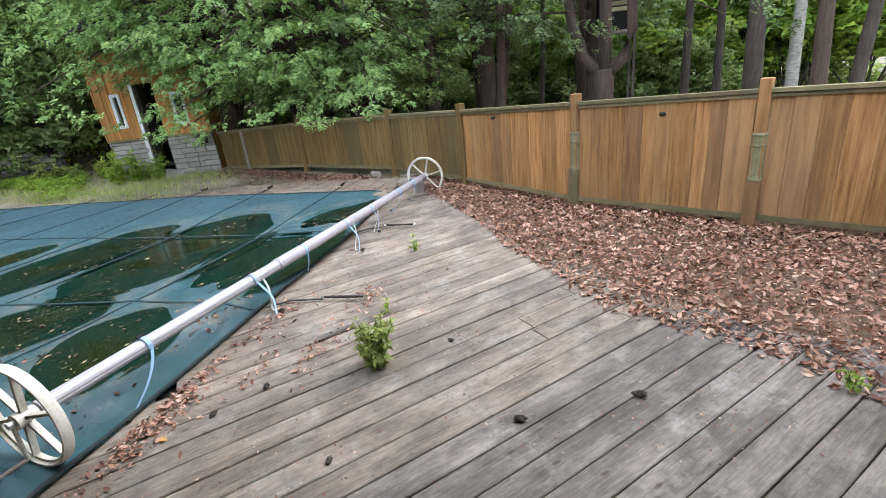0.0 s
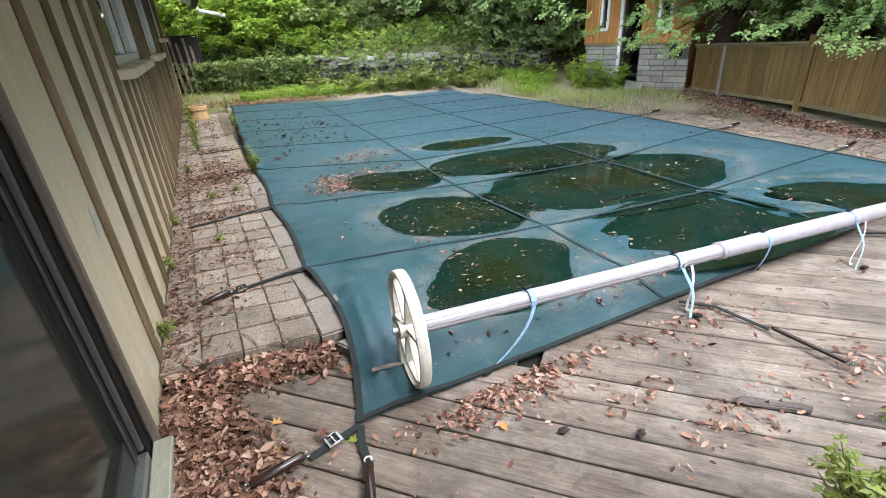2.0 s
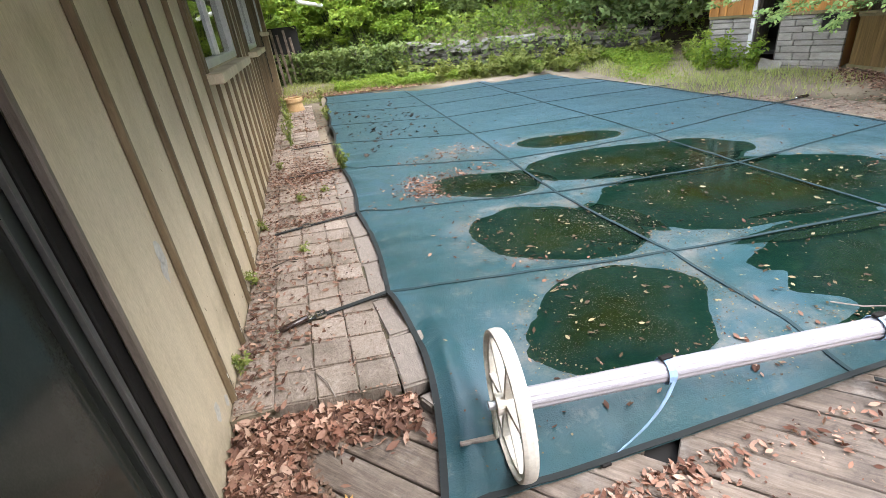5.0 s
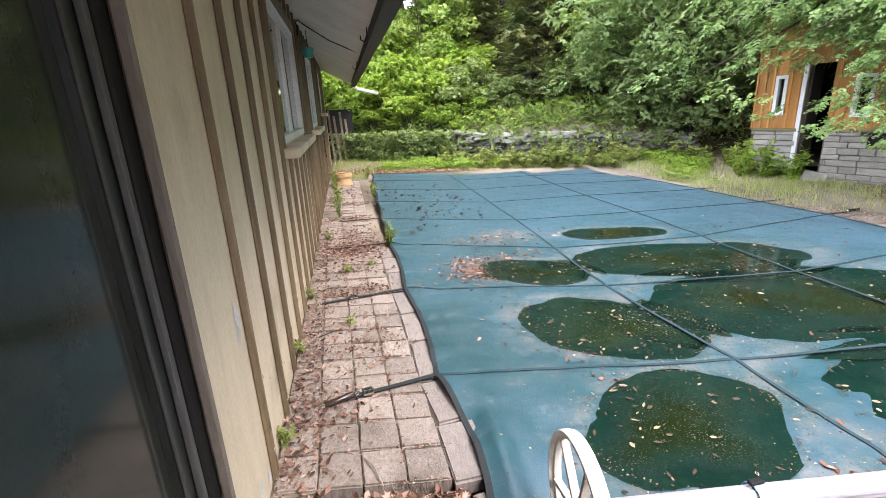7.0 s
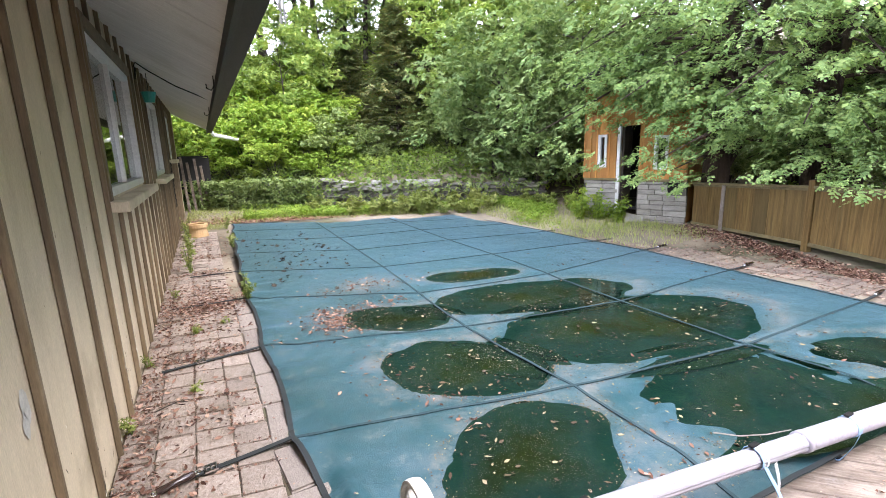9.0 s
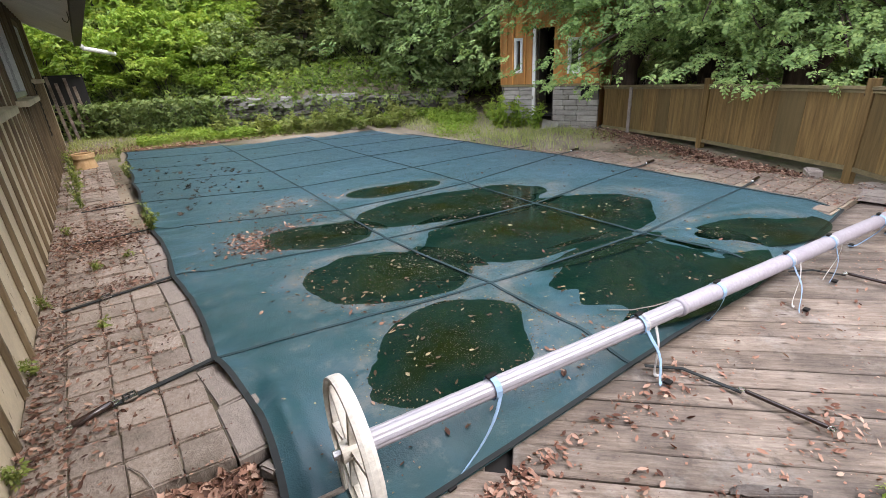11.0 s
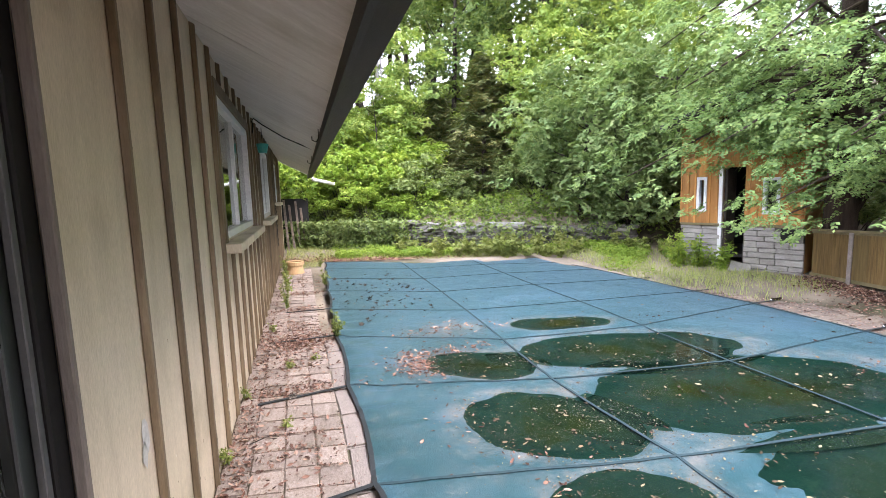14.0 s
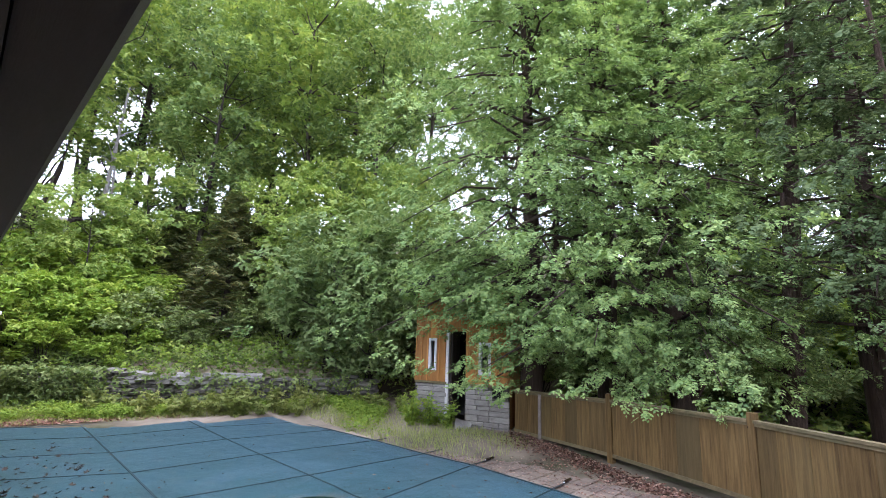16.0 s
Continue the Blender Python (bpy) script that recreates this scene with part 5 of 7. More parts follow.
rough_stone("broken_plank", (2.60, -1.70, -0.09), (0.30, 0.055, 0.025), -42, WOOD_DECK, "broken weathered plank end lying on the deck", "plank")
for x, y, s in ((1.80, -3.12, 0.06), (1.67, -1.34, 0.05), (2.05, -3.75, 0.065), (1.95, -1.52, 0.05), (1.42, -2.2, 0.045), (2.55, -2.6, 0.04), (0.66, -1.22, 0.03)):
    bm = bmesh.new()
    bmesh.ops.create_icosphere(bm, subdivisions=2, radius=1)
    for v in bm.verts:
        v.co *= 1 + 0.18 * math.sin(14 * v.co.z + 5 * math.atan2(v.co.y, v.co.x))
        v.co = Vector((v.co.x * s * 0.36, v.co.y * s * 0.62, (v.co.z + 1) * s * 0.32))
    cone = tagged(part("pine_cone", bm, BARK), "small dark cone lying on the deck", "cone", "cones on the deck")
    cone.matrix_basis = pose(x, y, -0.092, 0, 0, x * 700)


def weed(name, at, height, count, spread, label, seed, mat=LEAF_BRIGHT, size=(0.07, 0.12)):
    """A tuft of thin stems with narrow leaves."""
    rng = np.random.default_rng(seed)
    plant = root(name, at, label, "weed", "weeds")
    stems = bmesh.new()
    pts = []
    for _ in range(count):
        a, lean, h = rng.uniform(0, math.tau), rng.uniform(0.3 * spread, spread), height * rng.uniform(0.5, 1.0)
        tip = Vector((math.cos(a) * lean, math.sin(a) * lean, h))
        mid = tip * 0.5 + Vector((0, 0, 0.12 * h))
        add_tube(stems, [(0, 0, 0), mid, tip], [0.006, 0.004, 0.002], 4, False)
        for q in np.linspace(0.15, 1.0, 11):
            p = mid * (2 * q * (1 - q)) + tip * q * q
            pts.append(p + Vector(rng.normal(0, 0.012, 3)))
    tagged(part("stem", stems, LEAF_VINE, plant), kind="stuff")
    leaves = new("foliage", scatter("leaves", [tuple(p) for p in pts], *fan(3, 1.6, 1.0, 0.16, 0.1, 0.1), size, mat, rng, 0.6))
    leaves.parent = plant
    return plant


weed("deck_weed", (2.22, -2.18, -0.095), 0.36, 34, 0.17, "leafy green weed growing between deck boards", 1, LEAF_WEED, (0.04, 0.08))
weed("deck_weed", (2.19, -4.80, -0.09), 0.13, 5, 0.06, "small green weed at the edge of the leaves", 2, LEAF_BRIGHT, (0.02, 0.04))
weed("deck_weed", (4.3, -1.86, -0.09), 0.2, 3, 0.05, "thin seedling between deck boards", 3, LEAF_BRIGHT, (0.03, 0.05))
weed("deck_weed", (2.95, -2.0, -0.09), 0.12, 2, 0.05, "thin seedling between deck boards", 30, LEAF_BRIGHT, (0.03, 0.045))
for k, (x, y, h) in enumerate(((0.95, 3.95, 0.40), (0.98, 7.7, 0.38), (0.30, 5.9, 0.55), (0.28, 7.3, 0.42), (1.0, 10.3, 0.35), (0.2, 9.4, 0.5), (0.04, 0.35, 0.14), (0.05, 1.35, 0.16), (0.05, 2.4, 0.14),
                               (0.43, 1.75, 0.06), (0.40, 3.1, 0.11), (0.66, 3.25, 0.08), (0.22, 8.5, 0.3), (0.15, 4.6, 0.12))):
    weed("paver_weed", (x, y, -0.005), h, 3 + int(h * 12), 0.04 + 0.22 * h, "green weed growing from the paver joints", 40 + k, LEAF_WEED, (0.025, 0.05) if h < 0.2 else (0.04, 0.075))
rng_w = np.random.default_rng(8)
for k in range(44):
    x = rng_w.uniform(3.2, 8.9)
    y = 14.0 - 0.70 * x + rng_w.uniform(-0.9, 0.4)
    weed("lawn_weed", (x, y, ground_z(x, y)), rng_w.uniform(0.25, 0.6), 12, 0.22, "tall bright weed in front of the stone wall", 170 + k, LEAF_WEED, (0.09, 0.15))
for k, (x, y) in enumerate(((8.5, 5.2), (8.35, 5.6), (8.25, 6.0), (8.4, 6.3), (8.1, 5.9))):
    weed("lawn_weed", (x, y, ground_z(x, y)), rng_w.uniform(0.5, 0.8), 14, 0.26, "tall green weed at the shed door", 110 + k, LEAF_BRIGHT, (0.09, 0.15))

# ---------------------------------------------------------------- trees
def crown_points(rng, blobs, per, flat=0.55):
    pts = []
    for c, r in blobs:
        p = rng.normal(0, 1, (per, 3))
        p /= np.linalg.norm(p, axis=1)[:, None]
        p *= (r * rng.uniform(0.35, 1.05, per) ** 0.6)[:, None]
        p[:, 2] *= flat
        pts.append(np.asarray(c) + p)
    return np.concatenate(pts)


def limb_path(rng, start, end, bend, steps=5):
    a, b = np.asarray(start, float), np.asarray(end, float)
    off = rng.normal(0, bend, 3)
    return [tuple(a + (b - a) * k / steps + off * math.sin(math.pi * k / steps)) for k in range(steps + 1)]


def broadleaf(name, height, radius, seed, mat, label, bark=BARK, trunk_r=0.14, clear=0.3, blobs=44, per=75, leaf=(0.19, 0.38), category="tree"):
    """A tapered trunk, limbs, and a crown of many leafy twigs in uneven clumps."""
    rng = np.random.default_rng(seed)
    tree = root(name, (0, 0, 0), label, category, "woodland trees")
    trunk = limb_path(rng, (0, 0, -0.3), (rng.normal(0, 0.04) * height, rng.normal(0, 0.04) * height, height * 0.93), 0.03 * height, 8)
    bm = add_tube(bmesh.new(), trunk, [trunk_r * (1.25 - 1.15 * k / 8) for k in range(9)], 8)
    part("trunk", bm, bark, tree, smooth=True)
    centres = []
    limbs = bmesh.new()
    for k in range(blobs):
        f = clear + (1 - clear) * ((k + rng.uniform(0, 1)) / blobs)
        prof = math.sin(math.pi * min(1, (1 - f) / (1 - clear) * 0.80 + 0.16)) ** 0.7
        a = k * 2.4 + rng.uniform(-0.5, 0.5)
        reach = radius * prof * rng.uniform(0.45, 1.05)
        p = trunk[min(8, int(f * 8))]
        end = (p[0] + math.cos(a) * reach, p[1] + math.sin(a) * reach, height * f + rng.uniform(-0.02, 0.05) * height)
        centres.append((end, radius * rng.uniform(0.24, 0.42)))
        if k % 2 == 0:
            add_tube(limbs, limb_path(rng, p, end, 0.04 * height, 3), [trunk_r * 0.34, trunk_r * 0.24, trunk_r * 0.14, trunk_r * 0.05], 5, False)
    tagged(part("branching", limbs, bark, tree, smooth=True), kind="stuff")
    crown = new("crown", scatter("crown", crown_points(rng, centres, per), *TWIG, leaf, mat, rng, 0.55))
    crown.parent = tree
    return tree


def cedar(name, height, radius, seed, label, skirt=0.14, tiers=46, per=120, mat=LEAF_CEDAR, spray=(0.20, 0.36), hanging=()):
    """A dense cedar: drooping limbs that carry flat sprays, denser at their ends, bare trunk below the skirt."""
    rng = np.random.default_rng(seed)
    tree = root(name, (0, 0, 0), label, "cedar", "cedars behind the fence")
    bm = bmesh.new()
    trunk = limb_path(rng, (0, 0, -0.3), (rng.normal(0, 0.25), rng.normal(0, 0.25), height), 0.12, 8)
    add_tube(bm, trunk, [0.19 * (1.2 - 1.12 * k / 8) for k in range(9)], 10)
    for k in range(2):  # a forked second stem
        a = rng.uniform(0, math.tau)
        add_tube(bm, [(0, 0, 0.7), (0.35 * math.cos(a), 0.35 * math.sin(a), 1.4), (0.55 * math.cos(a), 0.55 * math.sin(a), 3.2), (0.6 * math.cos(a), 0.6 * math.sin(a), 5)], [0.11, 0.1, 0.08, 0.03], 8)
    part("trunk", bm, CEDAR_BARK, tree, smooth=True)
    limbs, pts, aims = bmesh.new(), [], []
    for k in range(tiers + len(hanging)):
        f = skirt + (0.97 - skirt) * (min(k, tiers - 1) + rng.uniform(0, 1)) / tiers
        reach = radius * (1 - ((f - skirt) / (1 - skirt)) ** 1.5) ** 0.8 * rng.uniform(0.72, 1.12) + 0.15
        a = k * 2.4 + rng.uniform(-0.4, 0.4)
        z = f * height
        tip = np.array([math.cos(a) * reach, math.sin(a) * reach, z - 0.16 * reach])
        if k >= tiers:  # long low limbs that hang out past the rest
            tip = np.array(hanging[k - tiers])
            reach, a, z = math.hypot(tip[0], tip[1]), math.atan2(tip[1], tip[0]), tip[2] + 0.25
        path = [np.array([0, 0, z + 0.05 * reach]), tip * np.array([0.5, 0.5, 0]) + np.array([0, 0, z + 0.10 * reach]), tip]
        add_tube(limbs, [tuple(p) for p in path], [0.035, 0.022, 0.008], 5, False)
        clumps = max(4, per // 26)
        for q in rng.uniform(0.22, 1.04, clumps) ** 0.6:  # feathery clumps along the limb
            along = path[0] * (1 - q) ** 2 + path[1] * 2 * q * (1 - q) + tip * q**2
            side = rng.normal(0, 1, 3) * (0.26 * q * reach + 0.05) * np.array([1, 1, 0.35])
            centre = along + side
            away = a + 0.9 * math.atan2(-math.sin(a) * side[0] + math.cos(a) * side[1], 0.35 * reach + 0.1)
            grow = rng.uniform(0.0, 1.0, 26)
            size = rng.uniform(0.24, 0.44) * (0.55 + 0.16 * reach)
            local = np.stack([np.cos(away) * grow * size, np.sin(away) * grow * size, -0.55 * size * grow**2], -1)
            local += rng.normal(0, 1, (26, 3)) * np.array([0.38, 0.38, 0.13]) * size * (1.1 - 0.6 * grow)[:, None]
            pts.append(centre + local)
            aims.append(np.full(26, away))
    tagged(part("branching", limbs, CEDAR_BARK, tree, smooth=True), kind="stuff")
    crown = new("crown", scatter("crown", np.concatenate(pts), *SPRAY, spray, mat, rng, 0.42, np.concatenate(aims), 0.45))
    crown.parent = tree
    return tree


def fir(name, height, radius, seed, label):
    rng = np.random.default_rng(seed)
    tree = root(name, (0, 0, 0), label, "fir", "woodland trees")
    part("trunk", add_tube(bmesh.new(), [(0, 0, -0.2), (0, 0, height * 0.5), (0, 0, height)], [0.11, 0.07, 0.015], 8), BARK, tree)
    limbs, pts = bmesh.new(), []
    for k in range(70):
        f = 0.03 + 0.95 * (k + rng.uniform(0, 1)) / 70
        reach = radius * (1 - f) ** 0.75 * rng.uniform(0.7, 1.15) + 0.08
        a = k * 2.4 + rng.uniform(-0.3, 0.3)
        tip = np.array([math.cos(a) * reach, math.sin(a) * reach, f * height + 0.10 * reach])
        base = np.array([0, 0, f * height + 0.05])
        add_tube(limbs, [tuple(base), tuple(tip)], [0.018, 0.005], 4, False)
        n = 55
        q = rng.uniform(0.2, 1.05, n)
        p = base + (tip - base) * q[:, None] + rng.normal(0, 1, (n, 3)) * np.stack([0.16 * reach * q + 0.03] * 3, -1) * np.array([1, 1, 0.35])
        pts.append(p)
    tagged(part("branching", limbs, BARK, tree), kind="stuff")
    crown = new("crown", scatter("crown", np.concatenate(pts), *NEEDLES, (0.18, 0.30), LEAF_FIR, rng, 0.35))
    crown.parent = tree
    return tree


def shrub(name, height, radius, seed, mat, label, blobs=18, per=80, leaf=(0.10, 0.20), category="shrub"):
    rng = np.random.default_rng(seed)
    plant = root(name, (0, 0, 0), label, category, "undergrowth")
    stems, centres = bmesh.new(), []
    for k in range(blobs):
        a, f = k * 2.4, rng.uniform(0.25, 1.0)
        end = (math.cos(a) * radius * rng.uniform(0.3, 1) * (1.15 - 0.5 * f), math.sin(a) * radius * rng.uniform(0.3, 1) * (1.15 - 0.5 * f), height * f)
        add_tube(stems, limb_path(rng, (0, 0, -0.1), end, 0.08, 3), [0.022, 0.016, 0.010, 0.004], 4, False)
        centres.append((end, radius * rng.uniform(0.25, 0.45)))
    part("stem", stems, BARK, plant)
    leaves = new("foliage", scatter("leaves", crown_points(rng, centres, per, 0.6), *TWIG, leaf, mat, rng, 0.5))
    leaves.parent = plant
    return plant


def polar(az, dist, lift=0.0):
    x, y = 0.7 + dist * math.sin(radians(az)), -1.95 + dist * math.cos(radians(az))
    return x, y, ground_z(x, y) + lift


def plant_at(proto, places, seed):
    """Moves the first of a kind to the first place and sets copies on the rest: (degrees, distance, size)."""
    rng = random.Random(seed)
    for k, (az, dist, size) in enumerate(places):
        m = Matrix.Translation(polar(az, dist)) @ pose(0, 0, 0, 0, 0, rng.uniform(0, 360)) @ Matrix.Diagonal((size * rng.uniform(0.9, 1.1), size * rng.uniform(0.9, 1.1), size, 1))
        if k:
            copy_thing(proto, m)
        else:
            first = m
    proto.matrix_basis = first


# cedars behind the fence and around the shed
cedar_a = cedar("cedar_tree", 10.5, 2.75, 11, "dense green cedar with drooping sprays behind the fence", 0.185, 96, 330, spray=(0.07, 0.17),
                hanging=[(-1.1, 1.0, 2.12), (-0.9, 0.7, 2.0), (-1.25, 1.35, 2.28), (-0.8, 1.2, 2.4), (-1.0, 0.2, 1.98), (-1.15, 1.7, 2.5), (-1.2, 0.7, 2.3), (-1.3, 1.1, 2.6), (-1.1, 1.6, 2.3), (-1.2, 0.3, 2.35), (-1.0, 1.9, 2.45), (-1.3, 1.5, 2.7), (-1.0, 1.3, 2.9), (-1.3, -0.3, 1.8), (-1.2, -0.7, 1.75)])
cedar_b = cedar("cedar_tree", 10.0, 2.4, 12, "dense dark cedar whose branches hang over the fence", 0.125, 80, 280, LEAF_CEDAR, (0.07, 0.17),
                hanging=[((1.5 + 0.5 * (k % 3) / 2) * math.cos(k * 2.4), (1.5 + 0.5 * (k % 3) / 2) * math.sin(k * 2.4), 1.35 + 0.13 * (k % 5)) for k in range(20)])
cedar_c = cedar("cedar_tree", 12.0, 2.8, 13, "tall cedar with a bare forked trunk behind the fence", 0.20, 64, 215, LEAF_CEDAR_DEEP, (0.09, 0.21))
cedar_a.matrix_basis = Matrix.Translation(polar(57.0, 10.75)) @ Matrix.Scale(1.2, 4)
plant_at(cedar_b, [(65.5, 10.6, 1.08), (73.0, 11.0, 1.05)], 2)
plant_at(cedar_c, [(81.5, 11.7, 1.0), (89.5, 11.6, 1.0), (100.0, 12.4, 1.05), (53.5, 15.6, 0.8), (68, 13.8, 1.05)], 15)

# the wooded bank
maple_a = broadleaf("maple_tree", 16.5, 3.6, 21, LEAF_MAPLE, "tall maple with light green leaves on the bank")
maple_b = broadleaf("maple_tree", 14.0, 3.1, 22, LEAF_DARK, "slender broadleaf tree with mid green leaves on the bank", clear=0.22)
maple_c = broadleaf("ash_tree", 20.0, 3.6, 23, LEAF_DARK, "tall thin forest tree with high crown", clear=0.42, trunk_r=0.18)
young_d = broadleaf("young_maple", 6.0, 2.0, 24, LEAF_MAPLE, "young maple with bright leaves at the wood's edge", clear=0.12, trunk_r=0.06, blobs=28, per=75, leaf=(0.14, 0.28))
plant_at(maple_a, [(6, 24, 1.0), (14, 26, 1.05), (24, 25, 0.9), (31, 22, 0.95), (-4, 27, 1.0), (38, 24, 1.0), (19, 33, 1.1), (2, 34, 1.1)], 3)
plant_at(maple_b, [(10, 29, 1.1), (18, 21.5, 0.85), (27, 28, 1.1), (35, 19.5, 0.9), (42, 21, 1.0), (-9, 25, 1.0), (33, 33, 1.2), (-2, 21, 0.75)], 4)
plant_at(maple_c, [(8, 36, 1.0), (13, 34, 1.0), (22, 37, 1.1), (29, 36, 1.0), (39, 32, 1.05), (44, 34, 1.0), (-7, 34, 1.0), (50, 30, 1.0), (56, 26, 0.9), (62, 30, 1.0), (16, 41, 1.1), (26, 43, 1.1),
                   (4, 42, 1.0), (36, 41, 1.1), (-12, 38, 1.0)], 5)
plant_at(young_d, [(3, 19.5, 0.8), (9, 18.6, 0.75), (13.5, 20.0, 0.95), (26.5, 18.2, 0.85), (30.5, 16.6, 0.85), (-3, 21.5, 0.9), (33, 17.5, 1.0), (40, 17.5, 1.0), (44.5, 17.0, 1.05)], 6)
fir_a = fir("fir_tree", 4.9, 1.75, 31, "dark olive fir behind the stone wall")
plant_at(fir_a, [(21.8, 17.0, 1.0), (16.5, 19.5, 0.75), (25.0, 18.5, 0.95)], 7)

# trees beyond the fence, seen between and under the cedars
plant_at(copy_thing(maple_b, pose(0, 0, 0)), [(75, 24, 1.0), (83, 22, 0.9), (90, 26, 1.0), (96, 21, 0.9), (103, 24, 1.0), (110, 22, 0.95), (118, 25, 1.0), (128, 24, 1.0)], 8)
plant_at(copy_thing(young_d, pose(0, 0, 0)), [(79, 17, 0.9), (87, 18, 1.0), (93, 16, 0.8), (99, 18, 1.0), (106, 17, 0.9), (113, 18, 1.0), (120, 17, 1.0), (71, 19, 1.0), (66, 20, 1.0)], 9)
plant_at(copy_thing(maple_c, pose(0, 0, 0)), [(72, 32, 1.0), (80, 30, 1.0), (88, 34, 1.1), (98, 31, 1.0), (108, 33, 1.0), (117, 32, 1.0)], 10)
# trees added out of view behind the house and terrace, for the windows and puddles to mirror
plant_at(copy_thing(maple_b, pose(0, 0, 0)), [(150, 16, 1.0), (165, 18, 1.1), (180, 17, 1.0), (196, 19, 1.0), (142, 22, 1.1), (-30, 26, 1.0), (-20, 30, 1.0)], 11)

# low overhanging tree between the stone wall and the shed, and the undergrowth
apple = broadleaf("apple_tree", 4.4, 2.3, 41, LEAF_APPLE, "low spreading tree with grey-green leaves over the stone wall", clear=0.14, trunk_r=0.09, blobs=38, per=70, leaf=(0.15, 0.28))
plant_at(apple, [(33.0, 14.3, 0.9), (38.5, 14.0, 0.9), (42.5, 14.8, 1.0)], 12)
bush_a = shrub("bright_shrub", 2.0, 1.2, 51, LEAF_BRIGHT, "bright yellow-green shrub on the bank")
bush_b = shrub("dark_shrub", 2.2, 1.3, 52, LEAF_VINE, "dark green shrub on the bank")
plant_at(bush_a, [(1, 17.6, 1.0), (4.5, 17.2, 1.05), (8, 17.4, 1.0), (11.5, 17.0, 0.95), (6, 19.2, 1.3), (-3, 18.6, 1.1), (12, 19, 1.2), (2.5, 20.5, 1.4), (15, 17.6, 0.9), (9, 22, 1.5), (17.5, 22, 1.5), (28, 21, 1.4)], 13)
for t, up, size in ((-1.2, 0.9, 0.62), (-0.3, 1.5, 0.75), (0.5, 0.8, 0.6), (1.2, 1.7, 0.8), (1.9, 0.9, 0.62), (2.7, 1.6, 0.7), (3.3, 0.9, 0.5), (4.2, 1.8, 0.6), (0.9, 2.8, 0.9), (2.4, 3.0, 0.9)):
    p = WALL_FOOT + WALL_WAY * t + Vector((-WALL_WAY.y, WALL_WAY.x)) * up
    copy_thing(bush_a, Matrix.Translation((p.x, p.y, ground_z(p.x, p.y) - 0.1)) @ pose(0, 0, 0, 0, 0, 97 * t) @ Matrix.Diagonal((size, size, size * 0.9, 1)))
plant_at(bush_b, [(13.8, 16.6, 0.8), (28.0, 15.8, 0.95), (24.5, 16.4, 0.7), (18.5, 16.2, 0.6), (36, 15.6, 1.0), (41, 16.5, 1.2), (20, 24, 1.6), (32, 20, 1.5), (1, 24, 1.6), (13, 24, 1.6), (25, 22, 1.5), (46, 17.5, 1.3),
                  (74, 15.5, 0.9), (82, 15.2, 1.0), (90, 15.0, 0.9), (97, 15.4, 1.0), (104, 15.0, 0.9), (111, 15.2, 1.0), (86, 20, 1.5), (100, 21, 1.5), (64, 15.5, 1.1), (58, 14.5, 0.9)], 14)

plant_at(copy_thing(bush_a, pose(0, 0, 0)), [(78, 16.5, 1.4), (84, 17, 1.6), (89, 16.5, 1.5), (94, 17.5, 1.7), (99, 16.5, 1.5), (104, 17, 1.7), (109, 16.5, 1.6), (114, 17.5, 1.8), (119, 16.5, 1.6), (124, 17, 1.6), (92, 22, 2.4), (106, 22, 2.4), (116, 22, 2.4), (82, 22, 2.2)], 16)
plant_at(copy_thing(young_d, pose(0, 0, 0)), [(96, 24, 1.5), (112, 25, 1.6), (103, 27, 1.6), (119, 25, 1.6), (126, 22, 1.4)], 17)


def bare_trunk(az, dist, height, radius, material, label, lean=0.3):
    rng = np.random.default_rng(int(az * 10))
    x, y, z = polar(az, dist)
    tree = root("forest_tree", (x, y, z), label, "tree", "bare trunks")
    path = limb_path(rng, (0, 0, -0.2), (rng.normal(0, lean), rng.normal(0, lean), height), 0.12, 8)
    part("trunk", add_tube(bmesh.new(), path, [radius * (1.15 - 0.85 * k / 8) for k in range(9)], 9), material, tree, smooth=True)
    bm = bmesh.new()
    for k in range(5):
        p = np.array(path[3 + k])
        a = rng.uniform(0, math.tau)
        add_tube(bm, limb_path(rng, p, p + np.array([math.cos(a), math.sin(a), 0.8]) * height * 0.09, 0.05, 3), [radius * 0.35, radius * 0.25, radius * 0.15, 0.006], 5, False)
    tagged(part("branching", bm, material, tree), kind="stuff")


bare_trunk(9.0, 23.0, 9.0, 0.11, BIRCH_BARK, "thin pale birch trunk on the bank", 0.2)
bare_trunk(10.1, 23.4, 7.0, 0.07, BIRCH_BARK, "thin pale birch trunk on the bank", 0.5)
for az, dist, r in ((4, 28, 0.2), (7, 31, 0.22), (16, 28, 0.2), (18.5, 31, 0.24), (25, 31, 0.2), (12, 30, 0.16), (21, 27, 0.14), (33, 27, 0.2)):
    bare_trunk(az, dist, 14.0, r, BARK, "straight dark forest trunk")
for az, dist, r, mat in ((90.9, 11.1, 0.11, CEDAR_BARK), (88.0, 12.6, 0.13, CEDAR_BARK), (110.9, 12.6, 0.10, BARK), (114.0, 12.7, 0.09, BARK), (118.5, 10.8, 0.16, BARK), (120.3, 12.8, 0.12, BIRCH_BARK),
                         (123.9, 10.9, 0.13, CEDAR_BARK), (125.5, 11.4, 0.11, BARK), (94.5, 14.0, 0.08, BARK), (99.0, 15.0, 0.09, BARK)):
    bare_trunk(az, dist, 9.0, r, mat, "trunk of a tree standing behind the fence", 0.06)


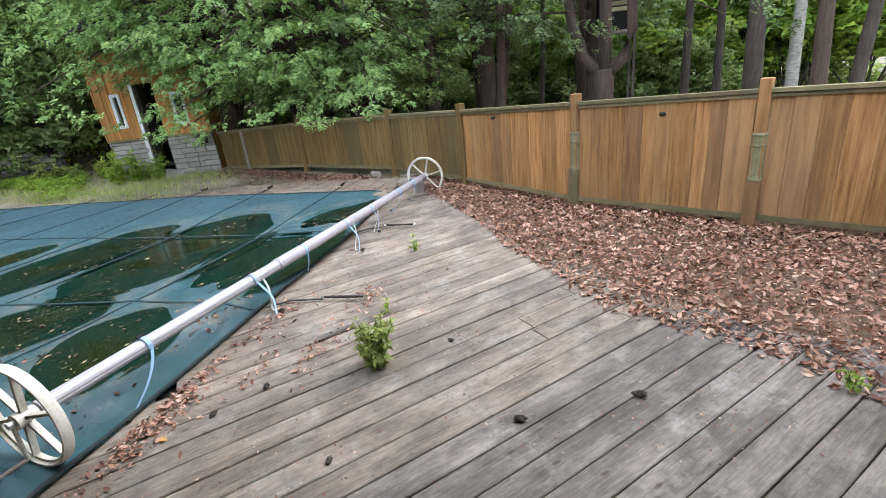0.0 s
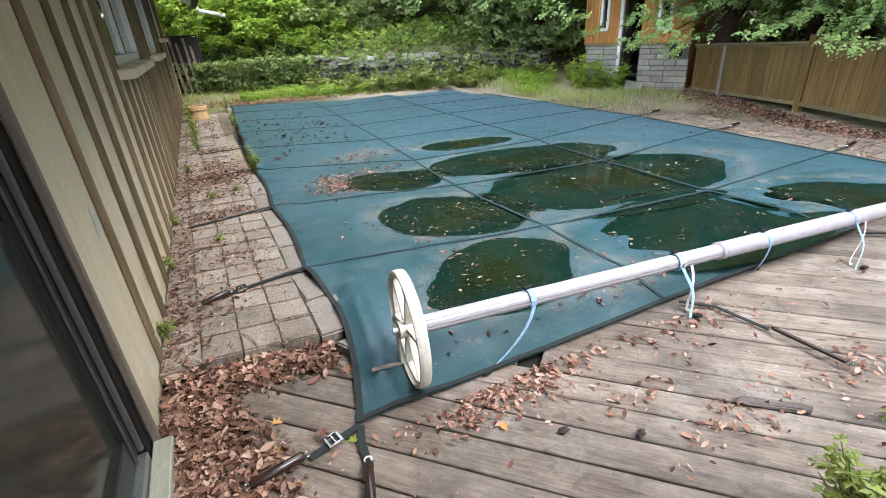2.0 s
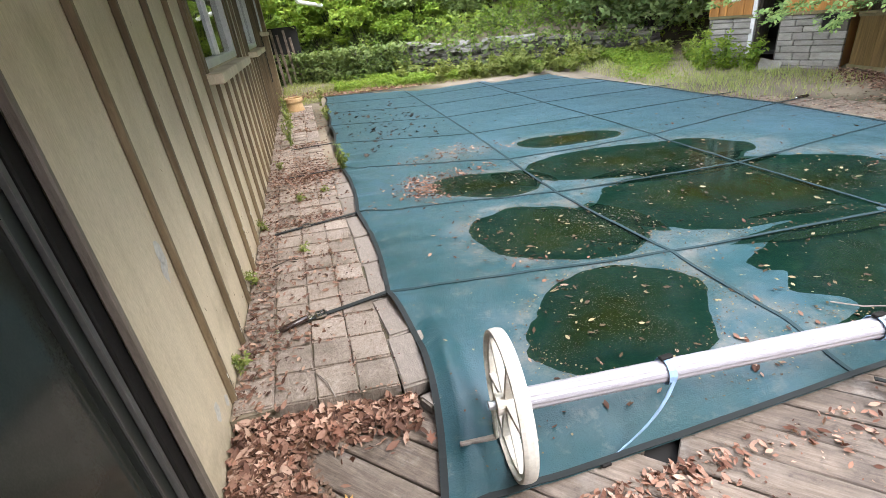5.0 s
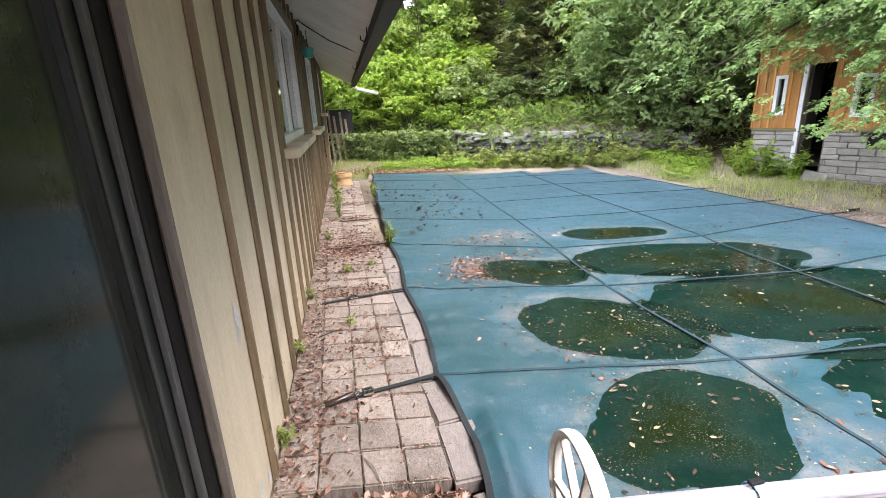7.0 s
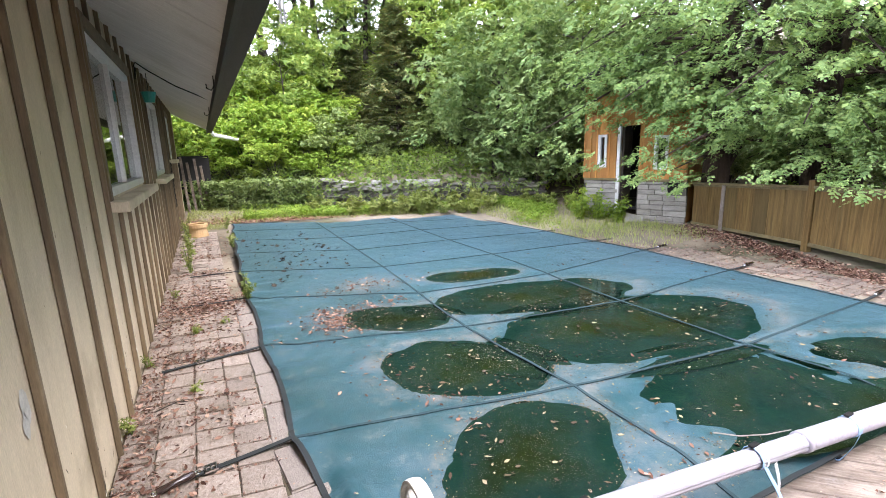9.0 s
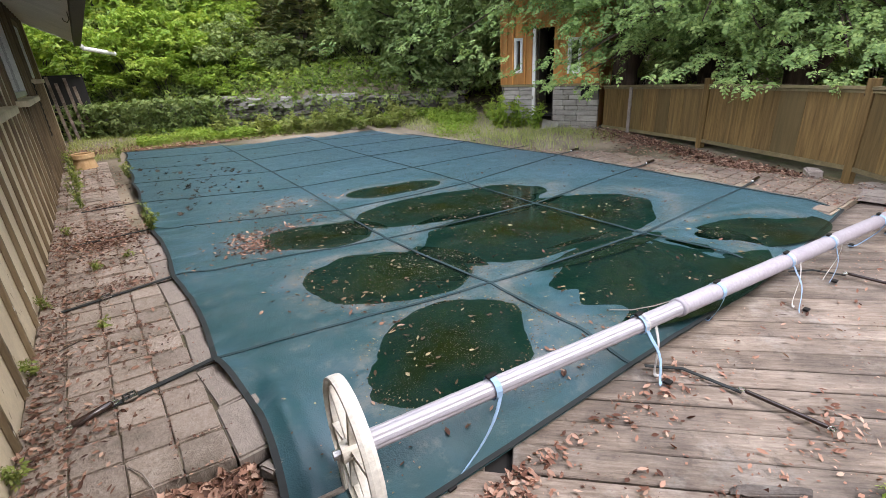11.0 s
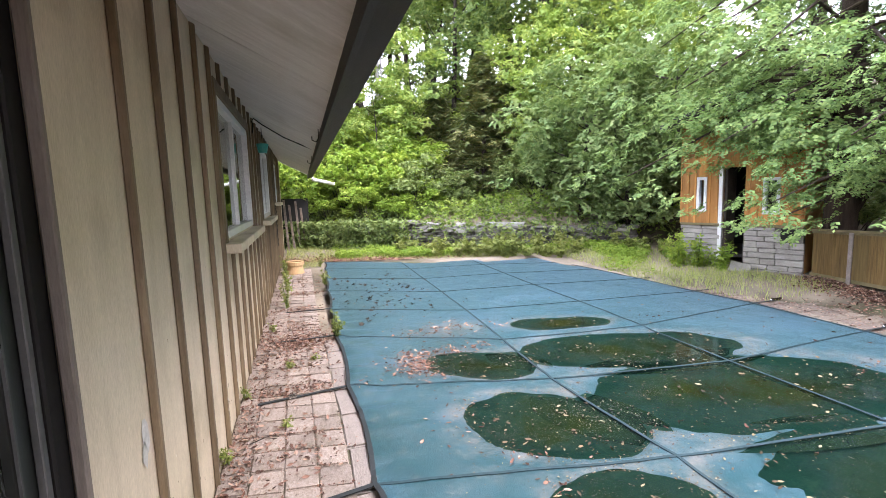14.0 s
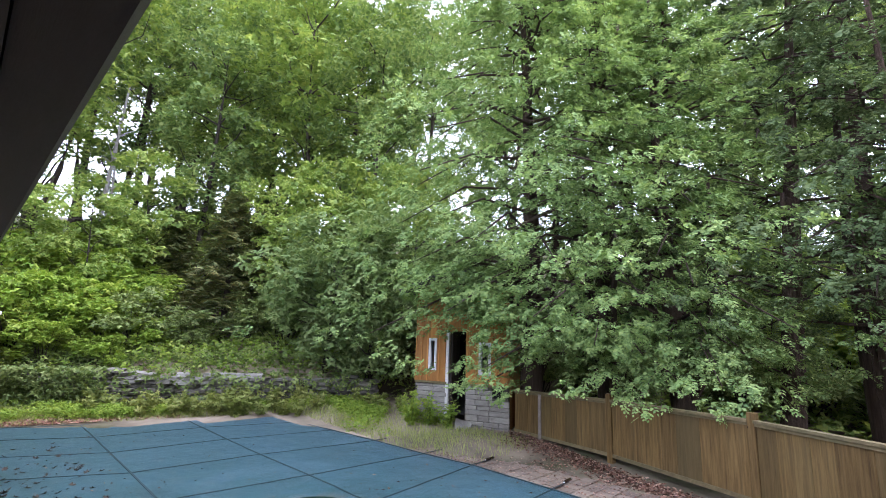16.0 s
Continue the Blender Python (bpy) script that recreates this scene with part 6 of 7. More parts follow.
def forked_trunk():
    x, y, z = polar(104.3, 9.9)
    tree = root("forked_cedar", (x, y, z), "reddish cedar trunk forking low behind the fence", "tree")
    bm = add_tube(bmesh.new(), [(0, 0, -0.2), (0, 0, 1.0), (0.0, 0.02, 1.6)], [0.22, 0.19, 0.20], 10)
    for pts in ([(0, 0, 1.45), (0.10, 0.40, 1.85), (0.1, 0.62, 2.5), (0.1, 0.85, 3.6), (0.1, 0.9, 6)], [(0, 0, 1.5), (0, -0.02, 2.3), (0.02, 0.02, 3.4), (0, 0.0, 6)],
                [(0, 0, 1.45), (-0.05, -0.35, 1.8), (0, -0.50, 2.3), (0, -0.45, 3.4), (0, -0.3, 6)]):
        add_tube(bm, pts, [0.13, 0.115, 0.10, 0.085, 0.04][: len(pts)], 9)
    part("trunk", bm, CEDAR_BARK, tree, smooth=True)
    hut = root("tree_platform", (x + 1.2, y - 0.35, 2.15), "dark green wooden platform fixed between trees", "tree house")
    part("floor_boards", boxed(-0.35, 0.35, -0.4, 0.4, -0.05, 0.02, 0.01), WOOD_DECK, hut)
    for k in range(5):
        part("slat", boxed(-0.36, -0.33, -0.3, 0.3, 0.38 + 0.11 * k, 0.46 + 0.11 * k, 0.004), MOSS_GREEN, hut)
    part("back", boxed(0.30, 0.34, -0.4, 0.4, 0.02, 0.95), SHADE_BLACK, hut)
    for sx in (-0.33, 0.30):
        for sy in (-0.36, 0.34):
            part("leg", boxed(sx, sx + 0.05, sy, sy + 0.05, -2.3, 0.9), BARK, hut)


forked_trunk()

# ---------------------------------------------------------------- ground cover and litter
def stuff(name, mesh, label, category):
    return tagged(new(name, mesh), label, category, kind="stuff")


def build_ground_cover():
    rng = np.random.default_rng(61)
    # vines over the left of the wall and the bank
    pts = []
    while len(pts) < 12000:
        t, s, h = rng.uniform(-6, 10.5), rng.choice([rng.uniform(-0.25, 0.15), rng.uniform(0.15, 1.6)]), rng.uniform(0, 1)
        thin = 1.0 if t < 3.4 else max(0.15 if s < 0.15 else 0.3, 1 - (t - 3.4) / 0.9)
        if rng.uniform() > thin:
            continue
        p = WALL_FOOT + WALL_WAY * t + Vector((-WALL_WAY.y, WALL_WAY.x)) * s
        if s < 0.15:
            z = 0.05 + 0.95 * h
            p -= Vector((-WALL_WAY.y, WALL_WAY.x)) * (0.30 + 0.15 * rng.uniform())
        else:
            z = ground_z(p.x, p.y) + 0.30 * h
        pts.append((p.x, p.y, z))
    stuff("vine_cover", scatter("vine_cover", pts, *TWIG, (0.09, 0.17), LEAF_VINE, rng, 0.7), "small-leaved vines smothering the old stone wall", "vine")
    # low green plants over the bank
    pts = []
    for q in range(24000):
        t, s = rng.uniform(-9, 12), rng.uniform(0.3, 13) if q % 2 else rng.uniform(0.25, 3.2)
        p = WALL_FOOT + WALL_WAY * t + Vector((-WALL_WAY.y, WALL_WAY.x)) * s
        pts.append((p.x, p.y, ground_z(p.x, p.y) + rng.uniform(0.02, 0.55)))
    stuff("bank_plants", scatter("bank_plants", pts[1::2], *TWIG, (0.08, 0.20), LEAF_BRIGHT, rng, 0.5), "bright low plants covering the bank", "plants")
    stuff("wall_top_plants", scatter("wall_top_plants", pts[::2], *TWIG, (0.06, 0.15), LEAF_MAPLE, rng, 0.6), "light green leafy plants along the top of the stone wall", "plants")
    pts = []
    for _ in range(7000):
        a, d = rng.uniform(60, 130), rng.uniform(13, 30)
        x, y, z = polar(a, d)
        pts.append((x, y, z + rng.uniform(0.0, 0.5)))
    stuff("wood_floor_plants", scatter("wood_floor_plants", pts, *TWIG, (0.16, 0.34), LEAF_MAPLE, rng, 0.4), "low green plants on the wood floor", "plants")
    # thin lawn between cover and wall
    pts = []
    while len(pts) < 28000:
        x, y = rng.uniform(0.1, 9.0), rng.uniform(3.2, 14.6)
        s = behind_wall(x, y)
        far = (11.02 - 0.372 * (x - 1.1)) if 1.0 < x < 6.6 else 10.4 if x <= 1.0 else 99
        if s > -0.1 or (x < 6.75 and y < far) or (x > 6.7 and y < 9.0 and x < 6.95):
            continue
        if x > 6.7 and rng.uniform() > smooth(2.8, 4.6, y + 0.45 * noise.noise((x, y, 0)) * 3):
            continue
        if rng.uniform() > 0.35 + 0.65 * smooth(-0.35, 0.25, noise.noise((x * 0.9, y * 0.9, 7))):
            continue
        pts.append((x, y, ground_z(x, y) - 0.01))
    stuff("lawn_grass", scatter("lawn_grass", pts, *BLADE, (0.04, 0.14), GRASS, rng, 0.28), "thin yellow-green grass and weeds", "grass")
    pts = []
    while len(pts) < 13000:
        x, y = rng.uniform(1.5, 9.0), rng.uniform(5.5, 14.2)
        s = behind_wall(x, y)
        if not -5.5 < s < -0.25 or (s < -2.2 and rng.uniform() > 0.45) or (x < 6.9 and y < 11.3 - 0.36 * (x - 1.1)):
            continue
        if rng.uniform() > smooth(-0.2, 0.35, noise.noise((x * 0.8, y * 0.8, 3))):
            continue
        pts.append((x, y, ground_z(x, y) + rng.uniform(0.01, 0.20)))
    stuff("lawn_weeds", scatter("lawn_weeds", pts, *TWIG, (0.03, 0.085), LEAF_BRIGHT, rng, 0.5), "leafy green weeds along the wall foot", "weeds")


build_ground_cover()


def pile_height(x, y):
    """The drift of dead leaves between deck and fence."""
    edge = -0.5 * noise.noise((x * 0.9, y * 0.9, 5))
    # distance from the fence line towards the deck
    best = 99.0
    for a, b in zip(FENCE, FENCE[1:]):
        p, q = Vector(a[:2]), Vector(b[:2])
        t = max(0, min(1, (Vector((x, y)) - p).dot(q - p) / (q - p).length_squared))
        best = min(best, (Vector((x, y)) - p - (q - p) * t).length)
    width = np.interp(y, [-5.0, -4.1, -3.6, -2.86, -2.53, -1.2], [2.42, 2.28, 2.19, 1.57, 1.2, 0.5])
    k = (width + edge * 0.25 - best) / width
    return min(k, (best - 0.10) / 0.35)


def build_litter():
    rng = np.random.default_rng(71)
    xs, ys = np.arange(1.6, 9.6, 0.14), np.arange(-9.0, -0.9, 0.14)
    verts = [(x, y, -0.105 + 0.09 * smooth(0, 0.7, pile_height(x, y)) + 0.03 * noise.noise((x * 2, y * 2, 9)) * smooth(0, 0.3, pile_height(x, y)) - 0.09 * smooth(0.06, -0.02, pile_height(x, y))) for y in ys for x in xs]
    n = len(xs)
    quads = [(j * n + i, j * n + i + 1, (j + 1) * n + i + 1, (j + 1) * n + i) for j in range(len(ys) - 1) for i in range(n - 1)
             if pile_height(xs[i], ys[j]) > -0.04]
    stuff("leaf_mould", sheet("leaf_mould", verts, quads, LITTER_BED, True), "mound of brown leaf mould by the fence", "leaf litter")
    pts = []
    while len(pts) < 52000:
        x, y = rng.uniform(1.6, 9.0), rng.uniform(-8.6, -1.0)
        k = pile_height(x, y)
        if k < -0.04 or (k < 0.0 and rng.uniform() > 0.35):
            continue
        pts.append((x, y, -0.084 + 0.09 * smooth(0, 0.7, k) + rng.uniform(0.0, 0.010 + 0.035 * smooth(0, 0.2, k))))
    stuff("leaf_drift", scatter("leaf_drift", pts, *OVAL, (0.022, 0.070), DRY_LEAF, rng, 0.5), "deep drift of dry brown leaves along the fence", "leaf litter")
    stuff("oak_leaves", scatter("oak_leaves", [(x, y, z + 0.012) for x, y, z in pts[::16]], *LITTER, (0.03, 0.085), DRY_LEAF, rng, 0.4), "curled oak leaves on top of the leaf drift", "leaf litter")
    # heap in the corner between door, pavers and deck
    pts = []
    while len(pts) < 7600:
        x, y = abs(rng.normal(0.03, 0.22)) + 0.03, rng.uniform(-2.4, -0.12)
        lim = 0.46 + 0.10 * math.sin(5 * y) + (0.28 if y > -0.32 else 0)
        if x > lim * (1 if rng.uniform() < 0.9 else 1.3) or x > 0.95:
            continue
        pts.append((x, y, -0.086 + rng.uniform(0, 0.035)))
    for _ in range(1500):  # drifted up against the front of the pavers
        x = rng.uniform(0.04, 0.92)
        pts.append((x, -0.15 * x - 0.02 - abs(rng.normal(0, 0.11)), -0.086 + rng.uniform(0, 0.05)))
    stuff("corner_leaves", scatter("corner_leaves", pts, *OVAL, (0.022, 0.085), DARK_LEAF, rng, 0.5), "brown leaves heaped along the door threshold", "leaf litter")
    stuff("threshold_leaves", scatter("threshold_leaves", [(x, y, z + 0.015) for x, y, z in pts[::24]], *LITTER, (0.03, 0.085), DRY_LEAF, rng, 0.4), "larger curled leaves on the heap by the threshold", "leaf litter")
    pts = []
    while len(pts) < 9000:
        x, y = abs(rng.normal(0.02, 0.2)) + 0.09, rng.uniform(-2.5, -0.14)
        if x < 0.50 + 0.10 * math.sin(5 * y) + (0.30 if y > -0.34 else 0) and x < 0.95:
            pts.append((x, y, -0.084 + rng.uniform(0, 0.02)))
    stuff("threshold_mulch", scatter("threshold_mulch", pts, *CRUMB, (0.012, 0.050), LITTER_BED, rng, 0.35), "dark crumbled leaf mulch along the door threshold", "leaf litter")
    # strewn on the deck by the cover hem, round the wheel, and thinly elsewhere
    pts = []
    for cx, cy, sx, sy, n in ((1.55, -1.02, 0.24, 0.08, 620), (1.95, -0.98, 0.4, 0.05, 260), (2.9, -1.1, 0.28, 0.09, 170), (2.45, -1.65, 0.22, 0.06, 150), (3.2, -1.75, 0.16, 0.10, 120), (2.1, -1.35, 0.15, 0.05, 50),
                              (1.0, -0.70, 0.08, 0.12, 40), (4.6, -1.3, 0.5, 0.12, 60), (6.4, -1.7, 0.35, 0.25, 260), (2.9, -2.1, 0.5, 0.2, 30)):
        for _ in range(n):
            x, y = rng.normal(cx, sx), rng.normal(cy, sy)
            if y < -0.93:
                pts.append((x, y, -0.085 + rng.uniform(0, 0.015)))
    for _ in range(60):
        pts.append((rng.uniform(0.4, 4.5), rng.uniform(-4.5, -1.0), -0.084))
    stuff("deck_leaves", scatter("deck_leaves", pts, *OVAL, (0.008, 0.055), DRY_LEAF, rng, 0.45), "scattered dry leaves on the deck", "leaf litter")
    # on the pavers
    pts = []
    for cx, cy, sx, sy, n in ((0.5, 3.95, 0.26, 0.22, 700), (0.45, 4.6, 0.25, 0.3, 260), (0.45, 3.2, 0.25, 0.3, 160), (0.4, 1.3, 0.22, 0.3, 120), (0.07, 0.5, 0.05, 0.4, 60), (0.10, 1.15, 0.06, 0.35, 60), (0.12, 2.0, 0.08, 0.3, 60), (0.5, 2.45, 0.25, 0.10, 170), (0.3, 0.6, 0.12, 0.12, 60), (0.55, 5.7, 0.2, 0.12, 130), (0.1, 3.2, 0.06, 0.6, 60),
                              (0.55, 7.0, 0.25, 0.12, 110), (0.6, 8.3, 0.3, 0.4, 110), (0.2, 0.2, 0.12, 0.15, 40)):
        for _ in range(3 * n):
            x, y = rng.normal(cx, sx), rng.normal(cy, sy)
            if 0.02 < x < 0.93:
                pts.append((x, y, 0.004 + rng.uniform(0, 0.012)))
    stuff("paver_leaves", scatter("paver_leaves", pts, *OVAL, (0.009, 0.056), DARK_LEAF, rng, 0.35), "dead leaves gathered on the pavers", "leaf litter")
    pts = []
    for _ in range(9000):
        j, side = rng.integers(0, 41), rng.uniform()
        y = 0.012 + 0.241 * j
        if side < 0.45:
            x = rng.uniform(0.02, 0.9)
            p = (x, y + rng.normal(0, 0.014) - 0.15 * x)
        elif side < 0.75:
            p = (rng.choice([0.2185, 0.4355, 0.6485]) - min(0.018 * y, 0.09) + rng.normal(0, 0.012), y + rng.uniform(0, 0.24))
        else:
            p = (abs(rng.normal(0, 0.09)) + 0.02, y + rng.uniform(0, 0.24))
        if noise.noise((p[0] * 1.5, p[1] * 1.1, 12)) > -0.12:
            pts.append((*p, rng.uniform(-0.004, 0.004)))
    stuff("joint_crumbs", scatter("joint_crumbs", pts, *CRUMB, (0.006, 0.030), DARK_LEAF, rng, 0.3), "brown crumbs and twigs in the paver joints", "leaf litter")
    pts = []
    for _ in range(5200):
        x, y = rng.uniform(0.15, 6.0), rng.uniform(-4.6, -0.95)
        if noise.noise((x * 1.3, y * 1.3, 15)) > 0.05 - 0.35 * smooth(-1.6, -1.0, y):
            pts.append((x, y, -0.086))
    stuff("deck_crumbs", scatter("deck_crumbs", pts, *CRUMB, (0.005, 0.024), DRY_LEAF, rng, 0.2), "fine brown crumbs scattered on the deck", "leaf litter")
    # sand, twigs and crumbs over the paving beside the pool
    pts = []
    for _ in range(4200):
        x, y = rng.uniform(6.75, 8.1), rng.uniform(-0.8, 4.8)
        if noise.noise((x * 1.4, y * 1.4, 17)) > -0.25:
            pts.append((x, y, 0.0 + rng.uniform(-0.008, 0.008)))
    stuff("paving_crumbs", scatter("paving_crumbs", pts, *CRUMB, (0.012, 0.055), DARK_LEAF, rng, 0.2), "brown crumbs and twigs strewn over the side paving", "leaf litter")
    # beside the pool under the fence
    pts = []
    for _ in range(5200):
        t = rng.uniform(0, 1)
        x, y = 7.75 + 1.3 * t - abs(rng.normal(0, 0.36)) + 0.3, -0.3 + 4.2 * t + rng.normal(0, 0.2)
        pts.append((x, y, ground_z(x, y) + rng.uniform(0.01, 0.05)))
    stuff("path_leaves", scatter("path_leaves", pts, *OVAL, (0.025, 0.08), DARK_LEAF, rng, 0.4), "dark dead leaves along the foot of the fence", "leaf litter")
    pts = []
    for _ in range(2600):
        x = abs(rng.normal(1.6, 1.3))
        y = 11.03 - 0.372 * (x - 1.1) + abs(rng.normal(0, 0.45))
        if x > 0.05:
            pts.append((x, y, ground_z(x, y) + 0.02))
    stuff("lawn_leaves", scatter("lawn_leaves", pts, *LITTER, (0.03, 0.09), DRY_LEAF, rng, 0.3), "pale brown dead leaves on the grass", "leaf litter")


build_litter()


def build_cover_leaves():
    rng = np.random.default_rng(81)
    pts = []
    for cx, cy, a, b, turn in PUDDLES:  # floating, mostly near the rims
        for _ in range(int(150 * a * b) + 24):
            r, f = rng.uniform(0.1, 1.02) ** 0.6, rng.uniform(0, math.tau)
            u, v = a * r * math.cos(f), b * r * math.sin(f)
            c, s = math.cos(radians(turn)), math.sin(radians(turn))
            x, y = cx + u * c - v * s, cy + u * s + v * c
            pts.append((x, y, cover_base(x, y) - POND_DEPTH * 0.30 + 0.004))
    stuff("floating_leaves", scatter("floating_leaves", pts, *OVAL, (0.010, 0.060), FLOAT_LEAF, rng, 0.08), "pale leaves floating on the puddles", "leaf litter")
    pts = []
    for cx, cy, sx, sy, n in ((1.72, 2.62, 0.16, 0.19, 700), (2.2, 2.95, 0.32, 0.08, 260), (2.35, 3.75, 0.35, 0.20, 300), (1.85, 1.35, 0.22, 0.30, 70), (2.0, 0.75, 0.10, 0.05, 22), (2.0, 0.42, 0.06, 0.05, 26), (5.7, 0.95, 0.3, 0.12, 60), (2.75, 0.72, 0.25, 0.10, 50),
                              (1.5, -0.45, 0.25, 0.12, 30), (2.7, -0.60, 0.3, 0.08, 70), (1.9, 5.2, 0.5, 0.5, 50), (1.7, 7.2, 0.5, 0.9, 40), (5.6, 3.2, 0.6, 0.8, 40), (1.1, 2.3, 0.06, 0.05, 14)):
        for _ in range(n):
            x, y = rng.normal(cx, sx), rng.normal(cy, sy)
            if x > 1.02 and y > -0.78:
                pts.append((x, y, cover_z(x, y) + 0.006))
    for _ in range(420):
        u, v = rng.uniform(0.05, 2.95), rng.uniform(0.1, 7.6)
        x, y = cover_xy(u, v)
        pts.append((x, y, cover_z(x, y) + 0.006))
    stuff("cover_leaves", scatter("cover_leaves", pts, *OVAL, (0.010, 0.058), DARK_LEAF, rng, 0.25), "small brown leaves scattered on the cover", "leaf litter")
    pts = []
    for cx, cy, sx, sy, n in ((1.75, 2.65, 0.22, 0.2, 420), (2.35, 3.75, 0.42, 0.24, 420), (1.95, 1.2, 0.3, 0.4, 300), (2.75, -0.6, 0.35, 0.1, 260), (2.1, -0.3, 0.6, 0.3, 150), (2.9, 0.7, 0.4, 0.3, 200), (5.6, 0.9, 0.4, 0.25, 200), (3.5, 0.5, 1.6, 1.5, 500)):
        for _ in range(n):
            x, y = rng.normal(cx, sx), rng.normal(cy, sy)
            if 1.05 < x < 6.6 and y > -0.75:
                pts.append((x, y, max(cover_z(x, y), cover_base(x, y) - POND_DEPTH * 0.30) + 0.005))
    for cx, cy, a, b, turn in PUDDLES:
        for _ in range(int(420 * (a + b))):
            f, r = rng.uniform(0, math.tau), 1.0 + abs(rng.normal(0, 0.10)) - 0.05
            u, v = a * r * math.cos(f), b * r * math.sin(f)
            c, s = math.cos(radians(turn)), math.sin(radians(turn))
            x, y = cx + u * c - v * s, cy + u * s + v * c
            if 1.05 < x < 6.6 and y > -0.75:
                pts.append((x, y, max(cover_z(x, y), cover_base(x, y) - POND_DEPTH * 0.30) + 0.005))
    stuff("cover_crumbs", scatter("cover_crumbs", pts, *CRUMB, (0.005, 0.022), FLOAT_LEAF, rng, 0.2), "fine pale crumbs on the cover", "leaf litter")
    for pts, label in (([(3.24, -0.45, 0.004), (3.34, -0.55, 0.006), (3.50, -0.62, 0.006), (3.67, -0.66, 0.004)], "thin pale twig lying across a puddle"),
                       ([(0.45, 0.12, 0.012), (0.50, 0.02, 0.018), (0.53, -0.10, 0.012)], "thin pale twig on the paver edge"),
                       ([(0.16, 1.55, 0.012), (0.30, 1.62, 0.018), (0.36, 1.60, 0.012)], "thin dark twig on the pavers")):
        twig = root("twig", pts[0], label, "twig", "fallen twigs")
        part("stick", add_tube(bmesh.new(), [Vector(p) - Vector(pts[0]) for p in pts], [0.005, 0.004, 0.004, 0.003][: len(pts)], 5), COPING if "pale" in label else BARK, twig)
    pts = [(rng.uniform(1.2, 2.6), rng.uniform(4.3, 8.8)) for _ in range(60)] + [(rng.normal(2.0, 0.5), rng.normal(6.3, 0.9)) for _ in range(60)]
    stuff("dark_clods", scatter("dark_clods", [(x, y, cover_z(x, y) + 0.008) for x, y in pts], *LITTER, (0.04, 0.12), BARK, rng, 0.3), "dark clods of wet debris on the cover", "debris")
    for x, y, turn, mat, name in ((0.50, -0.80, 20, YELLOW_LEAF, "fallen_leaf"), (0.55, -1.03, 110, YELLOW_LEAF, "fallen_leaf"), (0.52, -0.62, 70, YELLOW_LEAF, "fallen_leaf"), (0.82, -0.91, 200, LEAF_BRIGHT, "fallen_leaf"), (1.45, -1.18, 10, YELLOW_LEAF, "fallen_leaf")):
        lf = new(name, sheet(name, [(0.065 * a, 0.065 * b, 0.065 * c) for a, b, c in LITTER[0]], LITTER[1], mat))
        lf.matrix_basis = pose(x, y, -0.082, 8, 5, turn)
        tagged(lf, "single bright fallen leaf on the deck", "leaf", "bright fallen leaves")


build_cover_leaves()

# ---------------------------------------------------------------- pieces: stone wall, paving, deck
def build_stone_wall():
    wall = root("stone_wall", (WALL_FOOT.x, WALL_FOOT.y, 0), "old dry stone retaining wall, half overgrown", "stone wall", kind="structure",
                turn=math.degrees(math.atan2(WALL_WAY.y, WALL_WAY.x)))
    part("core", boxed(-8, 10.6, 0.02, 0.5, -0.1, 0.62), STONE, wall)
    meshes = []
    for k in range(6):
        bm = bmesh.new()
        bmesh.ops.create_cube(bm, size=1)
        bmesh.ops.bevel(bm, geom=list(bm.edges), offset=0.10, segments=1, affect="EDGES")
        for v in bm.verts:
            v.co += Vector(noise.noise_vector(v.co * 1.9 + Vector((k * 7, 0, 0)))) * 0.13
        meshes.append(mesh_of("stone", bm, STONE if k < 4 else TOP_STONE))
    rng = random.Random(5)
    made, z = 0, 0.02
    while z < 0.90:
        h = rng.uniform(0.075, 0.12)
        x = 1.6 if z > 0.2 else 3.0
        while x < 10.4 and made < 290:
            w = rng.uniform(0.24, 0.55)
            top = 0.90 + 0.05 * math.sin(x * 2.1) + 0.04 * math.sin(x * 7.3) + (0.02 if x < 6 else -0.04)
            if z + h < top:
                m = pose(x + w / 2, rng.uniform(-0.06, 0.04), z + h / 2, rng.uniform(-5, 5), rng.uniform(-6, 6), rng.uniform(-12, 12)) @ Matrix.Diagonal((w * rng.uniform(0.82, 1.0), rng.uniform(0.24, 0.40), h * rng.uniform(0.8, 1.05), 1))
                piece("stone", rng.choice(meshes[4:] if z > 0.52 and 4.2 < x < 7.2 else meshes[:4]), m, wall)
                made += 1
            x += w
        z += h
    for k in range(5):  # a stack at the end of the house
        bm = boxed(-0.2, 0.2, -0.14, 0.14, 0, 0.09, 0.02)
        s = part("stone", bm, STONE, wall)
        s.matrix_basis = Matrix(wall.matrix_basis).inverted() @ pose(1.15 + 0.07 * math.sin(k * 3), 14.2 + 0.04 * math.cos(k * 5), -0.02 + 0.095 * k, 0, 0, k * 37 % 20)


build_stone_wall()


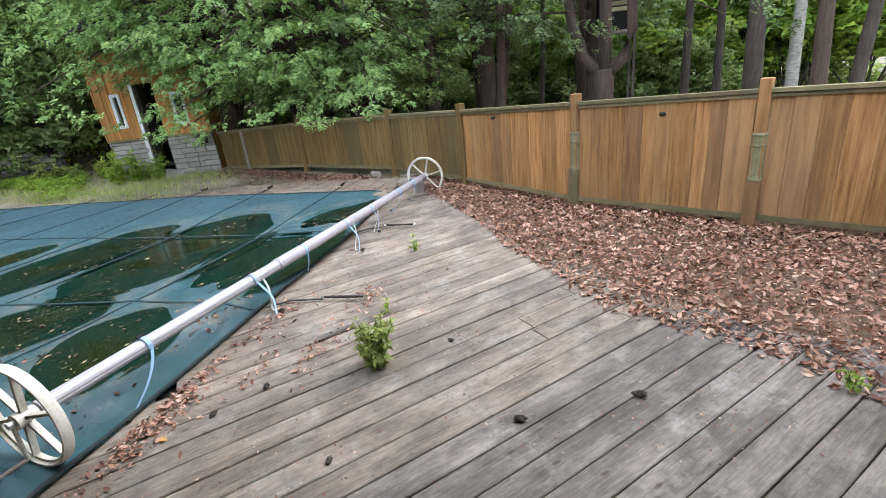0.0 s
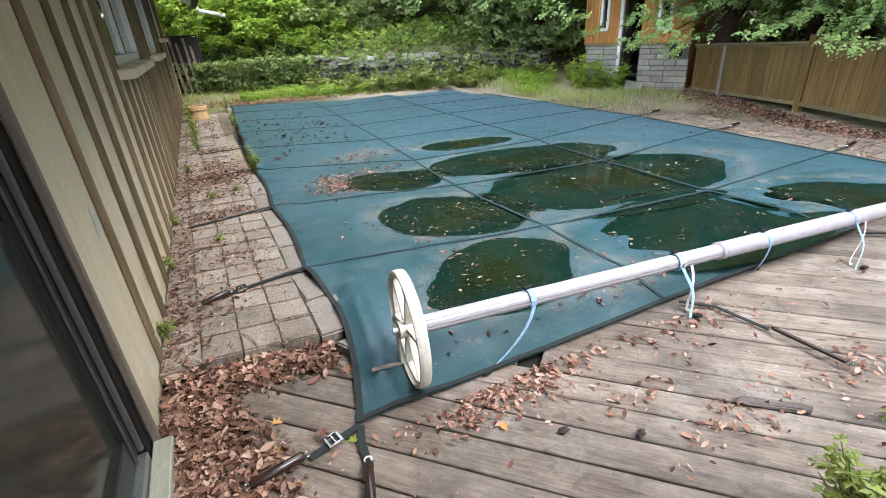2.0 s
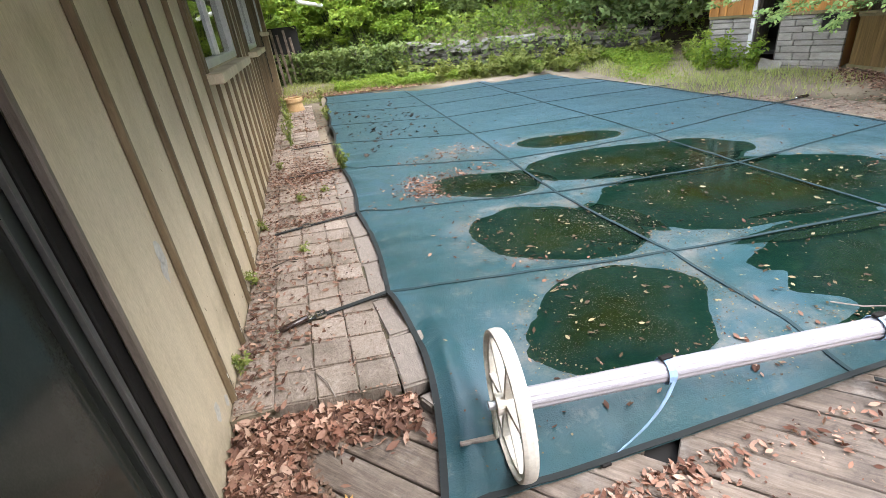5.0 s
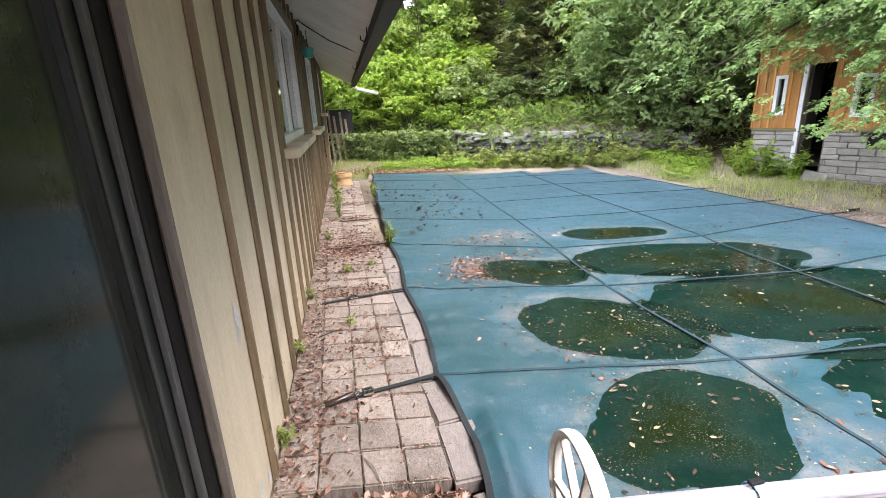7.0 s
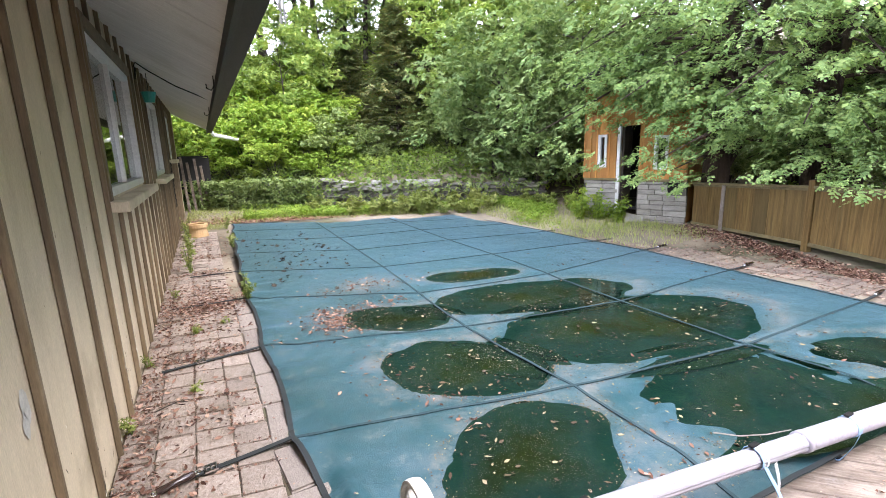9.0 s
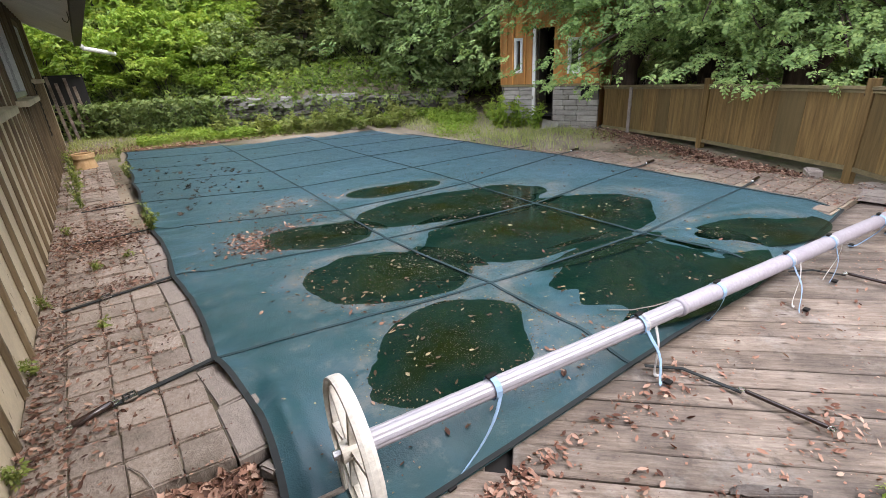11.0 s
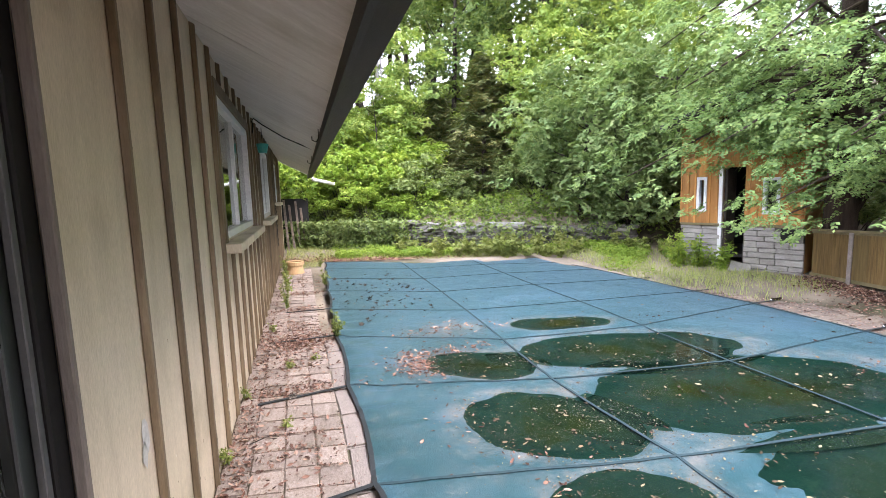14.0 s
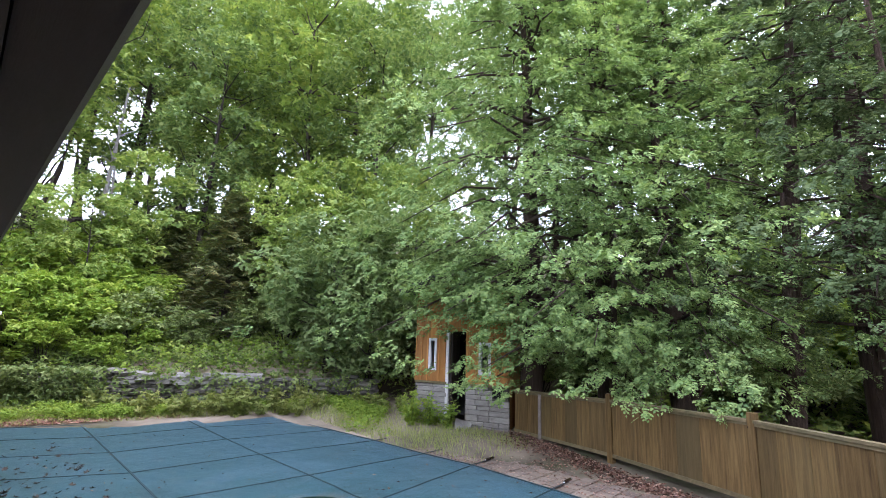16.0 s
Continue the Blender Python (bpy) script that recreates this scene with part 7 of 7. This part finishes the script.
def build_pavers():
    pav = root("paver_walk", (0, 0, 0), "worn concrete paver walk along the house", "pavement", kind="structure")
    part("bed", boxed(0.004, 0.90, -0.02, 10.3, -0.085, -0.022), SOIL, pav)
    meshes = []
    for k in range(5):
        bm = boxed(-0.5, 0.5, -0.5, 0.5, -0.08, 0.0)
        for v in bm.verts:
            v.co.y -= 0.125 * v.co.x  # the rows run slightly askew
        bmesh.ops.bevel(bm, geom=[e for e in bm.edges if min(v.co.z for v in e.verts) > -0.01], offset=0.030, segments=2, affect="EDGES")
        for v in bm.verts:
            off = noise.noise_vector(v.co * 2.5 + Vector((k * 5, 0, 0))) * 0.02
            v.co.x, v.co.y = v.co.x + off.x, v.co.y + off.y
            v.co.z *= 1.0 if v.co.z < -0.05 else 0.35
        meshes.append(mesh_of("paver", bm, PAVER))
    rng = random.Random(9)
    cols = [(0.012, 0.217), (0.220, 0.434), (0.437, 0.647), (0.650, 0.857)]
    for j in range(42):
        y = 0.012 + 0.241 * j
        for i, (x0, x1) in enumerate(cols):
            shift = 0.018 * y if y < 5 else 0.09
            if i == 0:
                w = x1 - shift - 0.012
                xm = 0.012 + w / 2
            else:
                w, xm = x1 - x0, (x0 + x1) / 2 - shift
            ym = y + 0.12 - 0.15 * xm
            m = pose(xm, ym, rng.uniform(-0.009, 0.004), rng.uniform(-1.6, 1.6), rng.uniform(-1.6, 1.6), rng.uniform(-1.5, 1.5)) @ Matrix.Diagonal((w - 0.004, 0.234, 1, 1))
            piece("paver", rng.choice(meshes), m, pav)
    # long coping stones between the pavers and the cover, following its bowed edge
    bm = boxed(-0.5, 0.5, -0.5, 0.5, -0.08, 0.0)
    bmesh.ops.bevel(bm, geom=[e for e in bm.edges if min(v.co.z for v in e.verts) > -0.01], offset=0.035, segments=2, affect="EDGES")
    for v in bm.verts:
        v.co.z *= 1.0 if v.co.z < -0.05 else 0.35
    me = mesh_of("coping_stone", bm, COPING)
    ys = [-0.15, 0.30, 0.74, 1.28, 1.80, 2.32, 2.90, 3.45, 3.95]
    for y0, y1 in zip(ys, ys[1:]):
        def edge(y):
            k = 0.11 * math.sin(math.pi * (y + 0.84) / 1.6) if y < 0.76 else 0.045 * math.sin(math.pi * ((y - 0.76) % 1.6) / 1.6)
            return 0.905 + max(0, k) * 0.9 - 0.006 * max(0, y)
        ym, left = (y0 + y1) / 2, 0.862 - 0.018 * max((y0 + y1) / 2, 0)
        right = edge(ym) + 0.075
        turn = math.degrees(math.atan2(-(edge(y1) - edge(y0)), y1 - y0)) * 0.6
        m = pose((left + right) / 2, ym, -0.004, 0, 0, turn) @ Matrix.Diagonal((right - left, y1 - y0 - 0.008, 1, 1))
        piece("coping_stone", me, m, pav)


build_pavers()


def build_side_paving():
    side = root("side_paving", (0, 0, 0), "pinkish paving between the pool and the fence", "pavement", kind="structure")
    part("bed", boxed(6.5, 7.9, -0.75, 4.9, -0.09, -0.024), SOIL, side)
    bm = boxed(-0.5, 0.5, -0.5, 0.5, -0.05, 0.0)
    bmesh.ops.bevel(bm, geom=[e for e in bm.edges if max(v.co.z for v in e.verts) > -0.01], offset=0.03, segments=1, affect="EDGES")
    me = mesh_of("paving_stone", bm, SIDE_PAVER)
    rng = random.Random(13)
    for j in range(24):
        for i in range(6):
            x = 6.62 + 0.225 * i + (0.11 if j % 2 else 0)
            y = -0.62 + 0.225 * j
            if x > 7.85 or rng.random() < 0.06:
                continue
            m = pose(x, y, -0.006 + rng.uniform(-0.006, 0.004), rng.uniform(-1, 1), rng.uniform(-1, 1), rng.uniform(-1.5, 1.5)) @ Matrix.Diagonal((0.218, 0.218, 1, 1))
            piece("paving_stone", me, m, side)


build_side_paving()


def build_deck():
    deck = root("deck", (0, 0, 0), "weathered grey-brown wooden deck with diagonal boards", "deck", kind="structure")
    # one near-black sheet under all boards paints the shade in their gaps
    part("joists", boxed(0.09, 7.2, -8.8, -0.60, -0.150, -0.132), SHADE_BLACK, deck)
    outline = [Vector(p) for p in ((0.09, -0.16), (1.0, -0.30), (1.06, -0.52), (7.45, -0.55), (7.3, -1.6), (5.75, -3.4), (4.6, -5.2), (2.9, -8.7), (0.09, -8.7))]
    ang, HOLE = radians(-46), Vector((1.82, -0.87))
    d, n = Vector((math.cos(ang), math.sin(ang))), Vector((-math.sin(ang), math.cos(ang)))
    pitch, width = 0.178, 0.1735
    rng = random.Random(17)
    lo, hi = min(p.dot(n) for p in outline), max(p.dot(n) for p in outline)
    k0 = math.floor((lo - 0.145) / pitch)

    def span(off):
        hits = []
        for a, b in zip(outline, outline[1:] + outline[:1]):
            u, v = a.dot(n) - off, b.dot(n) - off
            if u * v < 0:
                hits.append((a + (b - a) * (u / (u - v))).dot(d))
        return (min(hits), max(hits)) if len(hits) > 1 else None

    k = k0
    while k * pitch + 0.145 < hi:
        y0 = k * pitch + 0.145 - 0.003
        ends = [s for s in (span(y0 + 0.01), span(y0 + width / 2), span(y0 + width - 0.01)) if s]
        k += 1
        if not ends:
            continue
        a, b = min(s[0] for s in ends), max(s[1] for s in ends)
        cuts = [a]
        while b - cuts[-1] > 6.2:
            cuts.append(cuts[-1] + rng.uniform(3.6, 4.9))
        cuts.append(b)
        runs = list(zip(cuts, cuts[1:]))
        if abs(HOLE.dot(n) - y0 - width / 2) < width / 2:  # one board is broken off at the hem
            h = HOLE.dot(d)
            runs = [q for x0, x1 in runs for q in ([(x0, h - 0.06), (h + 0.06, x1)] if x0 < h - 0.2 and h + 0.2 < x1 else [(x0, x1)])]
        for x0, x1 in runs:
            xm, ym = (x0 + x1) / 2, y0 + width / 2
            bm = boxed(-(x1 - x0) / 2 + 0.003, (x1 - x0) / 2 - 0.003, -width / 2 + rng.uniform(0, 0.003), width / 2 - rng.uniform(0, 0.004), -0.038, 0, 0.005)
            c = d * xm + n * ym
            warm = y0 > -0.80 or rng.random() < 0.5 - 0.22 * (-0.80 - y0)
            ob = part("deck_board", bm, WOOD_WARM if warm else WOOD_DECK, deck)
            ob.matrix_basis = pose(c.x, c.y, -0.09 + rng.uniform(-0.003, 0.002), rng.uniform(-0.4, 0.4), 0, -46 + rng.uniform(-0.12, 0.12))


build_deck()


def build_battens():
    y, k = DOOR_Y + 0.62, 0
    while y < WALL_END:
        win = [w for w in WINDOWS if w[0] - 0.10 < y < w[1] + 0.06]
        spans = [(-0.10, win[0][2] - 0.105), (win[0][3] + 0.105, WALL_TOP - 0.06)] if win else [(-0.10, WALL_TOP - 0.06)]
        for z0, z1 in spans:
            part("batten", boxed(0.002, 0.034, y - 0.015, y + 0.015, z0, z1, 0.004), BATTEN, wall_house)
        y += 0.50 if k < 4 else 0.48
        k += 1
    rng = random.Random(44)
    for k in range(5):
        yb = DOOR_Y + 0.62 + 0.50 * k
        for _ in range(9):
            bm = bmesh.new()
            cy, cz, r = yb + rng.uniform(-0.014, 0.014), 0.42 * rng.random() ** 1.5 - 0.06, rng.uniform(0.004, 0.011)
            bm.faces.new([bm.verts.new((0.0352, cy + 0.7 * r * rng.uniform(0.5, 1.1) * math.cos(a * math.tau / 7), cz + 2.4 * r * rng.uniform(0.6, 1.1) * math.sin(a * math.tau / 7))) for a in range(7)])
            part("paint_chip", bm, BARE if rng.random() < 0.3 else BARK, wall_house)
        for _ in range(12):  # curled flakes and cracks low on the boards
            bm = bmesh.new()
            low = rng.random() < 0.7
            cy, cz, r = yb + rng.uniform(0.05, 0.45), (0.55 * rng.random() ** 1.5 if low else rng.uniform(0.6, 2.4)) - 0.04, rng.uniform(0.004, 0.013 if low else 0.007)
            tilt = rng.uniform(-0.5, 0.5)
            bm.faces.new([bm.verts.new((0.0022, cy + 0.5 * r * rng.uniform(0.4, 1.2) * math.cos(a * math.tau / 8) + tilt * 2.6 * r * math.sin(a * math.tau / 8), cz + 2.8 * r * rng.uniform(0.5, 1.2) * math.sin(a * math.tau / 8))) for a in range(8)])
            part("paint_chip", bm, BARE if rng.random() < 0.2 else BARK, wall_house)
    part("frieze_board", boxed(0.002, 0.028, DOOR_Y, WALL_END, WALL_TOP - 0.055, WALL_TOP - 0.005), BATTEN, wall_house)
    part("corner_board", boxed(0.002, 0.03, WALL_END - 0.09, WALL_END, -0.1, WALL_TOP - 0.06), SIDING, wall_house)


build_battens()

# ---------------------------------------------------------------- plan units to metres
for mesh in bpy.data.meshes:
    mesh.transform(Matrix.Scale(PLAN, 4))
for ob in scene.objects:
    if ob.type in ("MESH", "EMPTY"):
        ob.location *= PLAN
